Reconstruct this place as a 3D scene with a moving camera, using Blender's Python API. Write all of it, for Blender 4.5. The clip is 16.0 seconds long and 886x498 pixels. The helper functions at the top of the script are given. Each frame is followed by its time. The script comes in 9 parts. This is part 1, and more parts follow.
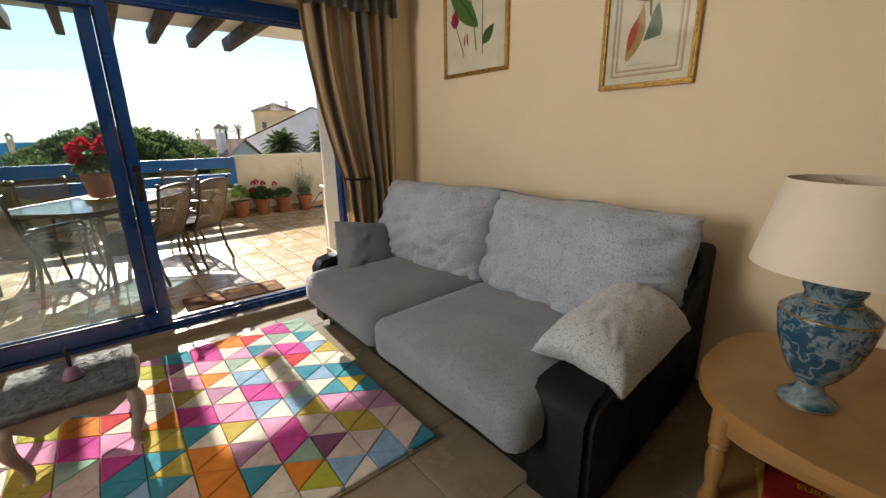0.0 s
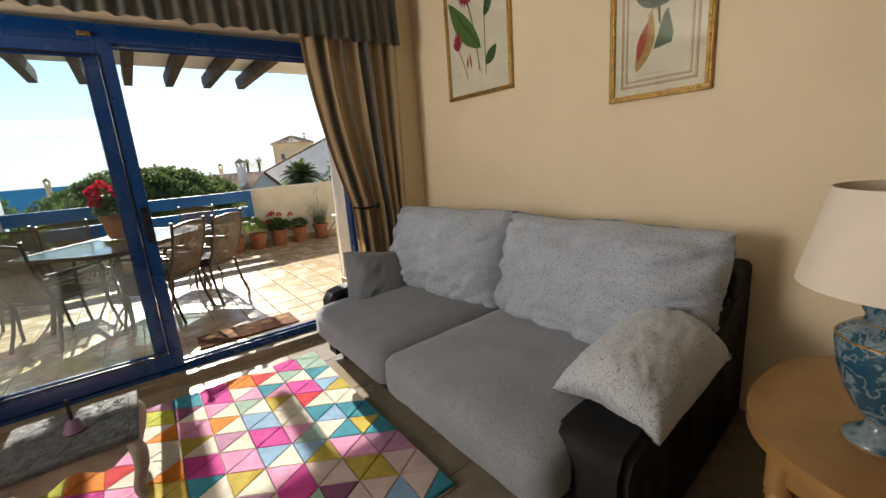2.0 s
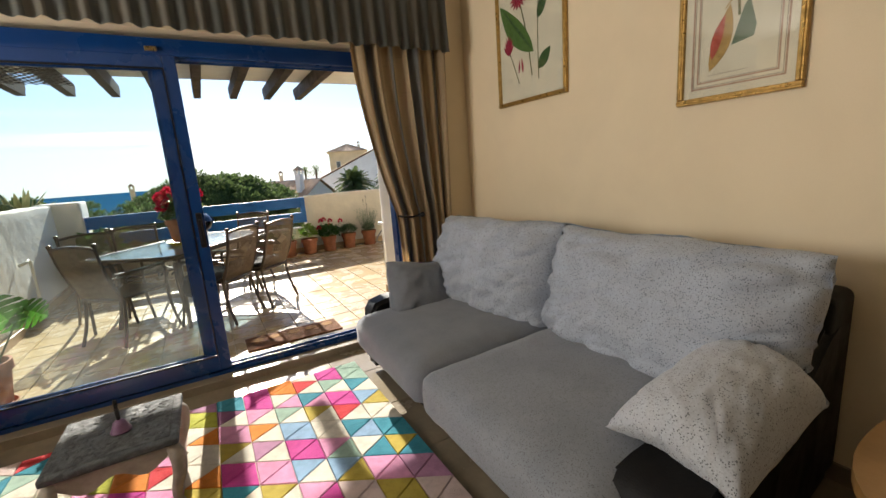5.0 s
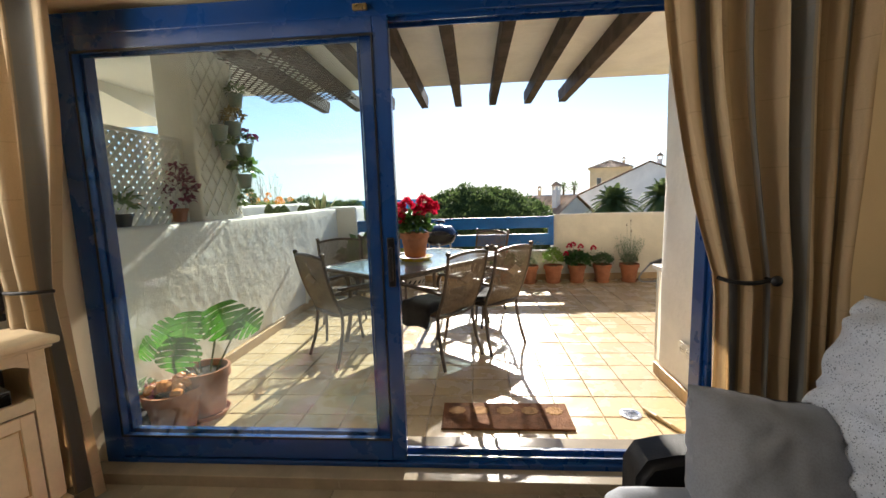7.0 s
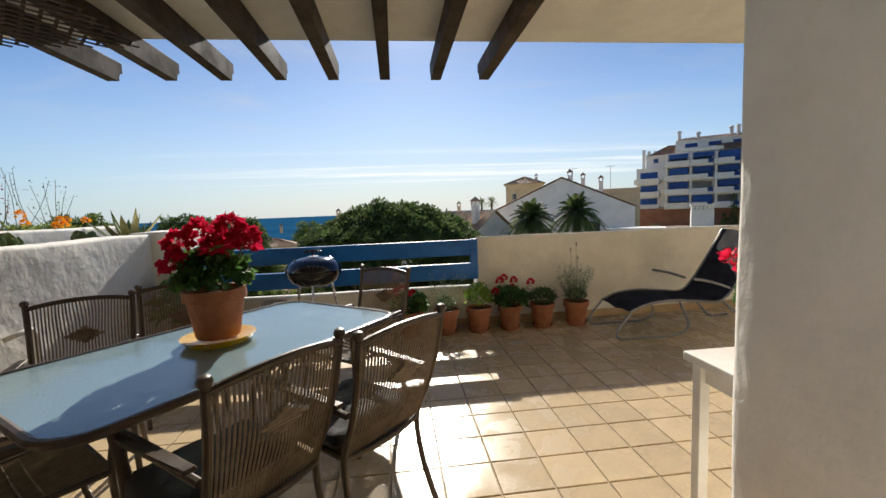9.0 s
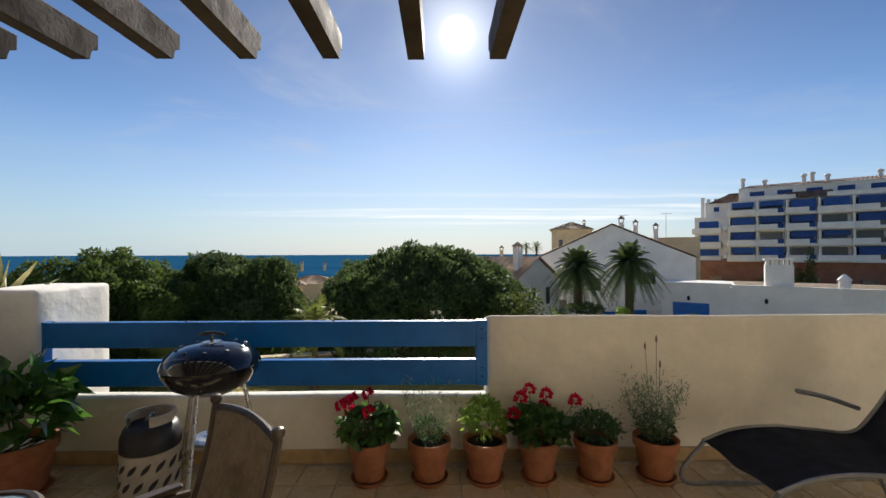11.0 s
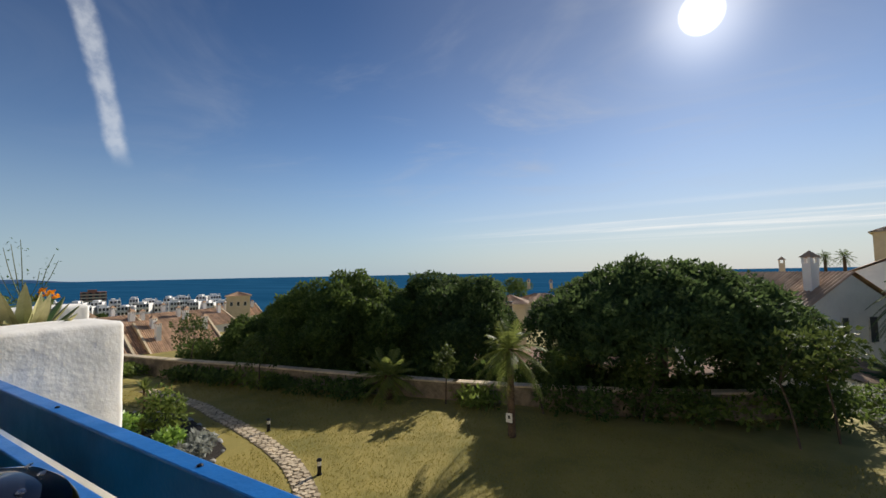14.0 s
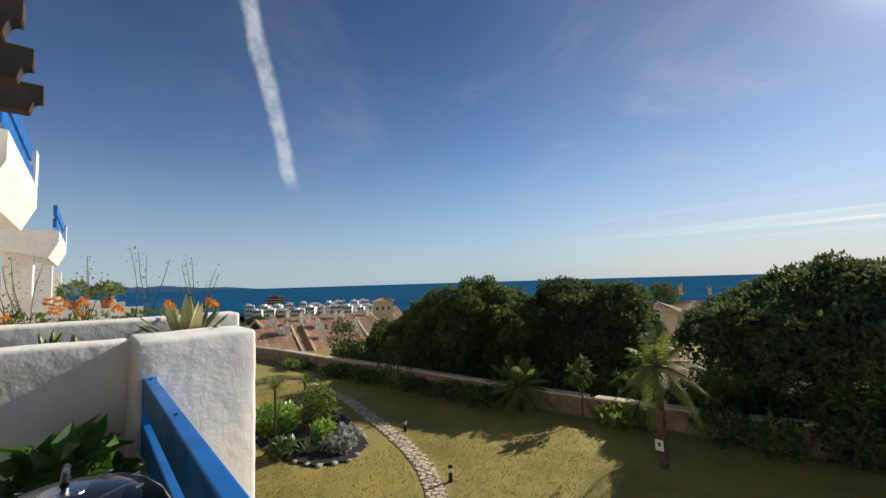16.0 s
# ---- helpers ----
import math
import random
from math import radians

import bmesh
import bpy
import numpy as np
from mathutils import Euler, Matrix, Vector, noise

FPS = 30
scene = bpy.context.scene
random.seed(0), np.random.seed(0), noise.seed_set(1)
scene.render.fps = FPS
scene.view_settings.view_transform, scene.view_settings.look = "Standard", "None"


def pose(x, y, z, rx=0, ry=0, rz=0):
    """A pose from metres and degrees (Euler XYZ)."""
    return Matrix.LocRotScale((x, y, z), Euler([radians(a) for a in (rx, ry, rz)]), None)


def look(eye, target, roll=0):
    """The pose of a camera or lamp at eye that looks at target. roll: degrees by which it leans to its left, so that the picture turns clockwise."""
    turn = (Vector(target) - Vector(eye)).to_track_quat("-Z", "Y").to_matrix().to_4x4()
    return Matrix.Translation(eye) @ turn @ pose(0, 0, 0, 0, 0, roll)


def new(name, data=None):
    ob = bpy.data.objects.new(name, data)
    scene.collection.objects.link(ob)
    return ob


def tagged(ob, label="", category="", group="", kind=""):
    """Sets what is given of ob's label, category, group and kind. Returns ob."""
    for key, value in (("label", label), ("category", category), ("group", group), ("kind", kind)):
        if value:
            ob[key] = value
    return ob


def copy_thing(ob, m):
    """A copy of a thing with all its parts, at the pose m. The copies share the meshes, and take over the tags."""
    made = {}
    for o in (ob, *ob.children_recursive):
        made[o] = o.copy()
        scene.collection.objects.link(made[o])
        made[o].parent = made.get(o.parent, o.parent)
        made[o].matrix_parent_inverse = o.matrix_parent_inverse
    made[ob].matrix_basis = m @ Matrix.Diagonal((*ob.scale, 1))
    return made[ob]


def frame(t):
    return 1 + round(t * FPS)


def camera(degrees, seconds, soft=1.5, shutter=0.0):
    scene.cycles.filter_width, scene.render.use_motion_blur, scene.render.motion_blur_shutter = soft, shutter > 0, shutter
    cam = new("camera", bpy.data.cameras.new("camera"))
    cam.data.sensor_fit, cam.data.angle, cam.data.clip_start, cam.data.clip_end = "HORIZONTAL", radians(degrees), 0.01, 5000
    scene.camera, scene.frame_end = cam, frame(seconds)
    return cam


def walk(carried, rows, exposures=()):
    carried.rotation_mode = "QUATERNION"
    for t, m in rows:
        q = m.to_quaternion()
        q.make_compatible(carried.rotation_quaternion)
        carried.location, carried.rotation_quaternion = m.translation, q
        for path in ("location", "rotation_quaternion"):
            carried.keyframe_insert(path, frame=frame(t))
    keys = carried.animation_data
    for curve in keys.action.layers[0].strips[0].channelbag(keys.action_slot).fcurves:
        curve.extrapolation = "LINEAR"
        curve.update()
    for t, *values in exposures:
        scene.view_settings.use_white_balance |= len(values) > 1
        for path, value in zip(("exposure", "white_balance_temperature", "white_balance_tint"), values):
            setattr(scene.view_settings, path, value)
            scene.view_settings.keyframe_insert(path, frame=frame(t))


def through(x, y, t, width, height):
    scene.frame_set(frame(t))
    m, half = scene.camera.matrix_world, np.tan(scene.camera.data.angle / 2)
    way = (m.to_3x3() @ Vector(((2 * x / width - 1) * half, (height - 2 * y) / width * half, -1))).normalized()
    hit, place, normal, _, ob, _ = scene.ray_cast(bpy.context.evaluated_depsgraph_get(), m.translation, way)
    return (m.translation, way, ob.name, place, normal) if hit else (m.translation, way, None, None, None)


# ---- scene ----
cam = camera(94.4, 16.0)
PATH = [
    (0, (0.158, 0.052, 1.297), (1.364, 1.552, 0.755), -0.9),
    (0.5, (0.178, 0.06, 1.297), (1.42, 1.502, 0.683), -2.5),
    (1, (0.155, 0.058, 1.299), (1.425, 1.492, 0.722), -4.2),
    (1.5, (0.186, 0.061, 1.304), (1.44, 1.543, 0.823), -4.8),
    (2, (0.263, 0.109, 1.308), (1.414, 1.684, 0.865), -4.3),
    (2.5, (0.309, 0.134, 1.295), (1.435, 1.705, 0.783), -4.3),
    (3, (0.322, 0.13, 1.3), (1.48, 1.675, 0.778), -4.1),
    (5.5, (0.36, 0.241, 1.31), (1.12, 2.065, 1.002), -3.6),
    (6, (0.452, 0.553, 1.311), (0.809, 2.506, 1.067), -3.0),
    (6.5, (0.576, 0.943, 1.286), (0.585, 2.929, 1.045), -3.0),
    (7, (0.663, 1.407, 1.31), (0.508, 3.385, 1.057), -1.8),
    (7.5, (0.67, 1.89, 1.327), (0.597, 3.873, 1.074), -2.2),
    (8, (0.808, 2.36, 1.313), (0.884, 4.344, 1.078), -2.4),
    (8.5, (0.889, 2.805, 1.297), (1.12, 4.779, 1.075), -2.4),
    (11, (1.527, 4.868, 1.435), (1.543, 6.868, 1.454), -0.2),
    (11.5, (1.698, 5.254, 1.449), (1.592, 7.25, 1.501), -0.8),
    (12, (1.936, 5.612, 1.468), (1.679, 7.593, 1.554), -0.7),
    (12.5, (2.064, 5.947, 1.494), (1.633, 7.896, 1.612), -0.6),
    (13, (2.092, 6.345, 1.496), (1.457, 8.237, 1.625), -0.5),
    (13.5, (2.165, 6.695, 1.518), (1.327, 8.507, 1.643), -0.7),
    (14, (1.925, 7.07, 1.466), (0.897, 8.783, 1.581), -1.1),
    (14.5, (1.915, 7.28, 1.463), (0.707, 8.87, 1.566), -1.8),
    (15, (1.811, 7.364, 1.497), (0.449, 8.825, 1.602), -1.8),
    (15.5, (1.811, 7.407, 1.477), (0.355, 8.773, 1.598), -1.8),
    (16, (1.855, 7.394, 1.489), (0.348, 8.699, 1.647), -1.7),
]
EXPOSURE = [(0.0, 1.50), (5.5, 1.53), (6.5, 1.61), (7.0, 1.64), (7.5, 1.36), (8.0, 1.06), (8.5, 0.76), (11.0, 0.74), (11.5, 0.62), (12.0, 0.52), (13.0, 0.42), (14.5, 0.44), (16.0, 0.50)]
walk(cam, [(t, look(eye, target, roll)) for t, eye, target, roll in PATH], EXPOSURE)
# ---- build ----
# world, sun and sky
SUN_AZ, SUN_EL = radians(2.6), radians(28.1)      # azimuth from +y towards +x
SUN_DIR = Vector((math.sin(SUN_AZ) * math.cos(SUN_EL), math.cos(SUN_AZ) * math.cos(SUN_EL), math.sin(SUN_EL)))


def direction(az, el):
    """Unit vector for an azimuth from +y towards -x, in degrees."""
    a, e = radians(az), radians(el)
    return Vector((-math.sin(a) * math.cos(e), math.cos(a) * math.cos(e), math.sin(e)))


class Nodes:
    """Short hand for building a node tree."""

    def __init__(self, tree):
        self.t = tree
        tree.nodes.clear()

    def add(self, kind, ins=None, **props):
        n = self.t.nodes.new(kind)
        for k, v in props.items():
            setattr(n, k, v)
        for k, v in (ins or {}).items():
            if isinstance(v, bpy.types.NodeSocket):
                self.t.links.new(v, n.inputs[k])
            else:
                n.inputs[k].default_value = v
        return n

    def math(self, op, a, b=0.0, c=None):
        ins = {0: a, 1: b}
        if c is not None:
            ins[2] = c
        return self.add("ShaderNodeMath", ins, operation=op).outputs[0]

    def span(self, v, a, b, c=0.0, d=1.0, smooth=True):
        n = self.add("ShaderNodeMapRange", {"Value": v, "From Min": a, "From Max": b, "To Min": c, "To Max": d})
        n.interpolation_type = "SMOOTHSTEP" if smooth else "LINEAR"
        return n.outputs["Result"]

    def mix(self, f, a, b, blend="MIX"):
        n = self.add("ShaderNodeMix", {0: f, 6: a, 7: b}, data_type="RGBA", blend_type=blend)
        return n.outputs[2]

    def noise(self, vec, scale, detail=4.0, rough=0.55, dist=0.0):
        n = self.add("ShaderNodeTexNoise", {"Scale": scale, "Detail": detail, "Roughness": rough, "Distortion": dist})
        if vec is not None:
            self.t.links.new(vec, n.inputs["Vector"])
        return n.outputs["Fac"]

    def scaled(self, vec, s):
        return self.add("ShaderNodeMapping", {"Vector": vec, "Scale": s}).outputs[0]


def col(r, g, b):
    return (r, g, b, 1.0)


world = bpy.data.worlds.new("sky")
scene.world = world
world.use_nodes = True
N = Nodes(world.node_tree)
sky = N.add("ShaderNodeTexSky", sky_type="NISHITA", sun_disc=False, sun_elevation=SUN_EL, sun_rotation=SUN_AZ,
            altitude=30.0, air_density=1.0, dust_density=0.12, ozone_density=2.2)
ray = N.add("ShaderNodeTexCoord").outputs["Generated"]
xyz = N.add("ShaderNodeSeparateXYZ", {0: ray}).outputs
# thin cirrus, long streaks above the horizon
flat = N.add("ShaderNodeCombineXYZ", {0: N.math("DIVIDE", xyz[0], N.math("MAXIMUM", xyz[2], 0.02)),
                                      1: N.math("DIVIDE", xyz[1], N.math("MAXIMUM", xyz[2], 0.02))}).outputs[0]
veil = N.span(N.noise(N.scaled(flat, (0.55, 0.8, 1)), 1.0, 6, 0.62, 0.8), 0.47, 0.80)
streak = N.span(N.noise(N.scaled(flat, (0.05, 0.42, 1)), 1.6, 5, 0.55, 0.3), 0.42, 0.72)
band = N.math("MULTIPLY", N.span(xyz[2], 0.055, 0.085), N.span(xyz[2], 0.155, 0.11))
streak = N.math("MULTIPLY", streak, N.math("MULTIPLY", band, N.span(xyz[0], -0.62, 0.0)))
sunward = N.add("ShaderNodeVectorMath", {0: ray, 1: SUN_DIR}, operation="DOT_PRODUCT").outputs["Value"]
veil = N.math("MULTIPLY", N.math("MULTIPLY", veil, N.span(xyz[2], 0.06, 0.35)), N.span(sunward, 0.2, 0.95, 0.15, 2.0))
thin = N.math("ADD", N.math("MULTIPLY", veil, 0.26), N.span(sunward, 0.72, 0.99, 0.0, 0.14))
cloud = N.math("MULTIPLY", streak, N.span(N.noise(N.scaled(flat, (0.5, 1.4, 1)), 1.0, 5, 0.65), 0.3, 0.65, 0.25, 0.85))
# vapour trail
pa, pb = direction(76.3, 38.0), direction(69.1, 12.5)
pole = pa.cross(pb).normalized()
wob = N.math("MULTIPLY", N.math("SUBTRACT", N.noise(ray, 9.0, 5, 0.6), 0.5), 0.035)
off = N.math("ABSOLUTE", N.math("ADD", N.add("ShaderNodeVectorMath", {0: ray, 1: pole}, operation="DOT_PRODUCT").outputs["Value"], wob))
trail = N.math("MULTIPLY", N.span(off, 0.022, 0.006), N.span(xyz[2], 0.205, 0.26))
trail = N.math("MULTIPLY", trail, N.span(xyz[0], -0.45, -0.60))
trail = N.math("MULTIPLY", trail, N.span(N.noise(ray, 30.0, 4, 0.6), 0.25, 0.65, 0.45, 1.0))
cloud = N.math("MINIMUM", N.math("ADD", cloud, N.math("MULTIPLY", trail, 0.55)), 0.9)
near = N.add("ShaderNodeVectorMath", {0: ray, 1: SUN_DIR}, operation="DOT_PRODUCT").outputs["Value"]
white = N.mix(N.span(near, 0.2, 1.0), col(7.5, 7.9, 8.4), col(10.5, 10.2, 9.8))
air = N.mix(1.0, sky.outputs[0], col(0.72, 0.81, 0.95), "MULTIPLY")
air = N.mix(N.span(xyz[2], 0.18, 0.62), air, N.mix(1.0, air, col(0.56, 0.62, 0.70), "MULTIPLY"))
toward = N.span(near, 0.62, 1.0)
haze = N.mix(toward, col(4.0, 5.1, 6.0), col(6.4, 6.4, 6.1))
air = N.mix(N.math("MULTIPLY", N.math("POWER", N.span(xyz[2], 0.30, 0.0, smooth=False), 1.6), 0.85), air, haze)
air = N.mix(thin, air, col(4.9, 5.2, 5.9))
base = N.mix(cloud, air, white)
# the sun's own disc, veiled by thin cloud
glow = N.math("ADD", N.math("MULTIPLY", N.span(near, math.cos(radians(2.3)), math.cos(radians(1.0))), 40.0),
              N.math("MULTIPLY", N.math("POWER", N.math("MAXIMUM", near, 0.0), 330.0), 6.0))
glow = N.math("ADD", glow, N.math("MULTIPLY", N.math("POWER", N.math("MAXIMUM", near, 0.0), 20.0), 0.35))
base = N.mix(1.0, base, N.add("ShaderNodeCombineColor", {0: glow, 1: N.math("MULTIPLY", glow, 0.97), 2: N.math("MULTIPLY", glow, 0.92)}).outputs[0], "ADD")
bg = N.add("ShaderNodeBackground", {"Color": base, "Strength": 0.071})
N.add("ShaderNodeOutputWorld", {"Surface": bg.outputs[0]})

sun = new("sun", bpy.data.lights.new("sun", "SUN"))
sun.data.energy, sun.data.angle, sun.data.color = 4.0, radians(0.53), (1.0, 0.93, 0.82)
sun.matrix_world = look(SUN_DIR * 60, (0, 0, 0))

# fill lamp added to brighten the room, in an unseen, assumed west window
lamp_w = new("added_fill_light", bpy.data.lights.new("added_fill_light", "AREA"))
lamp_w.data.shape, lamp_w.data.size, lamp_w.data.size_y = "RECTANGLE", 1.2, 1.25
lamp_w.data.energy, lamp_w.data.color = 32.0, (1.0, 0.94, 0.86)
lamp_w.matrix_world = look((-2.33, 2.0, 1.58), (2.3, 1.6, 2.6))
# materials
def surface(name, color, rough=0.6, metal=0.0, vary=0.12, scale=6.0, fine=60.0, bump=0.05, bump_scale=None, dark=None, spread=(0.35, 0.7),
            sheen=0.0, coat=0.0, per_object=0.0, per_island=0.0, rough_vary=0.1, height=0.01, spec=0.5):
    """A material with broad stains and fine grain, at real-world size."""
    m = bpy.data.materials.new(name)
    m.use_nodes = True
    n = Nodes(m.node_tree)
    pos = n.add("ShaderNodeTexCoord").outputs["Object"] if per_object == 0 else n.add("ShaderNodeNewGeometry").outputs["Position"]
    broad = n.noise(pos, scale, 5, 0.6, 0.3)
    grain = n.noise(pos, fine, 3, 0.6)
    d = dark or tuple(c * (1 - 2.2 * vary) for c in color)
    c = n.mix(n.span(broad, *spread), col(*color), col(*d))
    c = n.mix(n.math("MULTIPLY", n.span(grain, 0.3, 0.8), min(1.0, vary * 2.5)), c, col(*[x * 0.72 for x in color]))
    if per_object or per_island:
        r = n.add("ShaderNodeObjectInfo").outputs["Random"] if per_object else n.add("ShaderNodeNewGeometry").outputs["Random Per Island"]
        k = n.span(r, 0, 1, 1 - (per_object or per_island), 1 + (per_object or per_island), smooth=False)
        c = n.mix(1.0, c, n.add("ShaderNodeCombineColor", {0: k, 1: k, 2: k}).outputs[0], "MULTIPLY")
    b = n.add("ShaderNodeBump", {"Height": n.noise(pos, bump_scale or fine, 4, 0.6), "Strength": min(1.0, bump * 4), "Distance": height})
    s = n.add("ShaderNodeBsdfPrincipled", {"Base Color": c, "Metallic": metal, "Normal": b.outputs[0],
              "Roughness": n.span(broad, 0.3, 0.75, max(0.02, rough - rough_vary), min(1.0, rough + rough_vary)), "Sheen Weight": sheen, "Coat Weight": coat, "Specular IOR Level": spec})
    n.add("ShaderNodeOutputMaterial", {"Surface": s.outputs[0]})
    return m


def glass(name, tint=(0.93, 0.97, 0.96), rough=0.0, f0=0.012, dust=0.0):
    m = bpy.data.materials.new(name)
    m.use_nodes = True
    n = Nodes(m.node_tree)
    clear = n.add("ShaderNodeBsdfTransparent", {"Color": col(*tint)})
    shine = n.add("ShaderNodeBsdfGlossy", {"Color": col(1, 1, 1), "Roughness": rough})
    f = n.add("ShaderNodeLayerWeight", {"Blend": 0.5}).outputs["Facing"]
    f = n.math("ADD", n.math("MULTIPLY", n.math("POWER", f, 5.0), 0.9), f0)
    s = n.add("ShaderNodeMixShader", {0: f, 1: clear.outputs[0], 2: shine.outputs[0]})
    if dust:
        film = n.add("ShaderNodeBsdfTranslucent", {"Color": col(0.9, 0.9, 0.88)})
        amount = n.math("MULTIPLY", n.span(n.noise(n.add("ShaderNodeTexCoord").outputs["Object"], 2.5, 5, 0.65), 0.3, 0.75, 0.6, 1.3), dust)
        s = n.add("ShaderNodeMixShader", {0: amount, 1: s.outputs[0], 2: film.outputs[0]})
    n.add("ShaderNodeOutputMaterial", {"Surface": s.outputs[0]})
    return m


def leafy(name, color, color2, rough=0.45, through=0.35):
    """Foliage that lets some light through, each leaf a little different."""
    m = bpy.data.materials.new(name)
    m.use_nodes = True
    n = Nodes(m.node_tree)
    g = n.add("ShaderNodeNewGeometry")
    c = n.mix(g.outputs["Random Per Island"], col(*color), col(*color2))
    c = n.mix(n.span(n.noise(g.outputs["Position"], 0.9, 3), 0.35, 0.7), c, n.mix(0.5, c, col(*[x * 0.45 for x in color])))
    s = n.add("ShaderNodeBsdfPrincipled", {"Base Color": c, "Roughness": rough, "Specular IOR Level": 0.5 if rough < 0.5 else 0.12})
    tr = n.add("ShaderNodeBsdfTranslucent", {"Color": n.mix(0.5, c, col(*[min(1, x * 1.7) for x in color2]))})
    x = n.add("ShaderNodeMixShader", {0: through, 1: s.outputs[0], 2: tr.outputs[0]})
    n.add("ShaderNodeOutputMaterial", {"Surface": x.outputs[0]})
    return m


def fabric(name, color, dark, stripes=None, speckle=0.0, weave=260.0, axis=0, sheen=0.25):
    """Woven cloth: fine weave relief, optional speckles or stripes along an axis."""
    m = bpy.data.materials.new(name)
    m.use_nodes = True
    n = Nodes(m.node_tree)
    pos = n.add("ShaderNodeTexCoord").outputs["Object"]
    c = n.mix(n.span(n.noise(pos, 5.0, 4, 0.6), 0.3, 0.75), col(*color), col(*dark))
    c = n.mix(n.math("MULTIPLY", n.span(n.noise(pos, 180.0, 2, 0.6), 0.35, 0.75), 0.45), c, col(*[x * 0.6 for x in color]))
    if speckle:
        v = n.add("ShaderNodeTexVoronoi", {"Vector": n.scaled(pos, (1, 1, 0.8)), "Scale": 165.0, "Randomness": 1.0})
        big = n.span(n.noise(pos, 60.0, 2, 0.5), 0.40, 0.52)
        dot = n.math("MULTIPLY", n.span(v.outputs["Distance"], 0.37, 0.24), big)
        c = n.mix(n.math("MULTIPLY", dot, speckle), c, col(0.05, 0.05, 0.06))
    if stripes:
        uv = n.add("ShaderNodeTexCoord").outputs["UV"]
        u = n.add("ShaderNodeSeparateXYZ", {0: uv}).outputs[0]
        saw = n.math("FRACT", u)
        ramp = n.add("ShaderNodeValToRGB", {0: saw})
        ramp.color_ramp.interpolation = "CONSTANT"
        e = ramp.color_ramp.elements
        while len(e) < len(stripes):
            e.new(0.5)
        for k, (p, sc) in enumerate(stripes):
            e[k].position, e[k].color = p, col(*sc)
        c = n.mix(0.88, c, ramp.outputs[0])
        node = n.math("FRACT", n.math("ADD", n.math("MULTIPLY", n.add("ShaderNodeSeparateXYZ", {0: uv}).outputs[1], 4.2), n.math("MULTIPLY", n.math("FLOOR", n.math("MULTIPLY", u, 3.0)), 0.37)))
        c = n.mix(n.math("MULTIPLY", n.span(node, 0.03, 0.0), 0.35), c, col(0.30, 0.22, 0.13))
        slub = n.span(n.noise(n.scaled(uv, (60, 900, 1)), 1.0, 3, 0.6), 0.3, 0.75, 1.0, 0.8)
        c = n.mix(1.0, c, n.add("ShaderNodeCombineColor", {0: slub, 1: slub, 2: slub}).outputs[0], "MULTIPLY")
    b = n.add("ShaderNodeBump", {"Height": n.noise(pos, weave, 2, 0.5), "Strength": 0.35, "Distance": 0.002})
    s = n.add("ShaderNodeBsdfPrincipled", {"Base Color": c, "Roughness": 0.92, "Sheen Weight": sheen, "Normal": b.outputs[0]})
    n.add("ShaderNodeOutputMaterial", {"Surface": s.outputs[0]})
    return m


M_WALL = surface("cream wall paint", (0.86, 0.72, 0.50), 0.75, vary=0.03, scale=1.6, fine=180, bump=0.05, height=0.004)
M_CEIL = surface("white ceiling paint", (0.80, 0.77, 0.70), 0.85, vary=0.04, scale=1.5, fine=120, bump=0.04)
M_RENDER = surface("rough white plaster", (0.88, 0.85, 0.79), 0.85, vary=0.05, scale=2.3, fine=26, bump=0.12, bump_scale=7, height=0.022)
M_RENDER_CREAM = surface("cream painted plaster", (0.86, 0.79, 0.64), 0.85, vary=0.07, scale=2.0, fine=24, bump=0.12, bump_scale=8, height=0.018)
M_FLOOR = surface("polished marble", (0.29, 0.24, 0.17), 0.22, vary=0.12, scale=3.5, fine=40, bump=0.01, per_object=0.06)
M_GROUT = surface("cement joint", (0.60, 0.50, 0.36), 0.9, vary=0.12, scale=8, fine=90, bump=0.08)
M_TILE = surface("glazed terracotta tile", (0.60, 0.46, 0.275), 0.27, vary=0.09, scale=5, fine=45, bump=0.035, per_object=0.09, height=0.006)
M_SKIRT = surface("ochre skirting tile", (0.55, 0.36, 0.17), 0.4, vary=0.12, scale=7, fine=60, bump=0.05)
M_BLUE = surface("blue painted metal", (0.004, 0.045, 0.19), 0.3, vary=0.08, scale=3, fine=90, bump=0.015, coat=0.2)
M_BLUE_WOOD = surface("blue painted timber", (0.007, 0.15, 0.50), 0.4, vary=0.10, scale=4, fine=50, bump=0.04, coat=0.05, spec=0.35)
M_DARK_METAL = surface("dark metal", (0.02, 0.02, 0.022), 0.4, 0.6, vary=0.1, scale=20, fine=160, bump=0.02)
M_STEEL = surface("brushed steel", (0.55, 0.55, 0.56), 0.3, 1.0, vary=0.06, scale=18, fine=220, bump=0.02)
M_BEAM = surface("weathered brown timber", (0.065, 0.042, 0.027), 0.75, vary=0.22, scale=5, fine=40, bump=0.06, per_object=0.25, height=0.004)
M_GLASS = glass("window glass", tint=(0.95, 0.98, 0.975), f0=0.016, dust=0.007)
M_LAWN = surface("dry lawn", (0.35, 0.275, 0.062), 0.95, vary=0.26, scale=0.55, fine=30, bump=0.09, dark=(0.185, 0.175, 0.040), height=0.05)
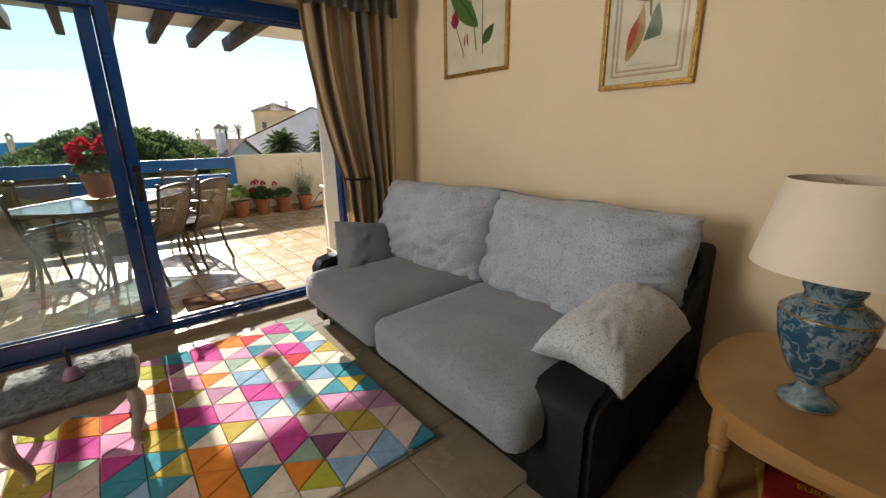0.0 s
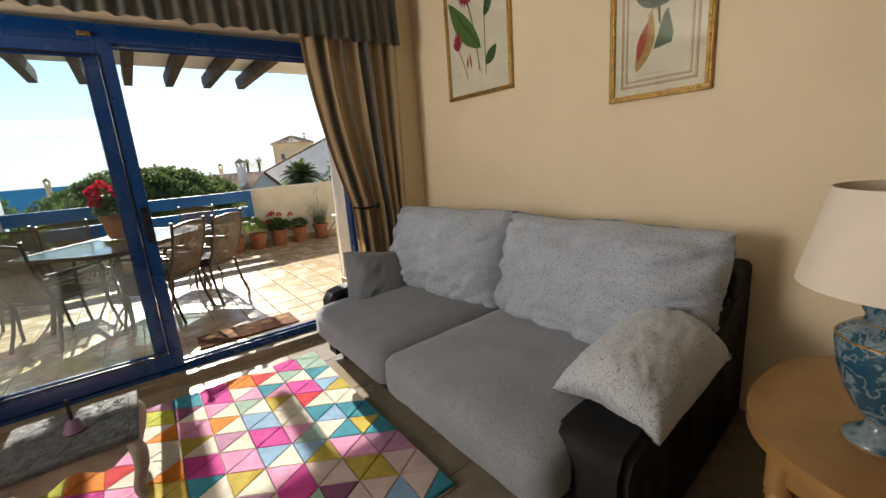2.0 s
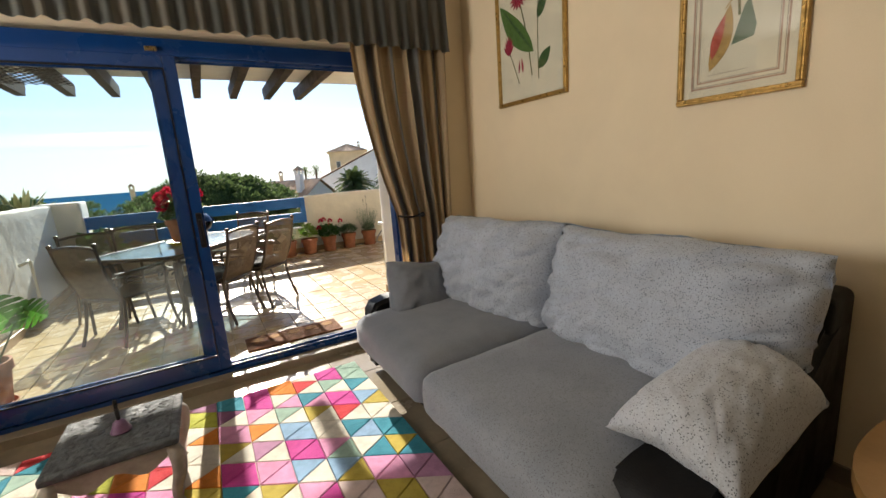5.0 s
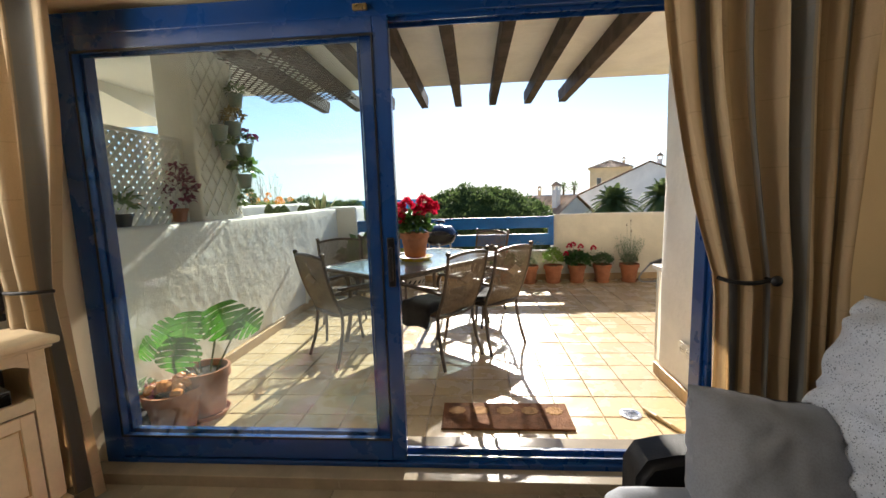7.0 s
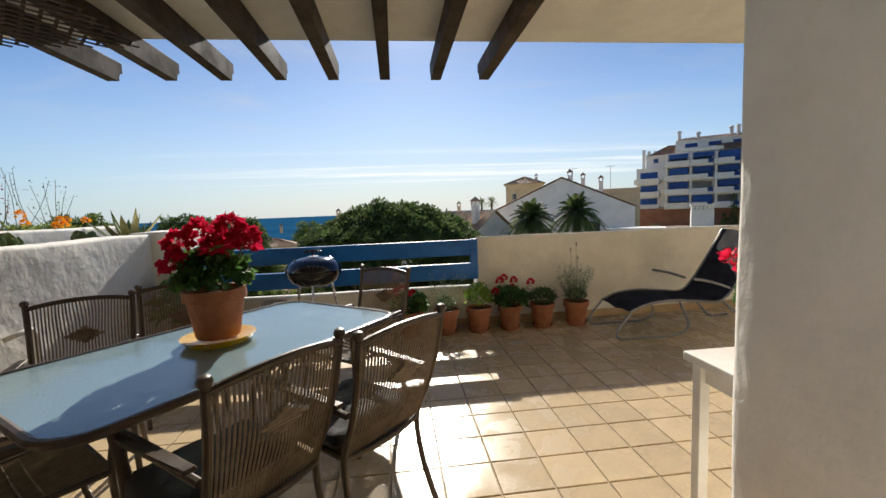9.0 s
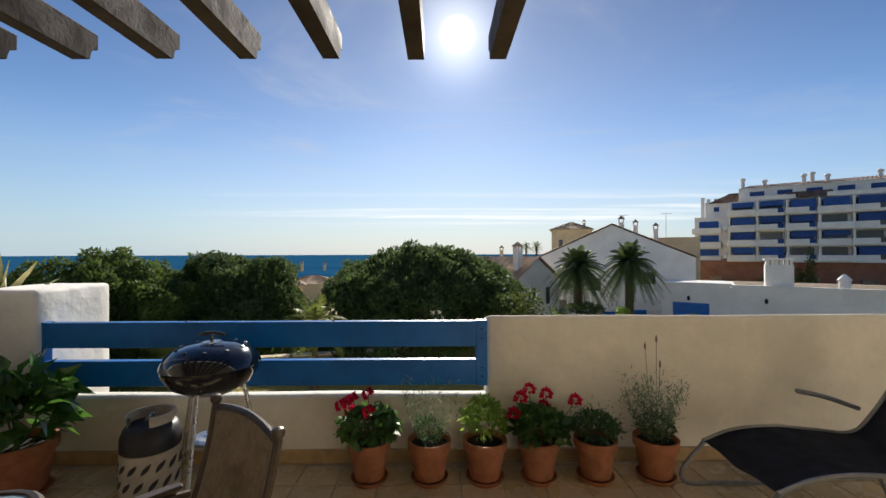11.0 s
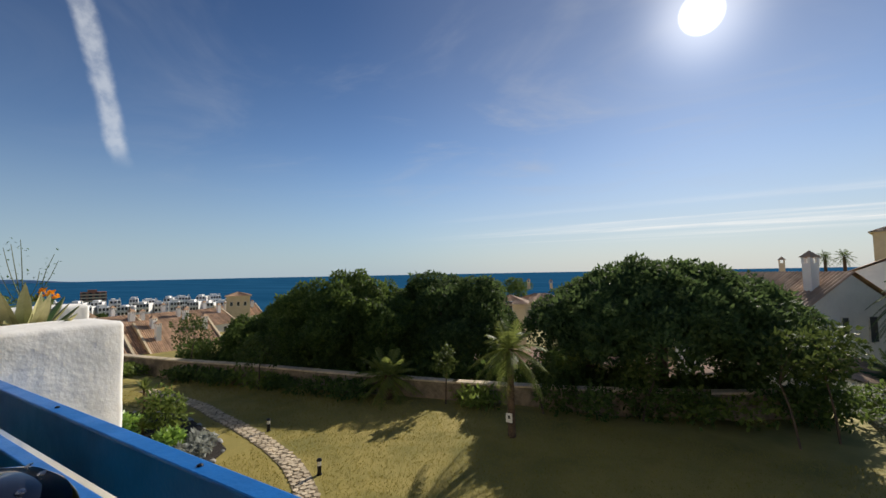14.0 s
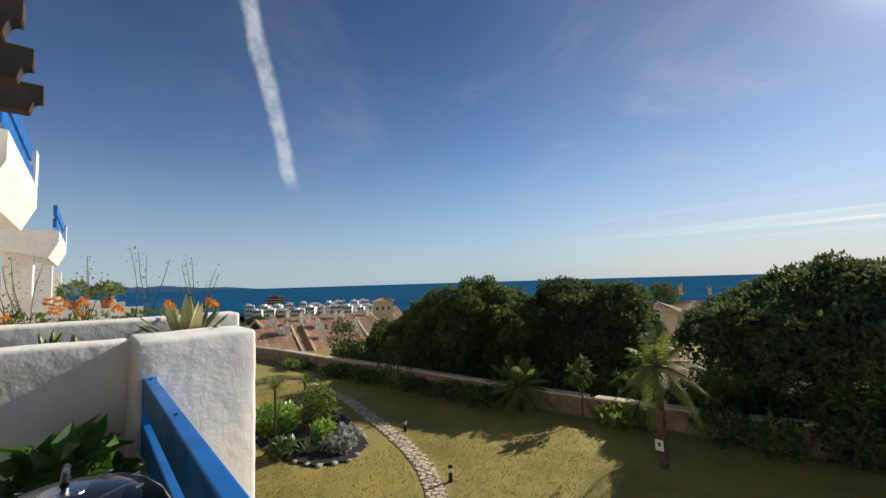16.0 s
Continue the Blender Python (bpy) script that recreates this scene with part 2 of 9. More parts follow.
# building helpers
def part(name, bm, material, parent=None, label=""):
    """Links a bmesh as one mesh object under a thing."""
    me = bpy.data.meshes.new(name)
    bm.to_mesh(me)
    bm.free()
    if material is not None:
        for mm in (material if isinstance(material, (list, tuple)) else [material]):
            me.materials.append(mm)
    ob = new(name, me)
    ob.parent = parent
    if label:
        ob["label"] = label
    return ob


def smooth(ob, angle=40):
    ob.data.shade_smooth()
    ob.data.set_sharp_from_angle(angle=radians(angle))
    return ob


def thing(name, m, label, category, group="", kind=""):
    ob = new(name)
    ob.empty_display_size = 0.1
    ob.matrix_world = m if isinstance(m, Matrix) else Matrix.Translation(m)
    return tagged(ob, label, category, group, kind)


def structure(name, bm, material, label="", category="structure"):
    return tagged(part(name, bm, material), label or name.replace("_", " "), category, kind="structure")


def add_box(bm, x0, x1, y0, y1, z0, z1, bevel=0.0, seg=2, m=None):
    r = bmesh.ops.create_cube(bm, size=1.0)
    vs = r["verts"]
    for v in vs:
        v.co = Vector(((x0 + x1) / 2 + v.co.x * (x1 - x0), (y0 + y1) / 2 + v.co.y * (y1 - y0), (z0 + z1) / 2 + v.co.z * (z1 - z0)))
    if bevel:
        es = list({e for v in vs for e in v.link_edges})
        r = bmesh.ops.bevel(bm, geom=es, offset=bevel, segments=seg, affect="EDGES", profile=0.5)
        vs = list({v for f in r["faces"] for v in f.verts} | {v for v in vs if v.is_valid})
    if m is not None:
        bmesh.ops.transform(bm, matrix=m, verts=vs)
    return vs


def box(x0, x1, y0, y1, z0, z1, bevel=0.0, seg=2, m=None):
    bm = bmesh.new()
    add_box(bm, x0, x1, y0, y1, z0, z1, bevel, seg, m)
    return bm


def add_lathe(bm, profile, n=24, m=None, a0=0.0, a1=2 * math.pi, closed=True):
    """Turns (radius, height) pairs round z."""
    rings = []
    for r, z in profile:
        ring = []
        for k in range(n if closed else n + 1):
            a = a0 + (a1 - a0) * k / n
            p = Vector((r * math.cos(a), r * math.sin(a), z))
            ring.append(bm.verts.new(m @ p if m else p))
        rings.append(ring)
    for lo, hi in zip(rings, rings[1:]):
        c = len(lo)
        for k in range(c if closed else c - 1):
            bm.faces.new((lo[k], lo[(k + 1) % c], hi[(k + 1) % c], hi[k]))
    if closed:
        if profile[0][0] > 1e-4:
            bm.faces.new(list(reversed(rings[0])))
        if profile[-1][0] > 1e-4:
            bm.faces.new(rings[-1])
    return rings


def lathe(profile, n=24, m=None):
    bm = bmesh.new()
    add_lathe(bm, profile, n, m)
    return bm


def add_tube(bm, pts, r, n=8, cap=True, r1=None):
    """A round bar along a line of points; r may taper to r1."""
    pts = [Vector(p) for p in pts]
    rings = []
    up = Vector((0.13, 0.29, 0.95)).normalized()
    last = len(pts) - 1
    for i, p in enumerate(pts):
        d = (pts[min(i + 1, last)] - pts[max(i - 1, 0)]).normalized()
        a = d.cross(up)
        if a.length < 0.15:
            a = d.cross(Vector((1, 0.2, 0)))
        a.normalize()
        b = d.cross(a).normalized()
        rr = r if r1 is None else r + (r1 - r) * i / max(1, last)
        rings.append([bm.verts.new(p + rr * (math.cos(2 * math.pi * k / n) * a + math.sin(2 * math.pi * k / n) * b)) for k in range(n)])
    for lo, hi in zip(rings, rings[1:]):
        best = min(range(n), key=lambda s: (lo[0].co - hi[s].co).length)
        for k in range(n):
            bm.faces.new((lo[k], lo[(k + 1) % n], hi[(k + 1 + best) % n], hi[(k + best) % n]))
    if cap:
        bm.faces.new(list(reversed(rings[0])))
        bm.faces.new(rings[-1])


def tube(pts, r, n=8, r1=None):
    bm = bmesh.new()
    add_tube(bm, pts, r, n, True, r1)
    return bm


def curve_pts(ctrl, n=12):
    """Points along a smooth line through control points."""
    c = [Vector(p) for p in ctrl]
    c = [2 * c[0] - c[1]] + c + [2 * c[-1] - c[-2]]
    out = []
    for i in range(1, len(c) - 2):
        for k in range(n):
            t = k / n
            a, b, d, e = c[i - 1], c[i], c[i + 1], c[i + 2]
            out.append(0.5 * ((2 * b) + (d - a) * t + (2 * a - 5 * b + 4 * d - e) * t * t + (3 * b - a - 3 * d + e) * t ** 3))
    return out + [c[-2]]


def add_prism(bm, outline, z0, z1, m=None):
    """A flat outline of (x, y), raised from z0 to z1."""
    lo = [bm.verts.new(Vector((x, y, z0))) for x, y in outline]
    hi = [bm.verts.new(Vector((x, y, z1))) for x, y in outline]
    n = len(lo)
    bm.faces.new(list(reversed(lo)))
    bm.faces.new(hi)
    for k in range(n):
        bm.faces.new((lo[k], lo[(k + 1) % n], hi[(k + 1) % n], hi[k]))
    if m is not None:
        bmesh.ops.transform(bm, matrix=m, verts=lo + hi)
    return lo + hi


def rough_wall(bm, amount, size=1.4, keep=None):
    """Uneven hand-laid plaster: cut up and pushed about."""
    for v in bm.verts:
        d = noise.noise_vector(v.co * size) * amount + noise.noise_vector(v.co * size * 4) * amount * 0.35
        if keep is None or keep(v.co):
            v.co += d


def grid_box(x0, x1, y0, y1, z0, z1, step=0.12, bevel=0.03):
    """A box cut into a fine grid so that it can be made uneven, with soft edges."""
    bm = box(x0, x1, y0, y1, z0, z1, bevel, 3)
    for axis, a, b in ((0, x0, x1), (1, y0, y1), (2, z0, z1)):
        k = max(1, int((b - a) / step))
        for i in range(1, k):
            co = [0, 0, 0]
            no = [0, 0, 0]
            co[axis], no[axis] = a + (b - a) * i / k, 1
            bmesh.ops.bisect_plane(bm, geom=bm.verts[:] + bm.edges[:] + bm.faces[:], plane_co=co, plane_no=no)
    return bm


# the room: x -2.3 to 2.30, y -6.2 to 3.10, with the sliding door in the wall towards the terrace
WX, WY = 2.30, 3.10
structure("ceiling", box(-2.5, 2.5, -6.4, 3.4, 2.62, 2.85), M_CEIL, "white painted ceiling")
structure("wall_east", box(WX, WX + 0.2, -6.4, 3.1, -0.1, 2.62), M_WALL, "cream painted wall behind the sofa")
# west wall, out of view; its window is added to hold the fill lamp
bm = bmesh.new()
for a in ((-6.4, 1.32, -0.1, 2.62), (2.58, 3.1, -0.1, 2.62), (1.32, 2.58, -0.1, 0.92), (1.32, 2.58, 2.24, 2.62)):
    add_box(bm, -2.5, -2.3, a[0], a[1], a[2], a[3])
structure("wall_west", bm, M_WALL, "cream painted wall with an unseen, added window opening")
win = thing("window_2", (-2.40, 1.95, 0.92), "unseen blue framed window, added round the fill lamp", "window", kind="structure")
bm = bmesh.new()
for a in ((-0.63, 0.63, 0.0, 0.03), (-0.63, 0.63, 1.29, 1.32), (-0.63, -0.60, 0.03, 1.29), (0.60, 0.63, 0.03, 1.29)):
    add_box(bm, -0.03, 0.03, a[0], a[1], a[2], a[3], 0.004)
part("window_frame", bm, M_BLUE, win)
structure("wall_south", box(-2.3, 2.3, -6.4, -6.2, -0.1, 2.62), M_WALL, "cream painted wall")
bm = bmesh.new()
for a in ((-2.5, -1.22, -0.1, 2.85), (1.74, 2.5, -0.1, 2.85), (-1.22, 1.74, 2.18, 2.85), (-1.22, 1.74, -0.1, 0.03)):
    add_box(bm, a[0], a[1], 3.1, 3.4, a[2], a[3])
structure("wall_north", bm, M_WALL, "cream wall round the sliding door")
# floor bed, terrace bed
structure("floor", box(-2.5, 2.5, -6.4, 3.1, -0.15, -0.006), M_GROUT, "marble tiled floor of the living room")
structure("terrace_floor", box(-2.2, 8.5, 3.4, 8.1, -0.2, -0.008), M_GROUT, "glazed ochre tiles on the terrace")
# soffit over the terrace
bm = box(-4.0, 8.5, 3.4, 6.66, 2.66, 2.9)
structure("ceiling_terrace", bm, M_RENDER, "white soffit over the terrace")
# terrace walls
bm = grid_box(-1.66, -1.40, 3.40, 7.62, -0.2, 1.18)
for v in bm.verts:
    if v.co.x > -1.5:
        v.co.x += 0.035 - 0.02 * (v.co.y - 3.4)
rough_wall(bm, 0.012)
smooth(structure("wall_terrace_west", bm, M_RENDER, "rough whitewashed terrace wall"), 60)
bm = grid_box(-1.66, -1.18, 7.60, 8.30, -3.0, 1.20)
for v in bm.verts:
    if v.co.x > -1.3:
        v.co.x += 0.03 - 0.055 * (v.co.y - 7.6) / 0.7
rough_wall(bm, 0.014)
smooth(structure("wall_pier", bm, M_RENDER, "rough white pier at the end of the terrace wall"), 60)
bm = grid_box(-1.2, 1.9, 7.72, 7.83, -3.0, 0.455, 0.2)
rough_wall(bm, 0.007)
smooth(structure("wall_low", bm, M_RENDER_CREAM, "low cream terrace wall below the blue rail"), 60)
bm = grid_box(1.85, 8.4, 7.72, 7.98, -3.0, 1.0, 0.2)
for v in bm.verts:
    if v.co.z > 0.9:
        v.co.z -= (v.co.y - 7.72) * 0.2
rough_wall(bm, 0.008)
smooth(structure("wall_parapet", bm, M_RENDER_CREAM, "cream plastered terrace parapet"), 60)
bm = grid_box(1.95, 2.28, 3.40, 4.33, -0.2, 2.68, 0.15)
rough_wall(bm, 0.010)
smooth(structure("wall_terrace_east", bm, M_RENDER, "rough whitewashed wall beside the sliding door"), 60)
bm = grid_box(1.895, 2.10, 3.395, 3.60, -0.2, 2.68, 0.15)
rough_wall(bm, 0.006)
smooth(structure("wall_reveal", bm, M_RENDER, "white plastered reveal beside the sliding door"), 60)
structure("wall_terrace_back", box(2.28, 8.5, 3.2, 3.4, -3.0, 2.9), M_RENDER, "white facade wall of the terrace")
# sliding door to the terrace
door = thing("door_1", (0, 0, 0), "blue metal sliding glass door, half open", "door", kind="structure")
bm = bmesh.new()
for a in ((-1.185, -1.10, 0.03, 2.15), (1.645, 1.738, 0.03, 2.15), (-1.10, 1.645, 2.055, 2.15), (-1.10, 1.645, 0.03, 0.075)):
    add_box(bm, a[0], a[1], 3.17, 3.31, a[2], a[3], 0.004)
part("door_frame", bm, M_BLUE, door)
bm = bmesh.new()
for y in (3.205, 3.265):
    for z in (0.075, 2.038):
        add_box(bm, -1.10, 1.645, y - 0.004, y + 0.004, z, z + 0.018)
part("track", bm, M_BLUE, door)
for k, (x0, x1, y, w) in enumerate(((-1.135, 0.325, 3.195, 0.066), (-1.135, 0.250, 3.255, 0.066))):
    p = part("sliding_panel", box(x0, x0 + 0.04, y - 0.022, y + 0.022, 0.085, 2.06, 0.004), M_BLUE, door)
    bm = bmesh.new()
    add_box(bm, x0, x0 + 0.045, y - 0.022, y + 0.022, 0.085, 2.06, 0.004)
    add_box(bm, x1 - w, x1, y - 0.022, y + 0.022, 0.085, 2.06, 0.004)
    add_box(bm, x0 + 0.045, x1 - w, y - 0.022, y + 0.022, 0.085, 0.185, 0.004)
    add_box(bm, x0 + 0.045, x1 - w, y - 0.022, y + 0.022, 1.99, 2.06, 0.004)
    bm.to_mesh(p.data)
    bm.free()
    g = part("pane", box(x0 + 0.04, x1 - w + 0.01, y - 0.003, y + 0.003, 0.175, 2.0), M_GLASS, p, "clear glass pane")
    g.visible_shadow = False
    bm = bmesh.new()
    add_box(bm, x0 + 0.045, x1 - w, y - 0.026, y - 0.020, 0.185, 0.195)
    add_box(bm, x0 + 0.045, x1 - w, y - 0.026, y - 0.020, 1.98, 1.99)
    add_box(bm, x0 + 0.045, x0 + 0.053, y - 0.026, y - 0.020, 0.195, 1.98)
    add_box(bm, x1 - w - 0.008, x1 - w, y - 0.026, y - 0.020, 0.195, 1.98)
    part("glazing_bead", bm, M_DARK_METAL if k == 0 else M_BLUE, p)
    if k == 0:
        bm = box(x1 - 0.045, x1 - 0.012, y - 0.036, y - 0.021, 0.92, 1.14, 0.006)
        add_box(bm, x1 - 0.036, x1 - 0.020, y - 0.058, y - 0.030, 0.95, 1.10, 0.006)
        part("handle", bm, M_DARK_METAL, p, "black pull handle")
bm = box(0.185, 0.245, 3.155, 3.172, 2.075, 2.10, 0.004)
part("catch", bm, surface("brass", (0.62, 0.45, 0.2), 0.35, 0.9, scale=30), door, "small brass catch")
bm = box(1.672, 1.680, 3.162, 3.170, 1.13, 1.17, 0.002)
part("lock_plate", bm, M_STEEL, door, "small steel lock plate")
part("strike_rib", box(1.632, 1.646, 3.20, 3.29, 0.075, 2.055, 0.003), M_BLUE, door)
structure("trim_sill", box(-1.22, 1.74, 3.08, 3.17, -0.006, 0.055, 0.004), M_FLOOR, "marble step under the sliding door")
structure("trim_outer_sill", box(-1.22, 1.74, 3.31, 3.43, -0.02, 0.05, 0.004), M_FLOOR, "stone outer sill of the door")

# blue timber rail above the low wall
rail = thing("terrace_rail", (0, 0, 0), "blue painted timber railing of two broad planks", "railing", kind="structure")
for z0, z1 in ((0.80, 0.972), (0.54, 0.712)):
    part("plank", box(-1.16, 1.80, 7.655, 7.715, z0, z1, 0.006), M_BLUE_WOOD, rail)
for x in (-1.215, 1.772):
    part("post", box(x, x + 0.078, 7.65, 7.72, 0.535, 0.977, 0.006), M_BLUE_WOOD, rail)
bm = bmesh.new()
for x in (-1.1, -0.2, 0.8, 1.76):
    add_lathe(bm, [(0.0085, 0), (0.0085, 0.003), (0.004, 0.006)], 8, Matrix.Translation((x, 7.685, 0.972)))
for z in (0.60, 0.66, 0.86, 0.92):
    add_lathe(bm, [(0.007, 0), (0.007, 0.003), (0.003, 0.005)], 8, pose(1.81, 7.65, z, 90, 0, 0))
part("screw", bm, M_DARK_METAL, rail)

# pergola beams under the soffit, their ends cut to a step
def beam_mesh():
    bm = bmesh.new()
    out = [(3.42, 2.665), (3.42, 2.50), (7.05, 2.50), (7.112, 2.50), (7.118, 2.535), (7.128, 2.56), (7.14, 2.572), (7.165, 2.575), (7.165, 2.665)]
    vs = [[bm.verts.new((s * 0.045, y, z)) for y, z in out] for s in (-1, 1)]
    bm.faces.new(vs[0])
    bm.faces.new(list(reversed(vs[1])))
    n = len(out)
    for k in range(n):
        bm.faces.new((vs[0][k], vs[1][k], vs[1][(k + 1) % n], vs[0][(k + 1) % n]))
    bmesh.ops.recalc_face_normals(bm, faces=bm.faces)
    es = [e for e in bm.edges if e.calc_length() > 0.3 or abs(e.verts[0].co.x - e.verts[1].co.x) > 0.05]
    bmesh.ops.bevel(bm, geom=es, offset=0.006, segments=1, affect="EDGES")
    for v in bm.verts:
        v.co.z -= 0.004
    return bm


first = tagged(part("pergola_beam", beam_mesh(), M_BEAM), "weathered dark timber beam under the soffit", "beam", "pergola beams")
first.location = (1.85, 0, 0)
for k in range(1, 8):
    copy_thing(first, Matrix.Translation((1.85 - 0.455 * k + random.uniform(-0.008, 0.008), random.uniform(-0.012, 0.012), 0)))
# the land: one sheet, a flat garden below the terrace that falls away towards the sea
def land(x, y):
    d = math.hypot(x + 4, (y - 18) * 1.0) if y > 18 else abs(x + 4)
    k = min(1.0, max(0.0, (d - 24) / 300.0))
    fall = k * k * (3 - 2 * k) * 19.0 if x < 40 else k * k * (3 - 2 * k) * (19.0 - min(15.0, (x - 40) * 0.2) * (1 if y < 160 else 0.0))
    bump = noise.noise(Vector((x, y, 0)) * 0.02) * 1.2 * min(1.0, k * 6)
    over = y - (20.9 + 0.26 * x) - 0.8
    step = max(0.0, min(1.0, over / 9.0))
    side = max(0.0, min(1.0, (11.0 - x) / 4.0))
    pit = max(0.0, min(1.0, (x - 6.2) / 2.2)) * max(0.0, min(1.0, (y - 16.0) / 5.0)) * max(0.0, min(1.0, (45.0 - x) / 20.0)) * 2.6 * (1 - step)
    return -2.9 - fall + bump - 4.6 * step * step * (3 - 2 * step) * (0.45 + 0.55 * side) - pit


xs = sorted({round(s * v, 2) for v in [0, 3, 6, 8.5, 10, 14, 18, 23, 28, 34, 42, 52, 65, 80, 100, 130, 170, 220, 300, 400, 600, 1000, 2000, 4200] for s in (-1, 1)})
ys = [-4200, -1500, -500, -150, -50, -10, 0, 4, 8, 12, 16, 20, 24, 28, 32, 37, 43, 50, 60, 72, 86, 104, 125, 150, 180, 220, 270, 340, 460, 700, 1400, 4500]
bm = bmesh.new()
rows_v = [[bm.verts.new((x, y, land(x, y))) for x in xs] for y in ys]
for a, b in zip(rows_v, rows_v[1:]):
    for k in range(len(xs) - 1):
        bm.faces.new((a[k], a[k + 1], b[k + 1], b[k]))
smooth(structure("ground", bm, M_LAWN, "dry green lawn falling away towards the coast"), 80)

m = bpy.data.materials.new("sea water")
m.use_nodes = True
n = Nodes(m.node_tree)
pos = n.add("ShaderNodeNewGeometry").outputs["Position"]
swell = n.noise(n.scaled(pos, (0.004, 0.02, 1)), 1.0, 6, 0.6)
c = n.mix(n.span(swell, 0.35, 0.7), col(0.012, 0.074, 0.158), col(0.022, 0.107, 0.21))
b = n.add("ShaderNodeBump", {"Height": n.noise(n.scaled(pos, (0.08, 0.3, 1)), 1.0, 5, 0.65), "Strength": 0.5, "Distance": 1.2})
s = n.add("ShaderNodeBsdfPrincipled", {"Base Color": c, "Roughness": 0.6, "Specular IOR Level": 0.0, "Normal": b.outputs[0]})
n.add("ShaderNodeOutputMaterial", {"Surface": s.outputs[0]})
bm = bmesh.new()
vs = [bm.verts.new(p) for p in ((-4600, -1500, -18), (-300, -1500, -18), (-300, 120, -18), (4600, 120, -18), (4600, 4900, -18), (-4600, 4900, -18))]
bm.faces.new(vs)
structure("water", bm, m, "calm blue sea reaching the horizon")
# ---- living room ----
M_SPECK = fabric("speckled grey upholstery", (0.45, 0.495, 0.57), (0.375, 0.41, 0.475), speckle=0.8)
# brighter copy of M_SPECK: window light on the arm pillow put into its colour
M_SPECK_LIT = fabric("lit speckled upholstery", (0.54, 0.565, 0.605), (0.46, 0.48, 0.52), speckle=0.8)
M_SEAT = fabric("grey seat upholstery", (0.26, 0.278, 0.315), (0.205, 0.222, 0.252), speckle=0.55)
M_GREY = fabric("plain grey upholstery", (0.20, 0.215, 0.245), (0.16, 0.172, 0.197))
M_LEATHER = surface("black leatherette", (0.006, 0.0055, 0.0055), 0.55, vary=0.15, scale=8, fine=150, bump=0.10, height=0.004, spec=0.2)
M_DARKWOOD = surface("dark wood", (0.05, 0.03, 0.02), 0.5, vary=0.2, scale=10, fine=80)
M_CARVED = surface("carved grey limed wood", (0.105, 0.11, 0.112), 0.75, vary=0.22, scale=26, fine=70, bump=0.3, bump_scale=34, height=0.02)
M_LIMED = surface("limed pale wood", (0.42, 0.37, 0.31), 0.7, vary=0.16, scale=9, fine=60, bump=0.08)
M_PINE = surface("varnished honey pine", (0.38, 0.205, 0.07), 0.38, vary=0.10, scale=4, fine=45, bump=0.02, coat=0.15)
M_CABINET = surface("pale painted wood", (0.78, 0.62, 0.40), 0.5, vary=0.06, scale=5, fine=50, bump=0.04)
M_CABLINE = surface("ochre paint line", (0.52, 0.33, 0.15), 0.5, vary=0.1, scale=12)
M_BLACK = surface("black plastic", (0.012, 0.012, 0.013), 0.28, vary=0.08, scale=15, fine=120, bump=0.01)
M_SCREEN = surface("dark screen", (0.008, 0.008, 0.010), 0.12, vary=0.02, scale=4, bump=0.0)
M_SILVER = surface("silver plastic", (0.50, 0.50, 0.52), 0.35, 0.3, vary=0.05, scale=15)
M_GOLD = surface("gilded frame", (0.55, 0.34, 0.10), 0.35, 0.7, vary=0.2, scale=30, fine=120, bump=0.08)
M_PAPER = surface("aged paper", (0.78, 0.72, 0.58), 0.9, vary=0.05, scale=6, fine=90, bump=0.01)
M_SHADE = surface("cream lampshade cloth", (0.80, 0.70, 0.58), 0.85, vary=0.03, scale=5, fine=240, bump=0.06, height=0.003)
M_RUGB = surface("rug backing", (0.66, 0.58, 0.46), 0.95, vary=0.15, scale=20, fine=200)
STRIPES = [(0.0, (0.66, 0.50, 0.31)), (0.30, (0.76, 0.60, 0.38)), (0.36, (0.66, 0.50, 0.31)), (0.56, (0.36, 0.30, 0.22)), (0.60, (0.25, 0.26, 0.26)), (0.86, (0.36, 0.30, 0.22)), (0.90, (0.70, 0.55, 0.34))]
M_CURTAIN = fabric("striped curtain cloth", (0.40, 0.31, 0.19), (0.33, 0.26, 0.16), STRIPES, sheen=0.1)
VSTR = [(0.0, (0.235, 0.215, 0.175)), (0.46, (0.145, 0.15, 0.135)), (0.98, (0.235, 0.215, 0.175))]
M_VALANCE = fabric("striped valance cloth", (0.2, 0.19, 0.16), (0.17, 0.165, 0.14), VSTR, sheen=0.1)


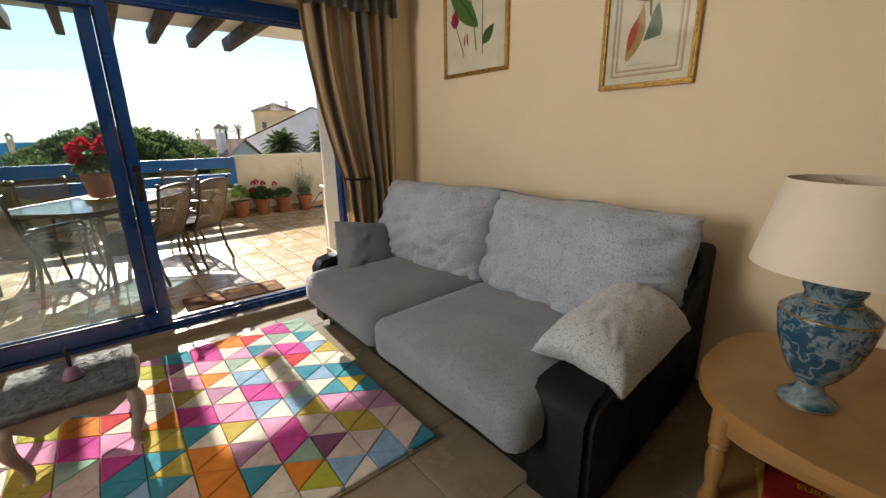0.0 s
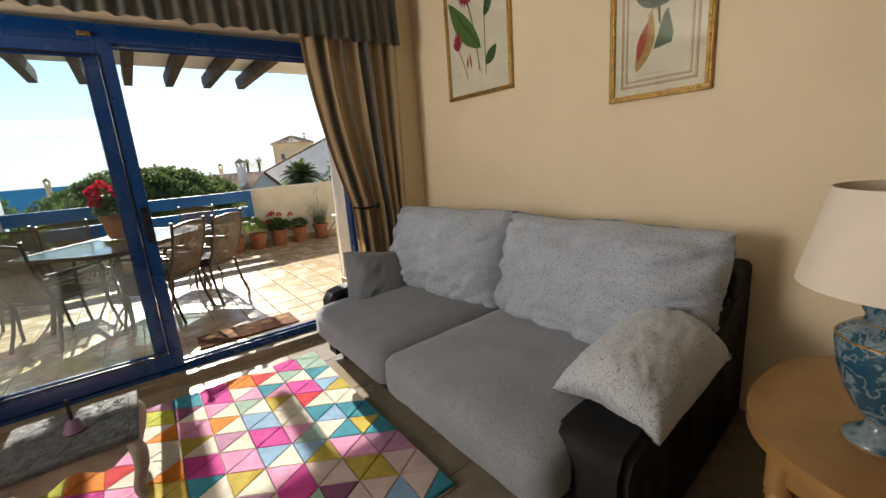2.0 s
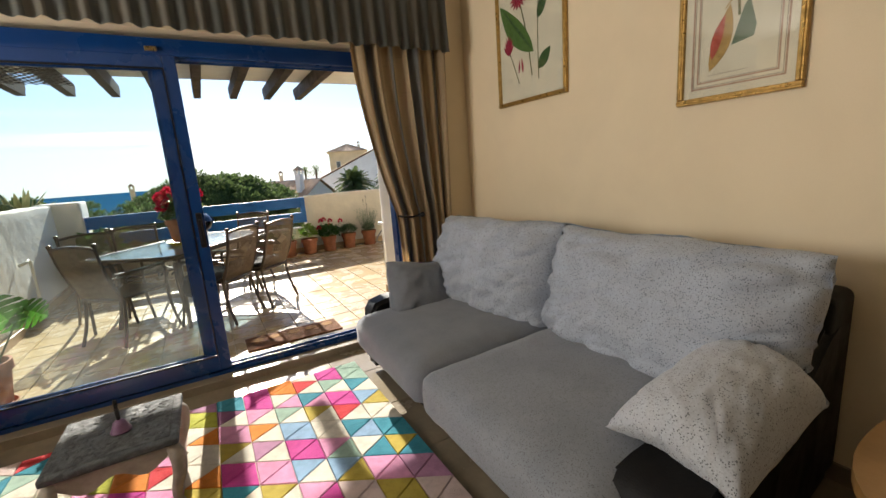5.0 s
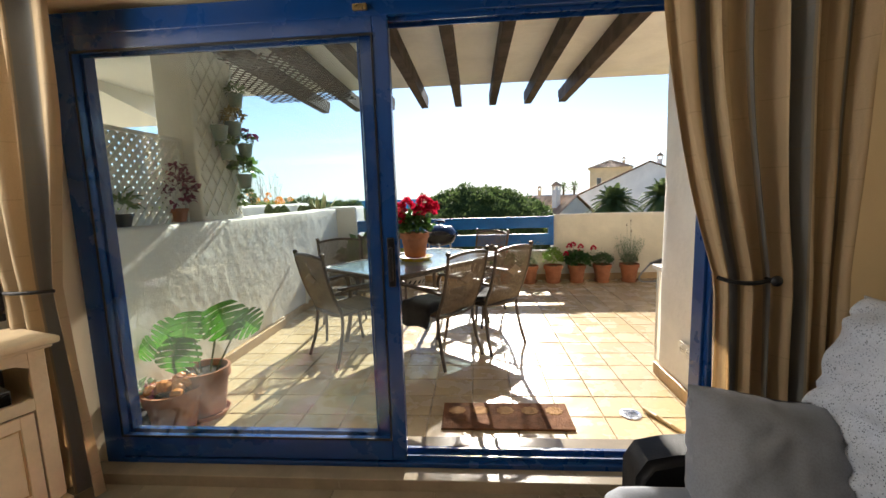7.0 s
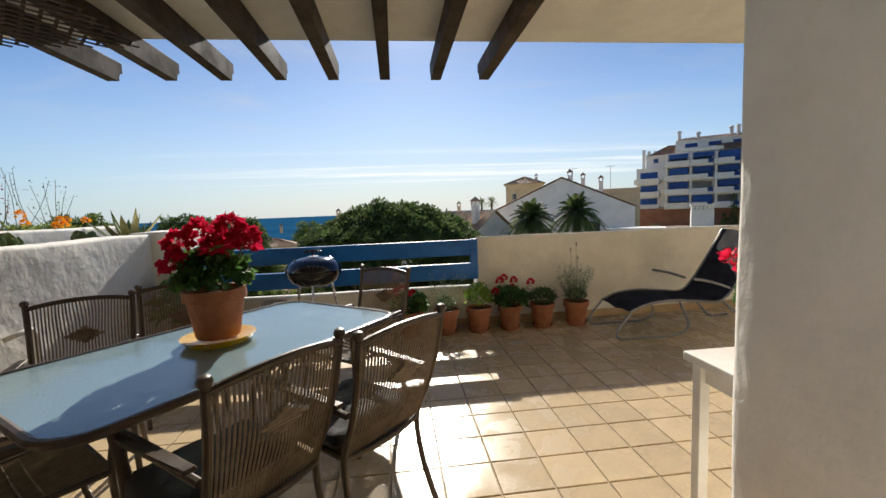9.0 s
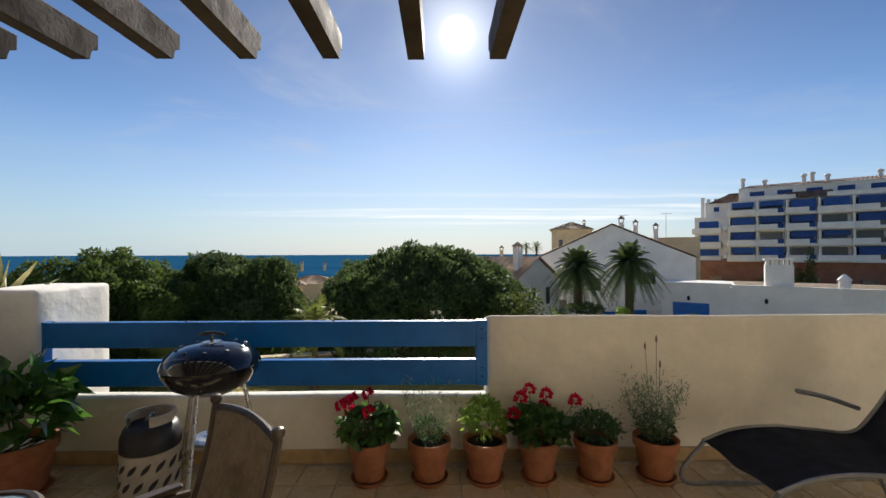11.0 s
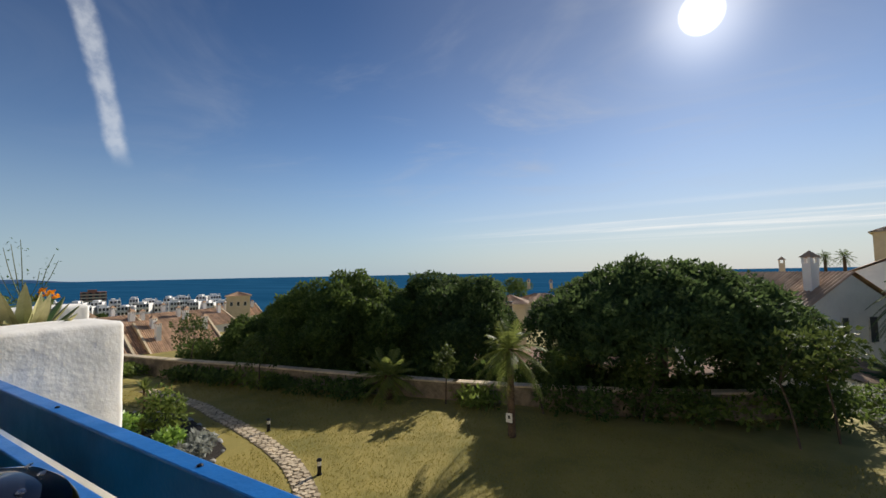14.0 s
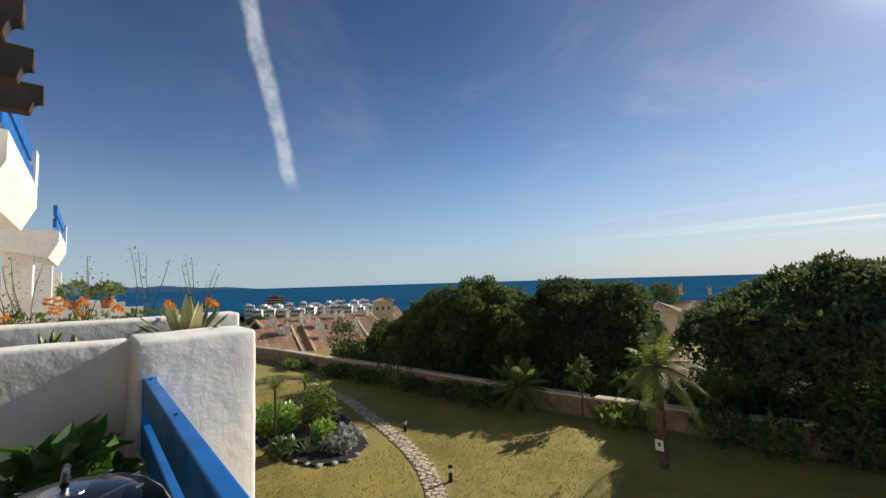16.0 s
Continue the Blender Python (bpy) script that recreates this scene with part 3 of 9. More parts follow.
def soft_box(sx, sy, sz, r=0.06, puff=0.03, seed=0, wrinkle=0.006, cuts=9):
    """A plump seat cushion, centred, with crowned faces and small creases."""
    bm = bmesh.new()
    bmesh.ops.create_cube(bm, size=1.0)
    bmesh.ops.subdivide_edges(bm, edges=bm.edges[:], cuts=cuts, use_grid_fill=True)
    off = Vector((seed * 3.1, seed * 1.7, seed * 2.3))
    for v in bm.verts:
        p = v.co * 2
        q = Vector((p.x * sx / 2, p.y * sy / 2, p.z * sz / 2))
        inner = Vector((max(-sx / 2 + r, min(sx / 2 - r, q.x)), max(-sy / 2 + r, min(sy / 2 - r, q.y)), max(-sz / 2 + r, min(sz / 2 - r, q.z))))
        d = q - inner
        if d.length > 1e-6:
            q = inner + d.normalized() * r
        crown = (1 - p.x ** 2) * (1 - p.y ** 2)
        q.z += puff * crown * (1 if p.z > 0 else -0.4) * abs(p.z)
        q += noise.noise_vector(q * 7 + off) * wrinkle + noise.noise_vector(q * 19 + off) * wrinkle * 0.4
        v.co = q
    bmesh.ops.recalc_face_normals(bm, faces=bm.faces)
    return bm


def pillow(w, h, t, seed=0, wrinkle=0.008, pinch=0.08, cuts=22):
    """A loose cushion: w across, h up, t thick, seams pinched to the corners and creased."""
    bm = bmesh.new()
    off = Vector((seed * 5.3, seed * 2.9, seed * 1.1))
    sides = []
    for s in (1, -1):
        g = []
        for j in range(cuts + 1):
            row = []
            for i in range(cuts + 1):
                u, v = 2 * i / cuts - 1, 2 * j / cuts - 1
                edge = max(0.0, (1 - u ** 4) * (1 - v ** 4))
                f = edge ** 0.5
                x = u * w / 2 * (1 - pinch * (1 - v * v) * 0.5)
                y = v * h / 2 * (1 - pinch * (1 - u * u) * 0.5)
                z = s * t / 2 * f * (0.86 + 0.14 * (1 - v))
                p = Vector((x, y, z))
                k = 0.35 + 0.65 * min(1.0, 1.6 - f)
                cre = noise.noise(Vector((u * 2.2, v * 3.4, seed)) * 1.6 + off) + 0.6 * noise.noise(Vector((u * 6, v * 2.4, seed + 5)) + off)
                p.z += s * cre * wrinkle * 1.6 * k * f
                fold = 1 - abs(noise.noise(Vector(((u + v) * 1.3, (u - v) * 3.6, seed * 2.3)) + off)) * 3.2
                p.z -= s * max(0.0, fold) ** 2 * wrinkle * 1.7 * min(1.0, 0.25 + u * u + v * v)
                p += noise.noise_vector(p * 6 + off) * wrinkle
                row.append(bm.verts.new(p))
            g.append(row)
        for j in range(cuts):
            for i in range(cuts):
                q = (g[j][i], g[j][i + 1], g[j + 1][i + 1], g[j + 1][i])
                bm.faces.new(q if s > 0 else tuple(reversed(q)))
        sides.append(g)
    bmesh.ops.remove_doubles(bm, verts=bm.verts[:], dist=0.0015)
    bmesh.ops.recalc_face_normals(bm, faces=bm.faces)
    return bm


# sofa against the east wall
sofa = thing("sofa", (1.7, 1.7, 0), "two-seat sofa in black leatherette with grey fabric seats", "sofa")
def at_world(bm, m, parent):
    bmesh.ops.transform(bm, matrix=parent.matrix_world.inverted() @ m, verts=bm.verts)
    return bm


bm = box(1.165, 2.24, 0.83, 2.62, 0.07, 0.30, 0.02)
add_box(bm, 2.06, 2.275, 0.665, 2.74, 0.07, 0.795, 0.035, 4)
smooth(part("body", at_world(bm, Matrix(), sofa), M_LEATHER, sofa))
for y0, y1 in ((0.59, 0.84), (2.61, 2.765)):
    bm = bmesh.new()
    out = [(1.15, 0.05), (2.20, 0.05), (2.20, 0.72), (2.05, 0.68), (1.80, 0.56), (1.52, 0.51), (1.27, 0.495), (1.185, 0.475), (1.15, 0.42)]
    add_prism(bm, out, 0, 1)
    for v in bm.verts:
        v.co = Vector((v.co.x, y0 + (y1 - y0) * v.co.z + (0.075 * (v.co.x - 1.15) if y0 < 1 and v.co.z < 0.5 else 0), v.co.y))
    bmesh.ops.recalc_face_normals(bm, faces=bm.faces)
    rim = [e for e in bm.edges if abs(e.verts[0].co.y - e.verts[1].co.y) < 0.09]
    bmesh.ops.bevel(bm, geom=rim, offset=0.022, segments=3, affect="EDGES", clamp_overlap=True)
    smooth(part("arm", at_world(bm, Matrix(), sofa), M_LEATHER, sofa), 50)
for y, ln, k in ((1.235, 0.95, 1), (2.155, 0.89, 2)):
    bm = soft_box(0.88, ln, 0.215, 0.075, 0.028, k, 0.006, 13)
    smooth(part("seat_cushion", at_world(bm, pose(1.455, y, 0.350, 0, -1.5, 0), sofa), M_SEAT if k == 1 else M_GREY, sofa), 80)
for x, y, z, w, rz, tilt, k in ((1.93, 1.215, 0.66, 1.14, -91, 75, 3), (1.84, 2.235, 0.675, 1.02, -84, 75, 4)):
    bm = pillow(w, 0.62, 0.40, k, 0.018, 0.05, 48)
    smooth(part("back_cushion", at_world(bm, pose(x, y, z, 0, 0, rz) @ pose(0, 0, 0, tilt, 0, 0), sofa), M_SPECK, sofa), 80)
for x in (1.22, 2.16):
    for y in (0.80, 2.64):
        part("foot", at_world(lathe([(0.022, 0), (0.03, 0.075)], 10, Matrix.Translation((x, y, 0))), Matrix(), sofa), M_DARKWOOD, sofa)
bm = pillow(0.57, 0.36, 0.22, 7, 0.006, 0.04, 36)
for v in bm.verts:                                  # sags over both sides of the arm
    v.co.z += 0.07 * (1 - (v.co.y / 0.18) ** 2)
ob = smooth(part("arm_pillow", bm, M_SPECK_LIT), 80)
ob.matrix_world = pose(1.575, 0.765, 0.515, 0, 0, 2) @ pose(0, 0, 0, 4, -6, 0)
tagged(ob, "speckled grey arm pillow draped over the sofa arm", "pillow")
bm = pillow(0.42, 0.36, 0.24, 8, 0.009, 0.05)
ob = smooth(part("arm_pillow", bm, M_GREY), 80)
ob.matrix_world = pose(1.46, 2.53, 0.545, 0, 0, 6) @ pose(0, 0, 0, 66, 0, 0) @ pose(0, 0, 0, 0, 0, -10)
tagged(ob, "plain dark grey pillow leaning on the sofa arm", "pillow")

# rug of coloured wool triangles
rug = thing("rug", (0, 2.05, 0), "thick wool rug of bright coloured triangles", "rug")
part("backing", box(-1.08, 1.07, -0.80, 0.80, 0.0, 0.012, 0.004), M_RUGB, rug)
WOOLS = {"W": (0.80, 0.74, 0.62), "P": (0.74, 0.32, 0.52), "M": (0.62, 0.05, 0.32), "B": (0.27, 0.44, 0.64), "T": (0.03, 0.27, 0.36), "G": (0.33, 0.48, 0.39), "Y": (0.50, 0.38, 0.05),
         "O": (0.76, 0.24, 0.015), "R": (0.62, 0.025, 0.035), "V": (0.20, 0.06, 0.15), "A": (0.45, 0.22, 0.36), "K": (0.64, 0.50, 0.46), "L": (0.46, 0.47, 0.04)}
WOOL = {k: surface("rug wool", c, 0.95, vary=0.10, scale=18, fine=240, bump=0.25, per_object=0.06, sheen=0.03, height=0.008) for k, c in WOOLS.items()}
# colours strip by strip from the sofa's side, each from the near edge to the far one; dots are left to chance
STRIPS = [".KKKAATYTTWWYBWTGGG", ".BKYYPPTWBTWRMMWGMM", ".BKVKKYBGPWWWYPTWRW", ".LOGMMPWBMMBBWGPWOO", "....KAWYPPWAWOWPMMM", ".....OOWTMMWYPPWVTT", ".......TYYOWWWOWLLA",
          ".........PPWRP.....", "..........MMOOT....", ".............LL....", "..............WW...", "...............WGT.", "................TGK", ".................MM", ".................RR"]
rnd = random.Random(11)
SW, SB, G = 2.15 / 15, 0.172, 0.0016
EAST, NEAR, FAR, PHASE = 1.07, 1.25, 2.85, 1.955


def clip_y(poly, lo, hi):
    """Cuts a flat outline off at the rug's two long edges."""
    for s, lim in ((1, hi), (-1, -lo)):
        out = []
        for a, b in zip(poly, poly[1:] + poly[:1]):
            ia, ib = s * a[1] <= lim, s * b[1] <= lim
            if ia:
                out.append(a)
            if ia != ib:
                t = (lim / s - a[1]) / (b[1] - a[1])
                out.append((a[0] + t * (b[0] - a[0]), lim / s))
        poly = out
        if len(poly) < 3:
            return []
    return poly


shapes = {}
for i, row in enumerate(STRIPS):
    xr, xl = EAST - SW * i - G, EAST - SW * (i + 1) + G
    prev = "W"
    for k in range(-1, 21):
        mm = k - 8
        y = PHASE + SB / 2 * mm
        apex_left = (mm % 2 == 0) == ((i + 1) % 2 == 1)
        h = SB / 2 - G * 1.6
        tri = [(xl, y), (xr, y - h), (xr, y + h)] if apex_left else [(xr, y), (xl, y + h), (xl, y - h)]
        tri = clip_y(tri, NEAR + 0.004, FAR - 0.004)
        if len(tri) < 3:
            continue
        c = row[k] if 0 <= k < len(row) else "."
        if c == ".":
            c = prev if rnd.random() < 0.4 else rnd.choice("WWWPMBTGYORAKLWP")
        prev = c
        key = (apex_left, c, i, mm if len(tri) != 3 or not NEAR + 0.1 < y < FAR - 0.1 else 0)
        if key not in shapes:
            bm = bmesh.new()
            add_prism(bm, [(px, py - y) for px, py in tri], 0.010, 0.024)
            bmesh.ops.recalc_face_normals(bm, faces=bm.faces)
            top = [f for f in bm.faces if f.normal.z > 0.9]
            bmesh.ops.inset_region(bm, faces=top, thickness=0.006, depth=0.004)
            me = bpy.data.meshes.new("tuft")
            bm.to_mesh(me)
            bm.free()
            me.materials.append(WOOL[c])
            shapes[key] = me
        ob = new("tuft", shapes[key])
        ob.parent = rug
        ob.location = (0, y - 2.05, 0)

# carved coffee table
ct = thing("coffee_table", (-0.115, 2.23, 0), "low carved grey wooden coffee table with curved legs", "coffee table")
bm = box(-0.215, 0.215, -0.21, 0.21, 0.30, 0.33, 0.008)
add_box(bm, -0.185, 0.185, -0.18, 0.18, 0.326, 0.334, 0.003)
rndc = random.Random(4)
for k in range(90):
    x, y = rndc.uniform(-0.17, 0.17), rndc.uniform(-0.165, 0.165)
    add_lathe(bm, [(0.011, 0.333), (0.009, 0.3365), (0.003, 0.338)], 5, Matrix.Translation((x, y, 0)))
part("tabletop", bm, M_CARVED, ct, "carved limed top")
for rz, w in ((0, 0.19), (90, 0.185), (180, 0.19), (270, 0.185)):
    bm = bmesh.new()
    n = 16
    low = [(-w + 2 * w * k / n, 0.245 + 0.022 * math.cos(4 * math.pi * k / n) - 0.012 * abs(math.sin(math.pi * k / n))) for k in range(n + 1)]
    out = low + [(w, 0.302), (-w, 0.302)]
    add_prism(bm, out, -0.010, 0.010)
    bmesh.ops.transform(bm, matrix=pose(0, 0, 0, 0, 0, rz) @ pose(0, -0.19, 0) @ pose(0, 0, 0, 90, 0, 0), verts=bm.verts)
    bmesh.ops.recalc_face_normals(bm, faces=bm.faces)
    part("apron", bm, M_LIMED, ct)
for sx in (-1, 1):
    for sy in (-1, 1):
        bm = bmesh.new()
        pts = curve_pts([(0.178, 0.173, 0.30), (0.200, 0.195, 0.25), (0.196, 0.191, 0.17), (0.170, 0.166, 0.08), (0.172, 0.168, 0.035), (0.195, 0.190, 0.012)], 4)
        rr = [0.026, 0.030, 0.026, 0.019, 0.017, 0.024]
        rings = []
        for k, p in enumerate(pts):
            t = k / (len(pts) - 1) * 5
            i = min(4, int(t))
            r = rr[i] + (rr[i + 1] - rr[i]) * (t - i)
            rings.append([bm.verts.new((sx * (p.x + r * math.cos(a)), sy * (p.y + r * math.sin(a)), p.z)) for a in [2 * math.pi * q / 10 for q in range(10)]])
        for lo, hi in zip(rings, rings[1:]):
            for q in range(10):
                bm.faces.new((lo[q], lo[(q + 1) % 10], hi[(q + 1) % 10], hi[q]))
        bm.faces.new(rings[0])
        bm.faces.new(rings[-1])
        bmesh.ops.recalc_face_normals(bm, faces=bm.faces)
        smooth(part("leg", bm, M_LIMED, ct))
bell = thing("hand_bell", (-0.105, 2.205, 0.338), "small purple hand bell with a black handle on the coffee table", "bell")
smooth(part("bell_cup", lathe([(0.036, 0), (0.038, 0.006), (0.031, 0.016), (0.026, 0.03), (0.022, 0.042), (0.012, 0.05), (0.006, 0.052)], 20),
            surface("purple enamel", (0.20, 0.10, 0.20), 0.4, vary=0.1, scale=20), bell))
smooth(part("handle", lathe([(0.006, 0.05), (0.007, 0.06), (0.009, 0.085), (0.007, 0.105), (0.0085, 0.13), (0.004, 0.14)], 12), M_BLACK, bell))

# oval side table, lamp and books
st = thing("side_table", (1.825, -0.03, 0), "oval honey pine side table with turned legs", "side table")
def oval(rx, ry, n=56, p=2.5):
    return [(rx * math.copysign(abs(math.cos(a)) ** (2 / p), math.cos(a)), ry * math.copysign(abs(math.sin(a)) ** (2 / p), math.sin(a))) for a in [2 * math.pi * k / n for k in range(n)]]


bm = bmesh.new()
add_prism(bm, oval(0.455, 0.53), 0.462, 0.50)
bmesh.ops.bevel(bm, geom=[e for e in bm.edges if abs(e.verts[0].co.z - e.verts[1].co.z) < 1e-5], offset=0.014, segments=3, affect="EDGES")
smooth(part("tabletop", bm, M_PINE, st), 50)
bm = bmesh.new()
add_prism(bm, oval(0.37, 0.43, p=5), 0.385, 0.462)
part("apron", bm, M_PINE, st)
bm = bmesh.new()
add_prism(bm, oval(0.37, 0.43, p=4), 0.085, 0.108)
part("shelf", bm, M_PINE, st)
LEG = [(0.026, 0.0), (0.030, 0.02), (0.022, 0.05), (0.020, 0.07), (0.032, 0.075), (0.032, 0.125), (0.021, 0.13), (0.024, 0.15), (0.019, 0.165), (0.027, 0.22), (0.031, 0.27),
       (0.024, 0.315), (0.032, 0.325), (0.024, 0.335), (0.034, 0.345), (0.034, 0.462)]
for sx in (-1, 1):
    for sy in (-1, 1):
        smooth(part("leg", lathe(LEG, 16, Matrix.Translation((sx * 0.30, sy * 0.385, 0))), M_PINE, st))

m = bpy.data.materials.new("marbled blue glaze")
m.use_nodes = True
n = Nodes(m.node_tree)
pos = n.add("ShaderNodeTexCoord").outputs["Object"]
bent = n.add("ShaderNodeVectorMath", {0: pos, 1: n.add("ShaderNodeTexNoise", {"Vector": pos, "Scale": 16.0, "Detail": 3.0}).outputs["Color"]}, operation="MULTIPLY_ADD")
bent.inputs[1].default_value = (1, 1, 1)
n.t.links.new(n.add("ShaderNodeVectorMath", {0: n.add("ShaderNodeTexNoise", {"Vector": pos, "Scale": 14.0, "Detail": 3.0}).outputs["Color"], 1: (0.05, 0.05, 0.05)}, operation="MULTIPLY").outputs[0], bent.inputs[2])
vor = n.add("ShaderNodeTexVoronoi", {"Vector": n.scaled(bent.outputs[0], (1, 1, 1.9)), "Scale": 15.0}, feature="DISTANCE_TO_EDGE")
c = n.mix(n.span(vor.outputs["Distance"], 0.20, 0.0), n.mix(n.noise(pos, 12, 4), col(0.012, 0.055, 0.10), col(0.03, 0.12, 0.19)), col(0.20, 0.27, 0.31))
s = n.add("ShaderNodeBsdfPrincipled", {"Base Color": c, "Roughness": 0.24, "Coat Weight": 0.3})
n.add("ShaderNodeOutputMaterial", {"Surface": s.outputs[0]})
M_GLAZE = m
lamp = thing("table_lamp", (1.68, 0.20, 0.50), "blue marbled ceramic table lamp with a cream shade, unlit", "lamp")
smooth(part("vase", lathe([(0.070, 0), (0.072, 0.008), (0.070, 0.014), (0.052, 0.028), (0.034, 0.048), (0.032, 0.062), (0.036, 0.072), (0.060, 0.10), (0.085, 0.15), (0.103, 0.21), (0.112, 0.265),
                           (0.113, 0.285), (0.108, 0.298), (0.086, 0.318), (0.070, 0.325), (0.062, 0.335), (0.063, 0.35), (0.070, 0.362), (0.071, 0.372), (0.06, 0.38), (0.012, 0.384)], 40), M_GLAZE, lamp))
for z, r in ((0.006, 0.0725), (0.068, 0.0345), (0.29, 0.1135), (0.33, 0.0665)):
    bm = bmesh.new()
    add_lathe(bm, [(r - 0.004, z - 0.003), (r, z - 0.002), (r, z + 0.002), (r - 0.004, z + 0.003)], 40)
    part("gilt_band", bm, M_GOLD, lamp)
part("stem", lathe([(0.009, 0.38), (0.009, 0.44), (0.017, 0.445), (0.017, 0.50)], 12), M_STEEL, lamp)
bm = bmesh.new()
add_lathe(bm, [(0.203, 0.425), (0.205, 0.425), (0.155, 0.665), (0.153, 0.665)], 56)
for f in [f for f in bm.faces if len(f.verts) > 4]:
    bm.faces.remove(f)
rings = add_lathe(bm, [(0.153, 0.665), (0.203, 0.425)], 56)
for f in [f for f in bm.faces if len(f.verts) > 4]:
    bm.faces.remove(f)
bmesh.ops.remove_doubles(bm, verts=bm.verts[:], dist=0.0005)
shade = smooth(part("shade", bm, M_SHADE, lamp, "cream cloth shade"), 60)
bm = bmesh.new()
for k in range(3):
    a = 2 * math.pi * k / 3 + 0.5
    add_tube(bm, [(0, 0, 0.64), (0.153 * math.cos(a), 0.153 * math.sin(a), 0.655)], 0.0025, 6)
add_tube(bm, [(0, 0, 0.5), (0, 0, 0.64)], 0.004, 6)
part("spider", bm, M_STEEL, lamp)

M_RED = surface("red book cover", (0.33, 0.02, 0.025), 0.45, vary=0.08, scale=10)
M_YEL = surface("yellow book cover", (0.60, 0.42, 0.03), 0.5, vary=0.08, scale=10)
M_PAGE = surface("book pages", (0.70, 0.64, 0.52), 0.9, vary=0.08, scale=12, fine=300, bump=0.2)
def book(name, x, y, z, w, d, h, rz, cover, label, title=""):
    b = thing(name, pose(x, y, z, 0, 0, rz), label, "book")
    bm = box(-w / 2, w / 2, -d / 2, d / 2, 0, 0.003)
    add_box(bm, -w / 2, w / 2, -d / 2, d / 2, h - 0.003, h)
    add_box(bm, -w / 2, -w / 2 + 0.003, -d / 2, d / 2, 0.003, h - 0.003)
    part("cover", bm, cover, b)
    part("pages", box(-w / 2 + 0.004, w / 2 - 0.006, -d / 2 + 0.005, d / 2 - 0.005, 0.0035, h - 0.0035), M_PAGE, b)
    if title:
        cu = bpy.data.curves.new("title", "FONT")
        cu.body, cu.size, cu.extrude, cu.align_x, cu.align_y = title, 0.035, 0.0004, "CENTER", "CENTER"
        t = new("title", cu)
        t.parent = b
        t.location, t.rotation_euler = (0, 0, h + 0.001), (0, 0, radians(-90))
        cu.materials.append(M_YEL)
    return b


book("book", 1.74, 0.12, 0.109, 0.21, 0.30, 0.03, 18, M_YEL, "yellow paperback lying on the table shelf")
book("book", 1.75, 0.11, 0.140, 0.22, 0.30, 0.022, 12, M_RED, "red road atlas on top of a yellow book", "EUROPA")

# framed botanical prints
M_INK = {k: surface("print " + k, c, 0.9, vary=0.15, scale=60, fine=200, bump=0.0) for k, c in
         {"leaf": (0.10, 0.20, 0.045), "leaf dark": (0.06, 0.13, 0.04), "sage": (0.16, 0.22, 0.15), "red": (0.42, 0.02, 0.06), "crimson": (0.30, 0.015, 0.05), "stem": (0.14, 0.15, 0.05),
          "pod": (0.52, 0.33, 0.11), "seed": (0.52, 0.10, 0.07), "border": (0.55, 0.36, 0.27), "line": (0.25, 0.17, 0.11)}.items()}
M_PGLASS = glass("picture glass", (0.97, 0.98, 0.97), 0.0, 0.04)


def picture(y0, y1, z0, z1, label, art):
    """A gilt frame on the east wall; art gets a function that lays flat shapes, u from the window side, v up."""
    p = thing("picture_frame", pose(WX, y1, z0, 90, 0, -90), label, "picture")
    w, h = y1 - y0, z1 - z0
    bm = bmesh.new()
    fw = 0.026
    for a in ((0, w, 0, fw), (0, w, h - fw, h), (0, fw, fw, h - fw), (w - fw, w, fw, h - fw)):
        add_box(bm, a[0], a[1], a[2], a[3], 0.002, 0.026, 0.005, 3)
        s = 0.012 if a[1] - a[0] > a[3] - a[2] else 0
        t = 0.012 - s
        add_box(bm, a[0] + 0.008 * (t > 0), a[1] - 0.008 * (t > 0), a[2] + 0.008 * (s > 0), a[3] - 0.008 * (s > 0), 0.02, 0.031, 0.004, 2)
    part("frame", bm, M_GOLD, p)
    part("print_paper", box(fw - 0.003, w - fw + 0.003, fw - 0.003, h - fw + 0.003, 0.004, 0.010), M_PAPER, p)
    g = part("glass", box(fw - 0.002, w - fw + 0.002, fw - 0.002, h - fw + 0.002, 0.015, 0.017), M_PGLASS, p)
    g.visible_shadow = False

    def lay(kind, pts, lift=0.0105):
        bm = bmesh.new()
        bm.faces.new([bm.verts.new((fw + u, fw + v, lift)) for u, v in pts])
        bmesh.ops.triangulate(bm, faces=bm.faces)
        part("drawing", bm, M_INK[kind], p)
    art(lay, w - 2 * fw, h - 2 * fw)
    return p


def leaf_shape(a, b, wide, bend=0.0, n=10):
    a, b = Vector(a), Vector(b)
    d = b - a
    s = Vector((-d.y, d.x)).normalized()
    pts = []
    for side in (1, -1):
        r = range(n + 1) if side > 0 else range(n - 1, 0, -1)
        for k in r:
            t = k / n
            pts.append(tuple(a + d * t + s * (side * wide * math.sin(math.pi * t) ** 0.8 * (1 - 0.35 * t) + bend * math.sin(math.pi * t))))
    return pts


def line_shape(pts, w):
    c = curve_pts([(x, y, 0) for x, y in pts], 5)
    left, right = [], []
    for i, p in enumerate(c):
        d = (c[min(i + 1, len(c) - 1)] - c[max(i - 1, 0)]).normalized()
        left.append((p.x - d.y * w, p.y + d.x * w))
        right.append((p.x + d.y * w, p.y - d.x * w))
    return left + right[::-1]


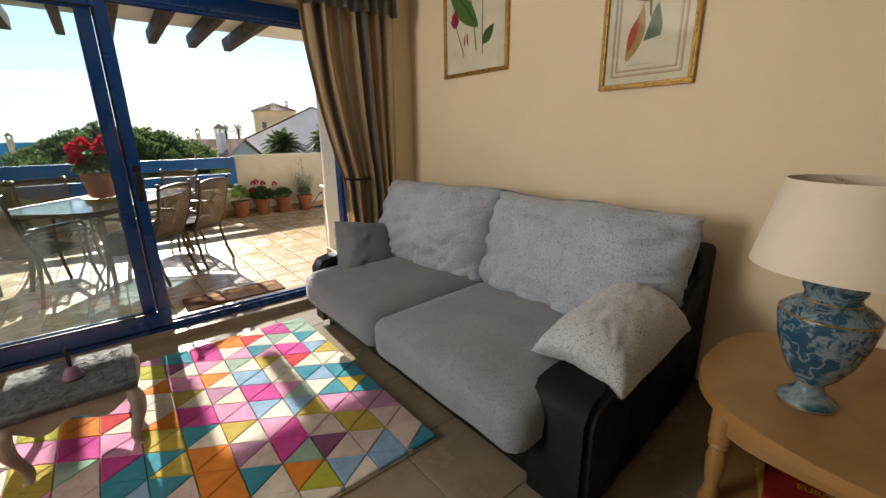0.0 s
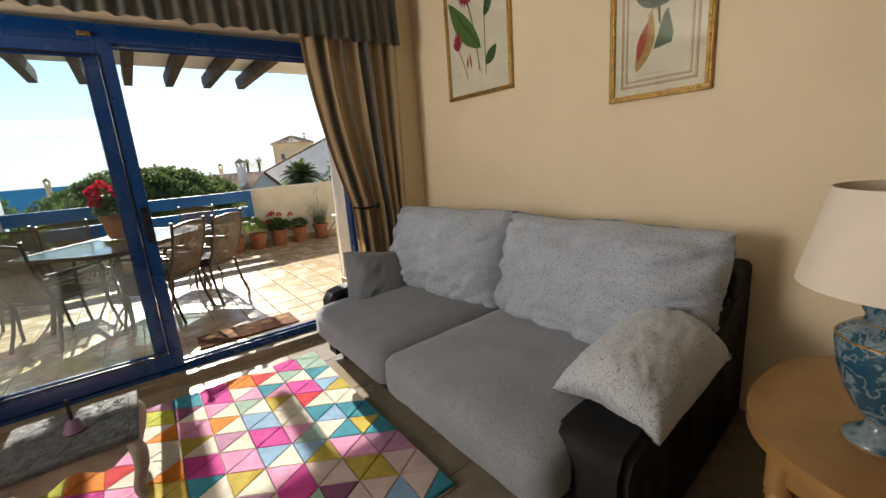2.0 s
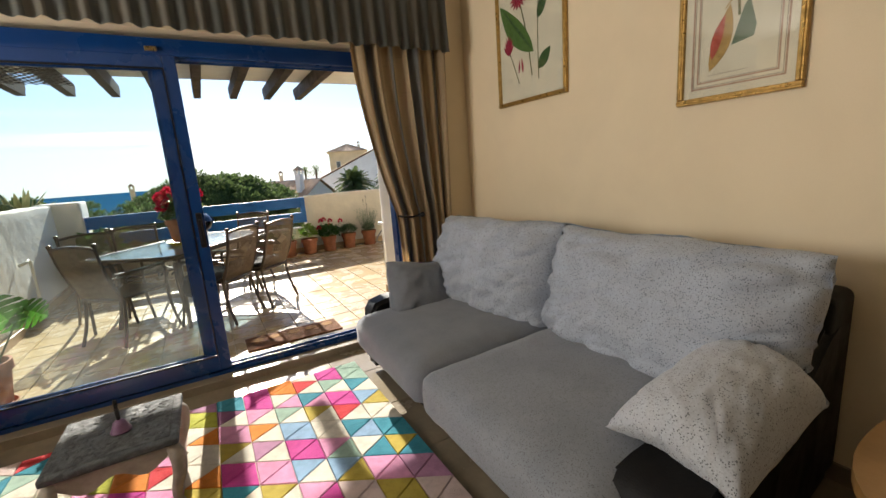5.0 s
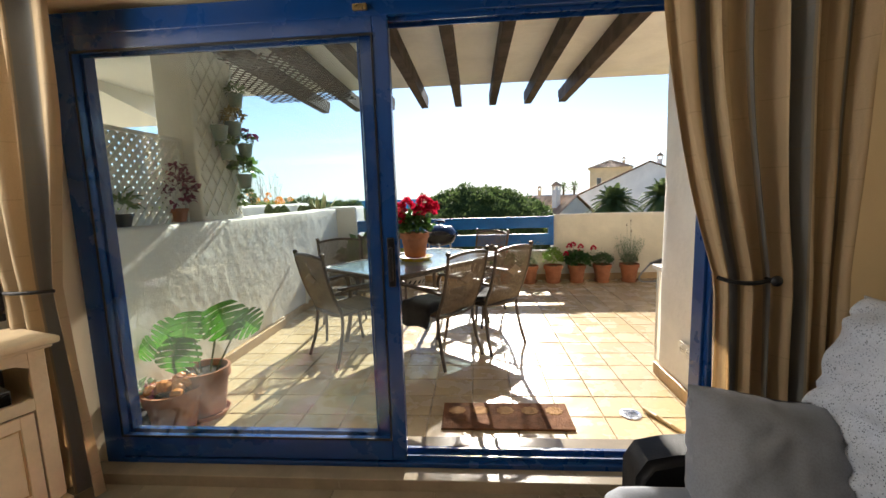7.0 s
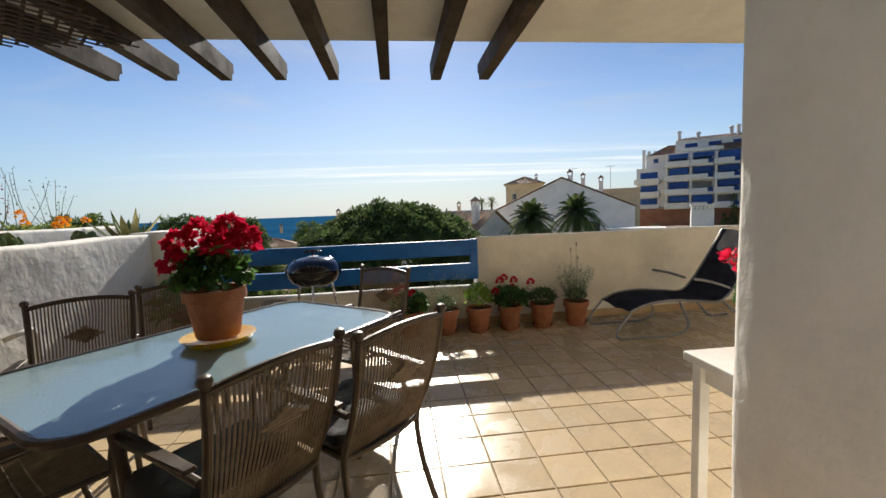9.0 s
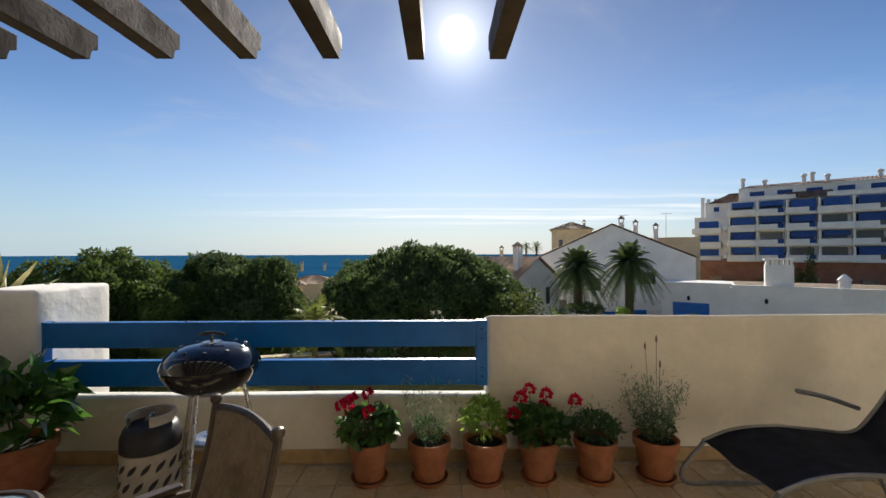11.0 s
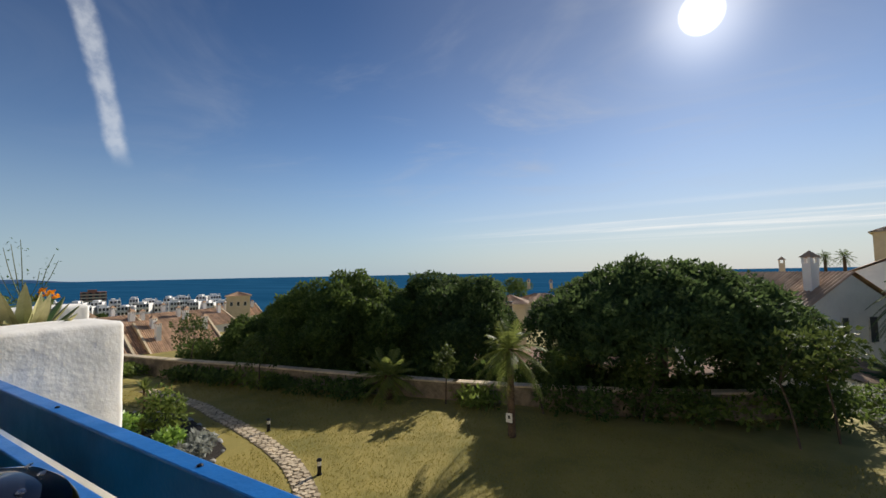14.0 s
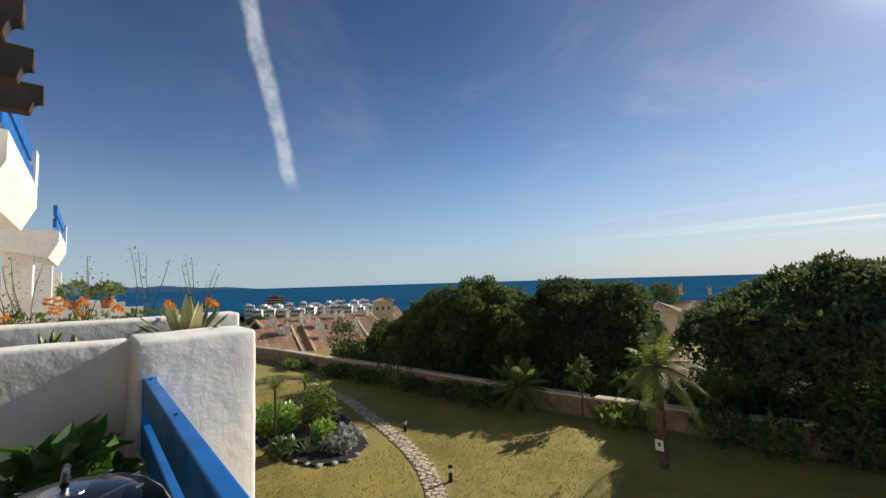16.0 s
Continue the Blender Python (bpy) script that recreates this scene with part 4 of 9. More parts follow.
def art_flower(lay, w, h):
    lay("stem", line_shape([(0.185, 0.105), (0.14, 0.22), (0.09, 0.33)], 0.004))
    lay("stem", line_shape([(0.31, 0.13), (0.27, 0.38), (0.21, 0.60)], 0.005))
    lay("stem", line_shape([(0.37, 0.10), (0.37, 0.40), (0.39, 0.70)], 0.004))
    lay("leaf", leaf_shape((0.33, 0.27), (0.0 + 0.01, 0.63), 0.085, 0.02), 0.0108)
    lay("leaf dark", leaf_shape((0.33, 0.27), (0.02, 0.62), 0.012), 0.0111)
    lay("leaf dark", leaf_shape((0.37, 0.45), (0.45, 0.585), 0.04))
    lay("leaf dark", leaf_shape((0.37, 0.16), (0.475, 0.265), 0.045))
    for k in range(7):
        a = radians(-60 + 20 * k)
        lay("red" if k % 2 else "crimson", leaf_shape((0.09, 0.30), (0.09 + 0.06 * math.sin(a), 0.30 + 0.13 * math.cos(a)), 0.013), 0.0106 + 0.0001 * k)
    for k in range(15):
        a = 2 * math.pi * k / 15
        lay("red" if k % 2 else "crimson", leaf_shape((0.20, 0.625), (0.20 + 0.085 * math.sin(a), 0.625 + 0.075 * math.cos(a)), 0.013), 0.0107 + 0.0001 * k)
    lay("crimson", leaf_shape((0.185, 0.165), (0.195, 0.25), 0.010))
    lay("red", leaf_shape((0.225, 0.165), (0.215, 0.26), 0.011))
    for x in (0.07, 0.09, 0.11):
        lay("line", line_shape([(x, 0.12), (x + 0.002, 0.15)], 0.0012))


def art_pod(lay, w, h):
    for d, k, t in ((0.035, "border", 0.0035), (0.042, "line", 0.0010), (0.058, "border", 0.0030), (0.064, "line", 0.0008)):
        for a in ((d, d, w - d, d), (d, h - d, w - d, h - d), (d, d, d, h - d), (w - d, d, w - d, h - d)):
            x0, y0, x1, y1 = min(a[0], a[2]) - t, min(a[1], a[3]) - t, max(a[0], a[2]) + t, max(a[1], a[3]) + t
            lay(k, [(x0, y0), (x1, y0), (x1, y1), (x0, y1)], 0.0105 + (0.0003 if k == "line" else 0))
    lay("stem", line_shape([(0.21, 0.29), (0.205, 0.36), (0.20, 0.50)], 0.005))
    for a, b, wd in (((0.205, 0.36), (0.08, 0.50), 0.055), ((0.205, 0.36), (0.31, 0.50), 0.055), ((0.205, 0.38), (0.20, 0.55), 0.05)):
        lay("sage", leaf_shape(a, b, wd), 0.0109)
    lay("sage", [(0.185, 0.185), (0.265, 0.20), (0.272, 0.24), (0.245, 0.345), (0.225, 0.32)])
    lay("pod", leaf_shape((0.105, 0.10), (0.175, 0.345), 0.042, -0.012), 0.0109)
    lay("seed", leaf_shape((0.112, 0.145), (0.158, 0.31), 0.024, 0.004), 0.0113)
    lay("pod", line_shape([(0.155, 0.33), (0.185, 0.36), (0.205, 0.345)], 0.003))
    lay("line", [(0.10, 0.083), (0.25, 0.083), (0.25, 0.0845), (0.10, 0.0845)], 0.0107)


picture(2.005, 2.64, 1.69, 2.47, "gilt-framed botanical print of a red flower under glass", art_flower)
picture(0.88, 1.345, 1.50, 2.12, "gilt-framed botanical print of a seed pod", art_pod)

# curtains and valance
def curtain(name, left, right, folds, z0, z1, y, depth, label, seed, reps, flip=1):
    bm = bmesh.new()
    uvl = bm.loops.layers.uv.new("UVMap")
    nu, nz = folds * 10, 26
    g = []
    for j in range(nz + 1):
        z = z0 + (z1 - z0) * j / nz
        row = []
        for i in range(nu + 1):
            u = i / nu
            x0, x1 = left(z), right(z)
            w = u + 0.012 * math.sin(u * 37 + seed) + 0.01 * noise.noise(Vector((u * 6, z * 0.7, seed)))
            tight = min(1.0, (x1 - x0) / 0.6)
            amp = depth * (0.6 + 0.5 * noise.noise(Vector((u * 9, seed, z * 0.35)))) * (0.55 + 0.45 * tight)
            ph = 2 * math.pi * folds * (u + 0.02 * noise.noise(Vector((u * 5, z * 1.1, seed + 3))))
            row.append((bm.verts.new((x0 + (x1 - x0) * w, y + amp * math.sin(ph) + 0.012 * noise.noise(Vector((u * 20, z * 2, seed))), z)), u))
        g.append(row)
    for j in range(nz):
        for i in range(nu):
            q = [g[j][i], g[j][i + 1], g[j + 1][i + 1], g[j + 1][i]]
            f = bm.faces.new([a for a, _ in q])
            for lp, (a, u) in zip(f.loops, q):
                lp[uvl].uv = (u * reps, a.co.z)
    bmesh.ops.solidify(bm, geom=bm.faces[:], thickness=0.006)
    return bm


def pull(top, tie, low, zt=0.97, ztop=2.15):
    """The edge of a curtain that is gathered into a tie."""
    def edge(z):
        if z > zt:
            s = (ztop - z) / (ztop - zt)
            return top + (tie - top) * max(0.0, s) ** 1.75
        return tie + (low - tie) * ((zt - z) / zt) ** 0.8
    return edge


for name, l, r, folds, label, tie, seed in (
        ("curtain", pull(1.33, 1.56, 1.585), pull(2.06, 2.03, 2.06), 7, "beige and grey-blue striped curtain tied back beside the sofa", (1.575, 1.74), 1.0),
        ("curtain", pull(-1.98, -1.62, -1.72), pull(-0.98, -1.095, -1.03), 7, "beige and grey striped curtain tied back beside the television", (-1.40, -1.085), 4.0)):
    cur = thing(name, (0, 0, 0), label, "curtain", "curtains")
    smooth(part("cloth", curtain("cloth", l, r, folds, 0.03, 2.30, 3.0, 0.05, label, seed, 4.3), M_CURTAIN, cur), 70)
    bm = bmesh.new()
    add_tube(bm, curve_pts([(tie[0], 3.0, 0.975), (tie[0] + 0.02, 2.948, 0.97), ((tie[0] + tie[1]) / 2, 2.94, 0.965), (tie[1], 2.95, 0.972)], 6), 0.008, 8)
    part("tieback", bm, M_DARK_METAL, cur)
    hook = tie[1] if tie[1] > 0 else tie[0]
    smooth(part("hook", lathe([(0.006, 0), (0.006, 0.05), (0.017, 0.055), (0.021, 0.065), (0.014, 0.076), (0.004, 0.08)], 12, pose(hook, 3.0, 0.972, 90, 0, 0)), M_DARK_METAL, cur))
bm = bmesh.new()
uvl = bm.loops.layers.uv.new("UVMap")
nu = 420
cols_v = []
for i in range(nu + 1):
    u = i / nu
    if u < 0.955:
        x, y = -2.05 + (2.055 + 2.05) * u / 0.955, 2.93
        off = Vector((0, 1, 0))
    else:
        x, y = 2.055, 2.93 + (u - 0.955) / 0.045 * 0.165
        off = Vector((-1, 0, 0))
    ph = 2 * math.pi * u * 52
    f = 0.011 * math.sin(ph) + 0.006 * noise.noise(Vector((u * 90, 0, 0)))
    drop = 0.010 * noise.noise(Vector((u * 60, 3, 0))) + 0.006 * math.sin(ph * 0.5)
    colv = []
    for k, z in enumerate((2.135, 2.15, 2.22, 2.30, 2.40, 2.52)):
        a = f * (1.7, 1.5, 1.2, 0.9, 0.6, 0.4)[k]
        p = Vector((x, y, z + (drop if k < 2 else 0))) + off * a
        colv.append((bm.verts.new(p), u))
    cols_v.append(colv)
for a, b in zip(cols_v, cols_v[1:]):
    for k in range(5):
        q = [a[k], b[k], b[k + 1], a[k + 1]]
        f = bm.faces.new([v for v, _ in q])
        for lp, (v, u) in zip(f.loops, q):
            lp[uvl].uv = (u * 26, v.co.z)
bmesh.ops.solidify(bm, geom=bm.faces[:], thickness=0.005)
val = thing("valance", (0, 0, 0), "gathered grey striped valance above the sliding door", "valance")
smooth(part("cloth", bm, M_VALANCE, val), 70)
part("pelmet_board", box(-2.05, 2.05, 2.945, 3.10, 2.50, 2.525), M_DARKWOOD, val)

# television cabinet, set at an angle in the corner, and the television
CAB = pose(-1.507, 1.712, 0, 0, 0, 72)      # local x runs along the front, local y points into the corner
cab = thing("tv_cabinet", CAB, "pale painted wooden television cabinet with two panel doors", "cabinet")
L, D = 1.25, 0.42
bm = box(-0.02, L + 0.02, -0.025, D, 0.0, 0.075, 0.006)
part("plinth", bm, M_CABINET, cab)
for nm, a in (("bottom_panel", (0, L, 0.02, D, 0.075, 0.10)), ("side_panel", (0, 0.02, 0.0, D, 0.10, 0.755)), ("side_panel", (L - 0.02, L, 0.0, D, 0.10, 0.755)),
              ("back_panel", (0.02, L - 0.02, D - 0.01, D, 0.10, 0.755)), ("shelf", (0.02, L - 0.02, 0.01, D - 0.01, 0.505, 0.525))):
    part(nm, box(*a), M_CABINET, cab)
bm = bmesh.new()
for a in ((0.0, 0.055, 0.10, 0.755), (L - 0.055, L, 0.10, 0.755), (0.055, L - 0.055, 0.715, 0.755), (0.055, L - 0.055, 0.505, 0.555), (L / 2 - 0.025, L / 2 + 0.025, 0.10, 0.715)):
    add_box(bm, a[0], a[1], -0.018, 0.002, a[2], a[3], 0.003)
for s in (0, 1):
    x0 = 0.055 if s == 0 else L / 2 + 0.025
    x1 = L / 2 - 0.025 if s == 0 else L - 0.055
    n = 14
    arch = [(x0 + (x1 - x0) * k / n, 0.716 - 0.035 * (1 - math.sin(math.pi * k / n) ** 0.35)) for k in range(n + 1)]
    out = [(x0, 0.718)] + arch + [(x1, 0.718)]
    vs = add_prism(bm, out[::-1], 0, 0.016)
    bmesh.ops.transform(bm, matrix=pose(0, 0.0, 0, 90, 0, 0), verts=vs)
part("face_frame", bm, M_CABINET, cab)
bm = box(-0.04, L + 0.04, -0.06, D + 0.01, 0.765, 0.795, 0.010, 3)
add_box(bm, -0.02, L + 0.02, -0.04, D, 0.75, 0.767, 0.005)
part("top", bm, M_CABINET, cab)
for k in range(2):
    x0, x1 = (0.06, L / 2 - 0.03) if k == 0 else (L / 2 + 0.03, L - 0.06)
    for h in range(2):
        a, b = x0 + (x1 - x0) / 2 * h + 0.003, x0 + (x1 - x0) / 2 * (h + 1) - 0.003
        bm = bmesh.new()
        for q in ((a, a + 0.045, 0.11, 0.498), (b - 0.045, b, 0.11, 0.498), (a + 0.045, b - 0.045, 0.45, 0.498), (a + 0.045, b - 0.045, 0.11, 0.165)):
            add_box(bm, q[0], q[1], -0.022, -0.004, q[2], q[3], 0.003)
        add_box(bm, a + 0.045, b - 0.045, -0.012, -0.004, 0.165, 0.45)
        d = part("door", bm, M_CABINET, cab)
        bm = bmesh.new()
        for q in ((a + 0.045, a + 0.052, 0.165, 0.45), (b - 0.052, b - 0.045, 0.165, 0.45), (a + 0.052, b - 0.052, 0.443, 0.45), (a + 0.052, b - 0.052, 0.165, 0.172)):
            add_box(bm, q[0], q[1], -0.018, -0.0125, q[2], q[3], 0.002)
        part("moulding", bm, M_CABLINE, d)
        kx = b - 0.022 if h == 0 else a + 0.022
        smooth(part("knob", lathe([(0.006, 0), (0.006, 0.014), (0.015, 0.02), (0.016, 0.028), (0.008, 0.034)], 14, pose(kx, -0.022, 0.40, 90, 0, 0)), M_CABINET, d))
box_ = thing("media_box", CAB @ pose(0.98, 0.20, 0.526, 0, 0, -4), "silver media box in the cabinet shelf", "media player")
part("case", box(-0.19, 0.19, -0.12, 0.12, 0.004, 0.065, 0.004), M_SILVER, box_)
part("front_panel", box(-0.185, 0.185, -0.125, -0.1205, 0.008, 0.060, 0.001), M_BLACK, box_)
tv = thing("television", CAB @ pose(0.70, 0.12, 0.795, 0, 0, 0), "black flat-screen television, switched off, on the cabinet", "television")
part("screen_case", box(-0.50, 0.50, -0.02, 0.03, 0.07, 0.66, 0.008), M_BLACK, tv)
part("screen", box(-0.485, 0.485, -0.0235, -0.0195, 0.095, 0.645), M_SCREEN, tv)
bm = box(-0.04, 0.04, 0.0, 0.03, 0.012, 0.10, 0.005)
add_box(bm, -0.22, 0.22, -0.10, 0.10, 0.0, 0.014, 0.006)
part("stand", bm, M_BLACK, tv)

structure("baseboard", box(WX - 0.014, WX, -2.2, 3.08, -0.004, 0.075, 0.003), M_FLOOR, "marble skirting along the sofa wall")
# ---- terrace ----
M_RATTAN = surface("brown woven cord", (0.27, 0.21, 0.145), 0.6, vary=0.15, scale=30, fine=180, bump=0.2, height=0.003)
M_RATTAN_FRAME = surface("bronze powder coat", (0.10, 0.075, 0.055), 0.42, 0.3, vary=0.12, scale=20, fine=120, bump=0.03)
M_TERRA = surface("terracotta", (0.40, 0.145, 0.065), 0.8, vary=0.14, scale=11, fine=70, bump=0.07, per_object=0.1, height=0.006)
M_SOIL = surface("potting soil", (0.03, 0.02, 0.013), 0.95, vary=0.3, scale=30, fine=90, bump=0.5, height=0.02)
M_YGLAZE = surface("yellow glaze", (0.78, 0.46, 0.015), 0.25, vary=0.05, scale=12, coat=0.4)
M_ENAMEL = surface("black enamel", (0.010, 0.011, 0.016), 0.10, vary=0.05, scale=6, bump=0.0, coat=0.6)
M_CLOTH = surface("black cloth", (0.012, 0.012, 0.014), 0.9, vary=0.15, scale=12, fine=160, bump=0.15, sheen=0.2)
M_MESHF = surface("charcoal mesh fabric", (0.035, 0.035, 0.04), 0.8, vary=0.12, scale=10, fine=300, bump=0.2, height=0.003)
M_ALU = surface("grey tube", (0.28, 0.28, 0.28), 0.4, 0.7, vary=0.08, scale=20)
M_BEIGEP = surface("beige moulded plastic", (0.58, 0.52, 0.42), 0.55, vary=0.08, scale=12)
M_CHARP = surface("charcoal plastic", (0.03, 0.03, 0.035), 0.5, vary=0.1, scale=12)
M_WHITEW = surface("white painted wood", (0.78, 0.75, 0.68), 0.55, vary=0.06, scale=8, fine=60, bump=0.06)
M_SAGEP = surface("sage enamel pot", (0.24, 0.31, 0.27), 0.5, vary=0.12, scale=15)
M_GERA = leafy("geranium leaves", (0.042, 0.10, 0.026), (0.10, 0.20, 0.04))
M_RUSS = leafy("variegated rosemary", (0.15, 0.22, 0.10), (0.32, 0.39, 0.20))
M_LIME = leafy("fresh green leaves", (0.16, 0.30, 0.04), (0.33, 0.48, 0.08))
M_HERB = leafy("dark herb leaves", (0.04, 0.095, 0.03), (0.09, 0.17, 0.05))
M_LAV = leafy("lavender leaves", (0.12, 0.19, 0.10), (0.23, 0.31, 0.17))
M_GLOSSY = leafy("glossy dark leaves", (0.04, 0.12, 0.02), (0.10, 0.22, 0.035), 0.3, 0.38)
M_MONST = leafy("monstera leaves", (0.025, 0.10, 0.010), (0.07, 0.21, 0.022), 0.28, 0.42)
M_PETAL = leafy("red petals", (0.50, 0.005, 0.03), (0.75, 0.02, 0.07), 0.6, 0.35)
M_PURP = leafy("purple leaves", (0.12, 0.03, 0.05), (0.24, 0.06, 0.10), 0.5, 0.3)
M_ORANGE = leafy("orange petals", (0.80, 0.20, 0.01), (0.90, 0.33, 0.02), 0.6, 0.35)
M_SUCC = leafy("succulent green", (0.08, 0.15, 0.05), (0.17, 0.24, 0.08), 0.4, 0.15)
M_CREAMEDGE = surface("pale leaf margin", (0.60, 0.55, 0.26), 0.5, vary=0.08, scale=20)
M_STALK = surface("green stalk", (0.10, 0.13, 0.035), 0.6, vary=0.15, scale=30)


def add_leaf(bm, p, d, ln, wd, up=Vector((0, 0, 1)), bend=0.25):
    """A small folded leaf from p along d."""
    d = d.normalized()
    s = d.cross(up)
    if s.length < 0.05:
        s = d.cross(Vector((1, 0.1, 0)))
    s.normalize()
    n = s.cross(d).normalized()
    a = bm.verts.new(p)
    m = p + d * ln * 0.5
    b = bm.verts.new(m + s * wd / 2 + n * wd * 0.18)
    c = bm.verts.new(m - s * wd / 2 + n * wd * 0.18)
    t = bm.verts.new(p + d * ln - n * ln * bend)
    k = bm.verts.new(m)
    bm.faces.new((a, k, b))
    bm.faces.new((a, c, k))
    bm.faces.new((b, k, t))
    bm.faces.new((k, c, t))


def rand_dir(r, low=-0.2, high=1.0):
    a = r.uniform(0, 2 * math.pi)
    z = r.uniform(low, high)
    q = math.sqrt(max(0.0, 1 - z * z))
    return Vector((q * math.cos(a), q * math.sin(a), z))


def bush(seed, count, rx, rz, z0, ln, wd, low=-0.3, fill=0.5):
    """Leaves through a rounded volume above z0."""
    r = random.Random(seed)
    bm = bmesh.new()
    for _ in range(count):
        d = rand_dir(r, low, 1.0)
        k = fill + (1 - fill) * r.random() ** 0.5
        k *= 0.85 + 0.3 * noise.noise(d * 2.3 + Vector((seed, 0, 0)))
        p = Vector((d.x * rx * k, d.y * rx * k, z0 + rz * 0.45 + d.z * rz * 0.55 * k))
        add_leaf(bm, p, d + rand_dir(r, -0.6, 0.8) * 0.8, ln * r.uniform(0.6, 1.25), wd * r.uniform(0.7, 1.2), rand_dir(r, 0.2, 1))
    return bm


def spiky(seed, count, rx, h, z0, ln, wd, per=9):
    """Upright twigs with narrow leaves."""
    r = random.Random(seed)
    bm = bmesh.new()
    for _ in range(count):
        a, q = r.uniform(0, 6.283), rx * 0.45 * r.random() ** 0.5
        p0 = Vector((q * math.cos(a), q * math.sin(a), z0))
        top = p0 + Vector((math.cos(a) * rx * r.uniform(0.1, 0.9), math.sin(a) * rx * r.uniform(0.1, 0.9), h * r.uniform(0.55, 1.0)))
        for k in range(per):
            t = (k + r.random()) / per
            p = p0.lerp(top, t)
            add_leaf(bm, p, rand_dir(r, 0.0, 0.9), ln * r.uniform(0.7, 1.2), wd, bend=0.05)
    return bm


def flower_heads(spots, seed, size=0.035, n=26):
    r = random.Random(seed)
    bm = bmesh.new()
    for c in spots:
        for _ in range(n):
            d = rand_dir(r, -0.5, 1)
            add_leaf(bm, Vector(c) + d * size * 0.5, d + rand_dir(r, -0.5, 0.5) * 0.7, size * r.uniform(0.6, 0.9), size * 0.7, rand_dir(r, 0, 1), 0.1)
    return bm


def add_pot(parent, r, h, mat=None, saucer=True, saucer_mat=None, wide=1.0):
    z = 0.028 if saucer else 0.0
    prof = [(r * 0.66, z), (r * 0.70, z + 0.01), (r * 0.90, z + h * 0.76), (r * 0.92, z + h * 0.77), (r, z + h * 0.78), (r * 1.0, z + h), (r * 0.90, z + h), (r * 0.87, z + h * 0.82)]
    smooth(part("pot", lathe(prof, 28), mat or M_TERRA, parent), 35)
    part("soil", lathe([(r * 0.86, z + h * 0.86), (r * 0.5, z + h * 0.89), (0.004, z + h * 0.90)], 16), M_SOIL, parent)
    if saucer:
        smooth(part("saucer", lathe([(r * 0.72 * wide, 0), (r * 0.86 * wide, 0.028), (r * 0.88 * wide, 0.034), (r * 0.84 * wide, 0.034), (r * 0.72, 0.012), (0.003, 0.012)], 28), saucer_mat or M_TERRA, parent), 35)
    return z + h


def stems(spots, z0, rad=0.0022):
    bm = bmesh.new()
    for x, y, z in spots:
        add_tube(bm, curve_pts([(x * 0.3, y * 0.3, z0), (x * 0.75, y * 0.75, z0 + (z - z0) * 0.6), (x, y, z)], 4), rad, 5)
    return bm


def potted(kind, x, y, label, seed, r=0.135, h=0.235, rz=0):
    p = thing("potted_plant", pose(x, y, 0, 0, 0, rz), label, "potted plant", "pots along the terrace wall")
    top = add_pot(p, r, h)
    if kind == "geranium":
        q = random.Random(seed)
        smooth(part("leaves", bush(seed, 400, 0.195, 0.23, top - 0.03, 0.055, 0.055, -0.5, 0.35), M_GERA, p))
        spots = [(q.uniform(-0.2, 0.2), q.uniform(-0.16, 0.10), top + q.uniform(0.14, 0.29)) for _ in range(6)]
        part("flower_stem", stems(spots, top, 0.0025), M_STALK, p)
        for sp in spots:
            part("flower_head", flower_heads([sp], seed, 0.04, 34), M_PETAL, p, "red flower head")
    elif kind == "rosemary":
        part("leaves", spiky(seed, 75, 0.19, 0.38, top - 0.01, 0.045, 0.007, 11), M_RUSS, p)
        part("inner_leaves", bush(seed + 1, 200, 0.10, 0.16, top - 0.02, 0.035, 0.012), M_HERB, p)
    elif kind == "lime":
        part("leaves", bush(seed, 600, 0.165, 0.31, top - 0.03, 0.036, 0.026, -0.4, 0.3), M_LIME, p)
    elif kind == "herb":
        part("leaves", bush(seed, 750, 0.17, 0.20, top - 0.03, 0.032, 0.018, -0.4, 0.3), M_HERB, p)
        tagged(part("shoots", spiky(seed, 40, 0.19, 0.26, top - 0.02, 0.03, 0.008, 8), M_HERB, p), kind="stuff")
    else:
        part("leaves", spiky(seed, 110, 0.20, 0.42, top - 0.01, 0.05, 0.007, 14), M_LAV, p)
        part("inner_leaves", bush(seed + 1, 260, 0.13, 0.17, top - 0.02, 0.03, 0.012), M_HERB, p)
        tall = [(-0.02, 0.0, top + 0.62), (0.10, 0.02, top + 0.55), (-0.09, 0.01, top + 0.48)]
        part("flower_stem", stems(tall, top, 0.0016), M_STALK, p)
        for x, y, z in tall:
            part("seed_head", lathe([(0.002, -0.02), (0.007, -0.008), (0.006, 0.012), (0.001, 0.03)], 6, Matrix.Translation((x, y, z))), M_RATTAN, p)
    return p


POTS = [("geranium", 1.08, "terracotta pot of red geraniums below the blue rail", 21), ("rosemary", 1.458, "terracotta pot of pale green rosemary", 22),
        ("lime", 1.808, "terracotta pot with a bright green shrub", 23), ("geranium", 2.149, "terracotta pot of red geraniums against the parapet", 24),
        ("herb", 2.51, "terracotta pot of low dark green herbs", 25), ("lavender", 2.895, "terracotta pot of tall lavender going to seed", 26)]
for kind, x, label, seed in POTS:
    potted(kind, x, 7.475, label, seed, r=0.13 + 0.003 * (seed % 4), rz=seed * 31)

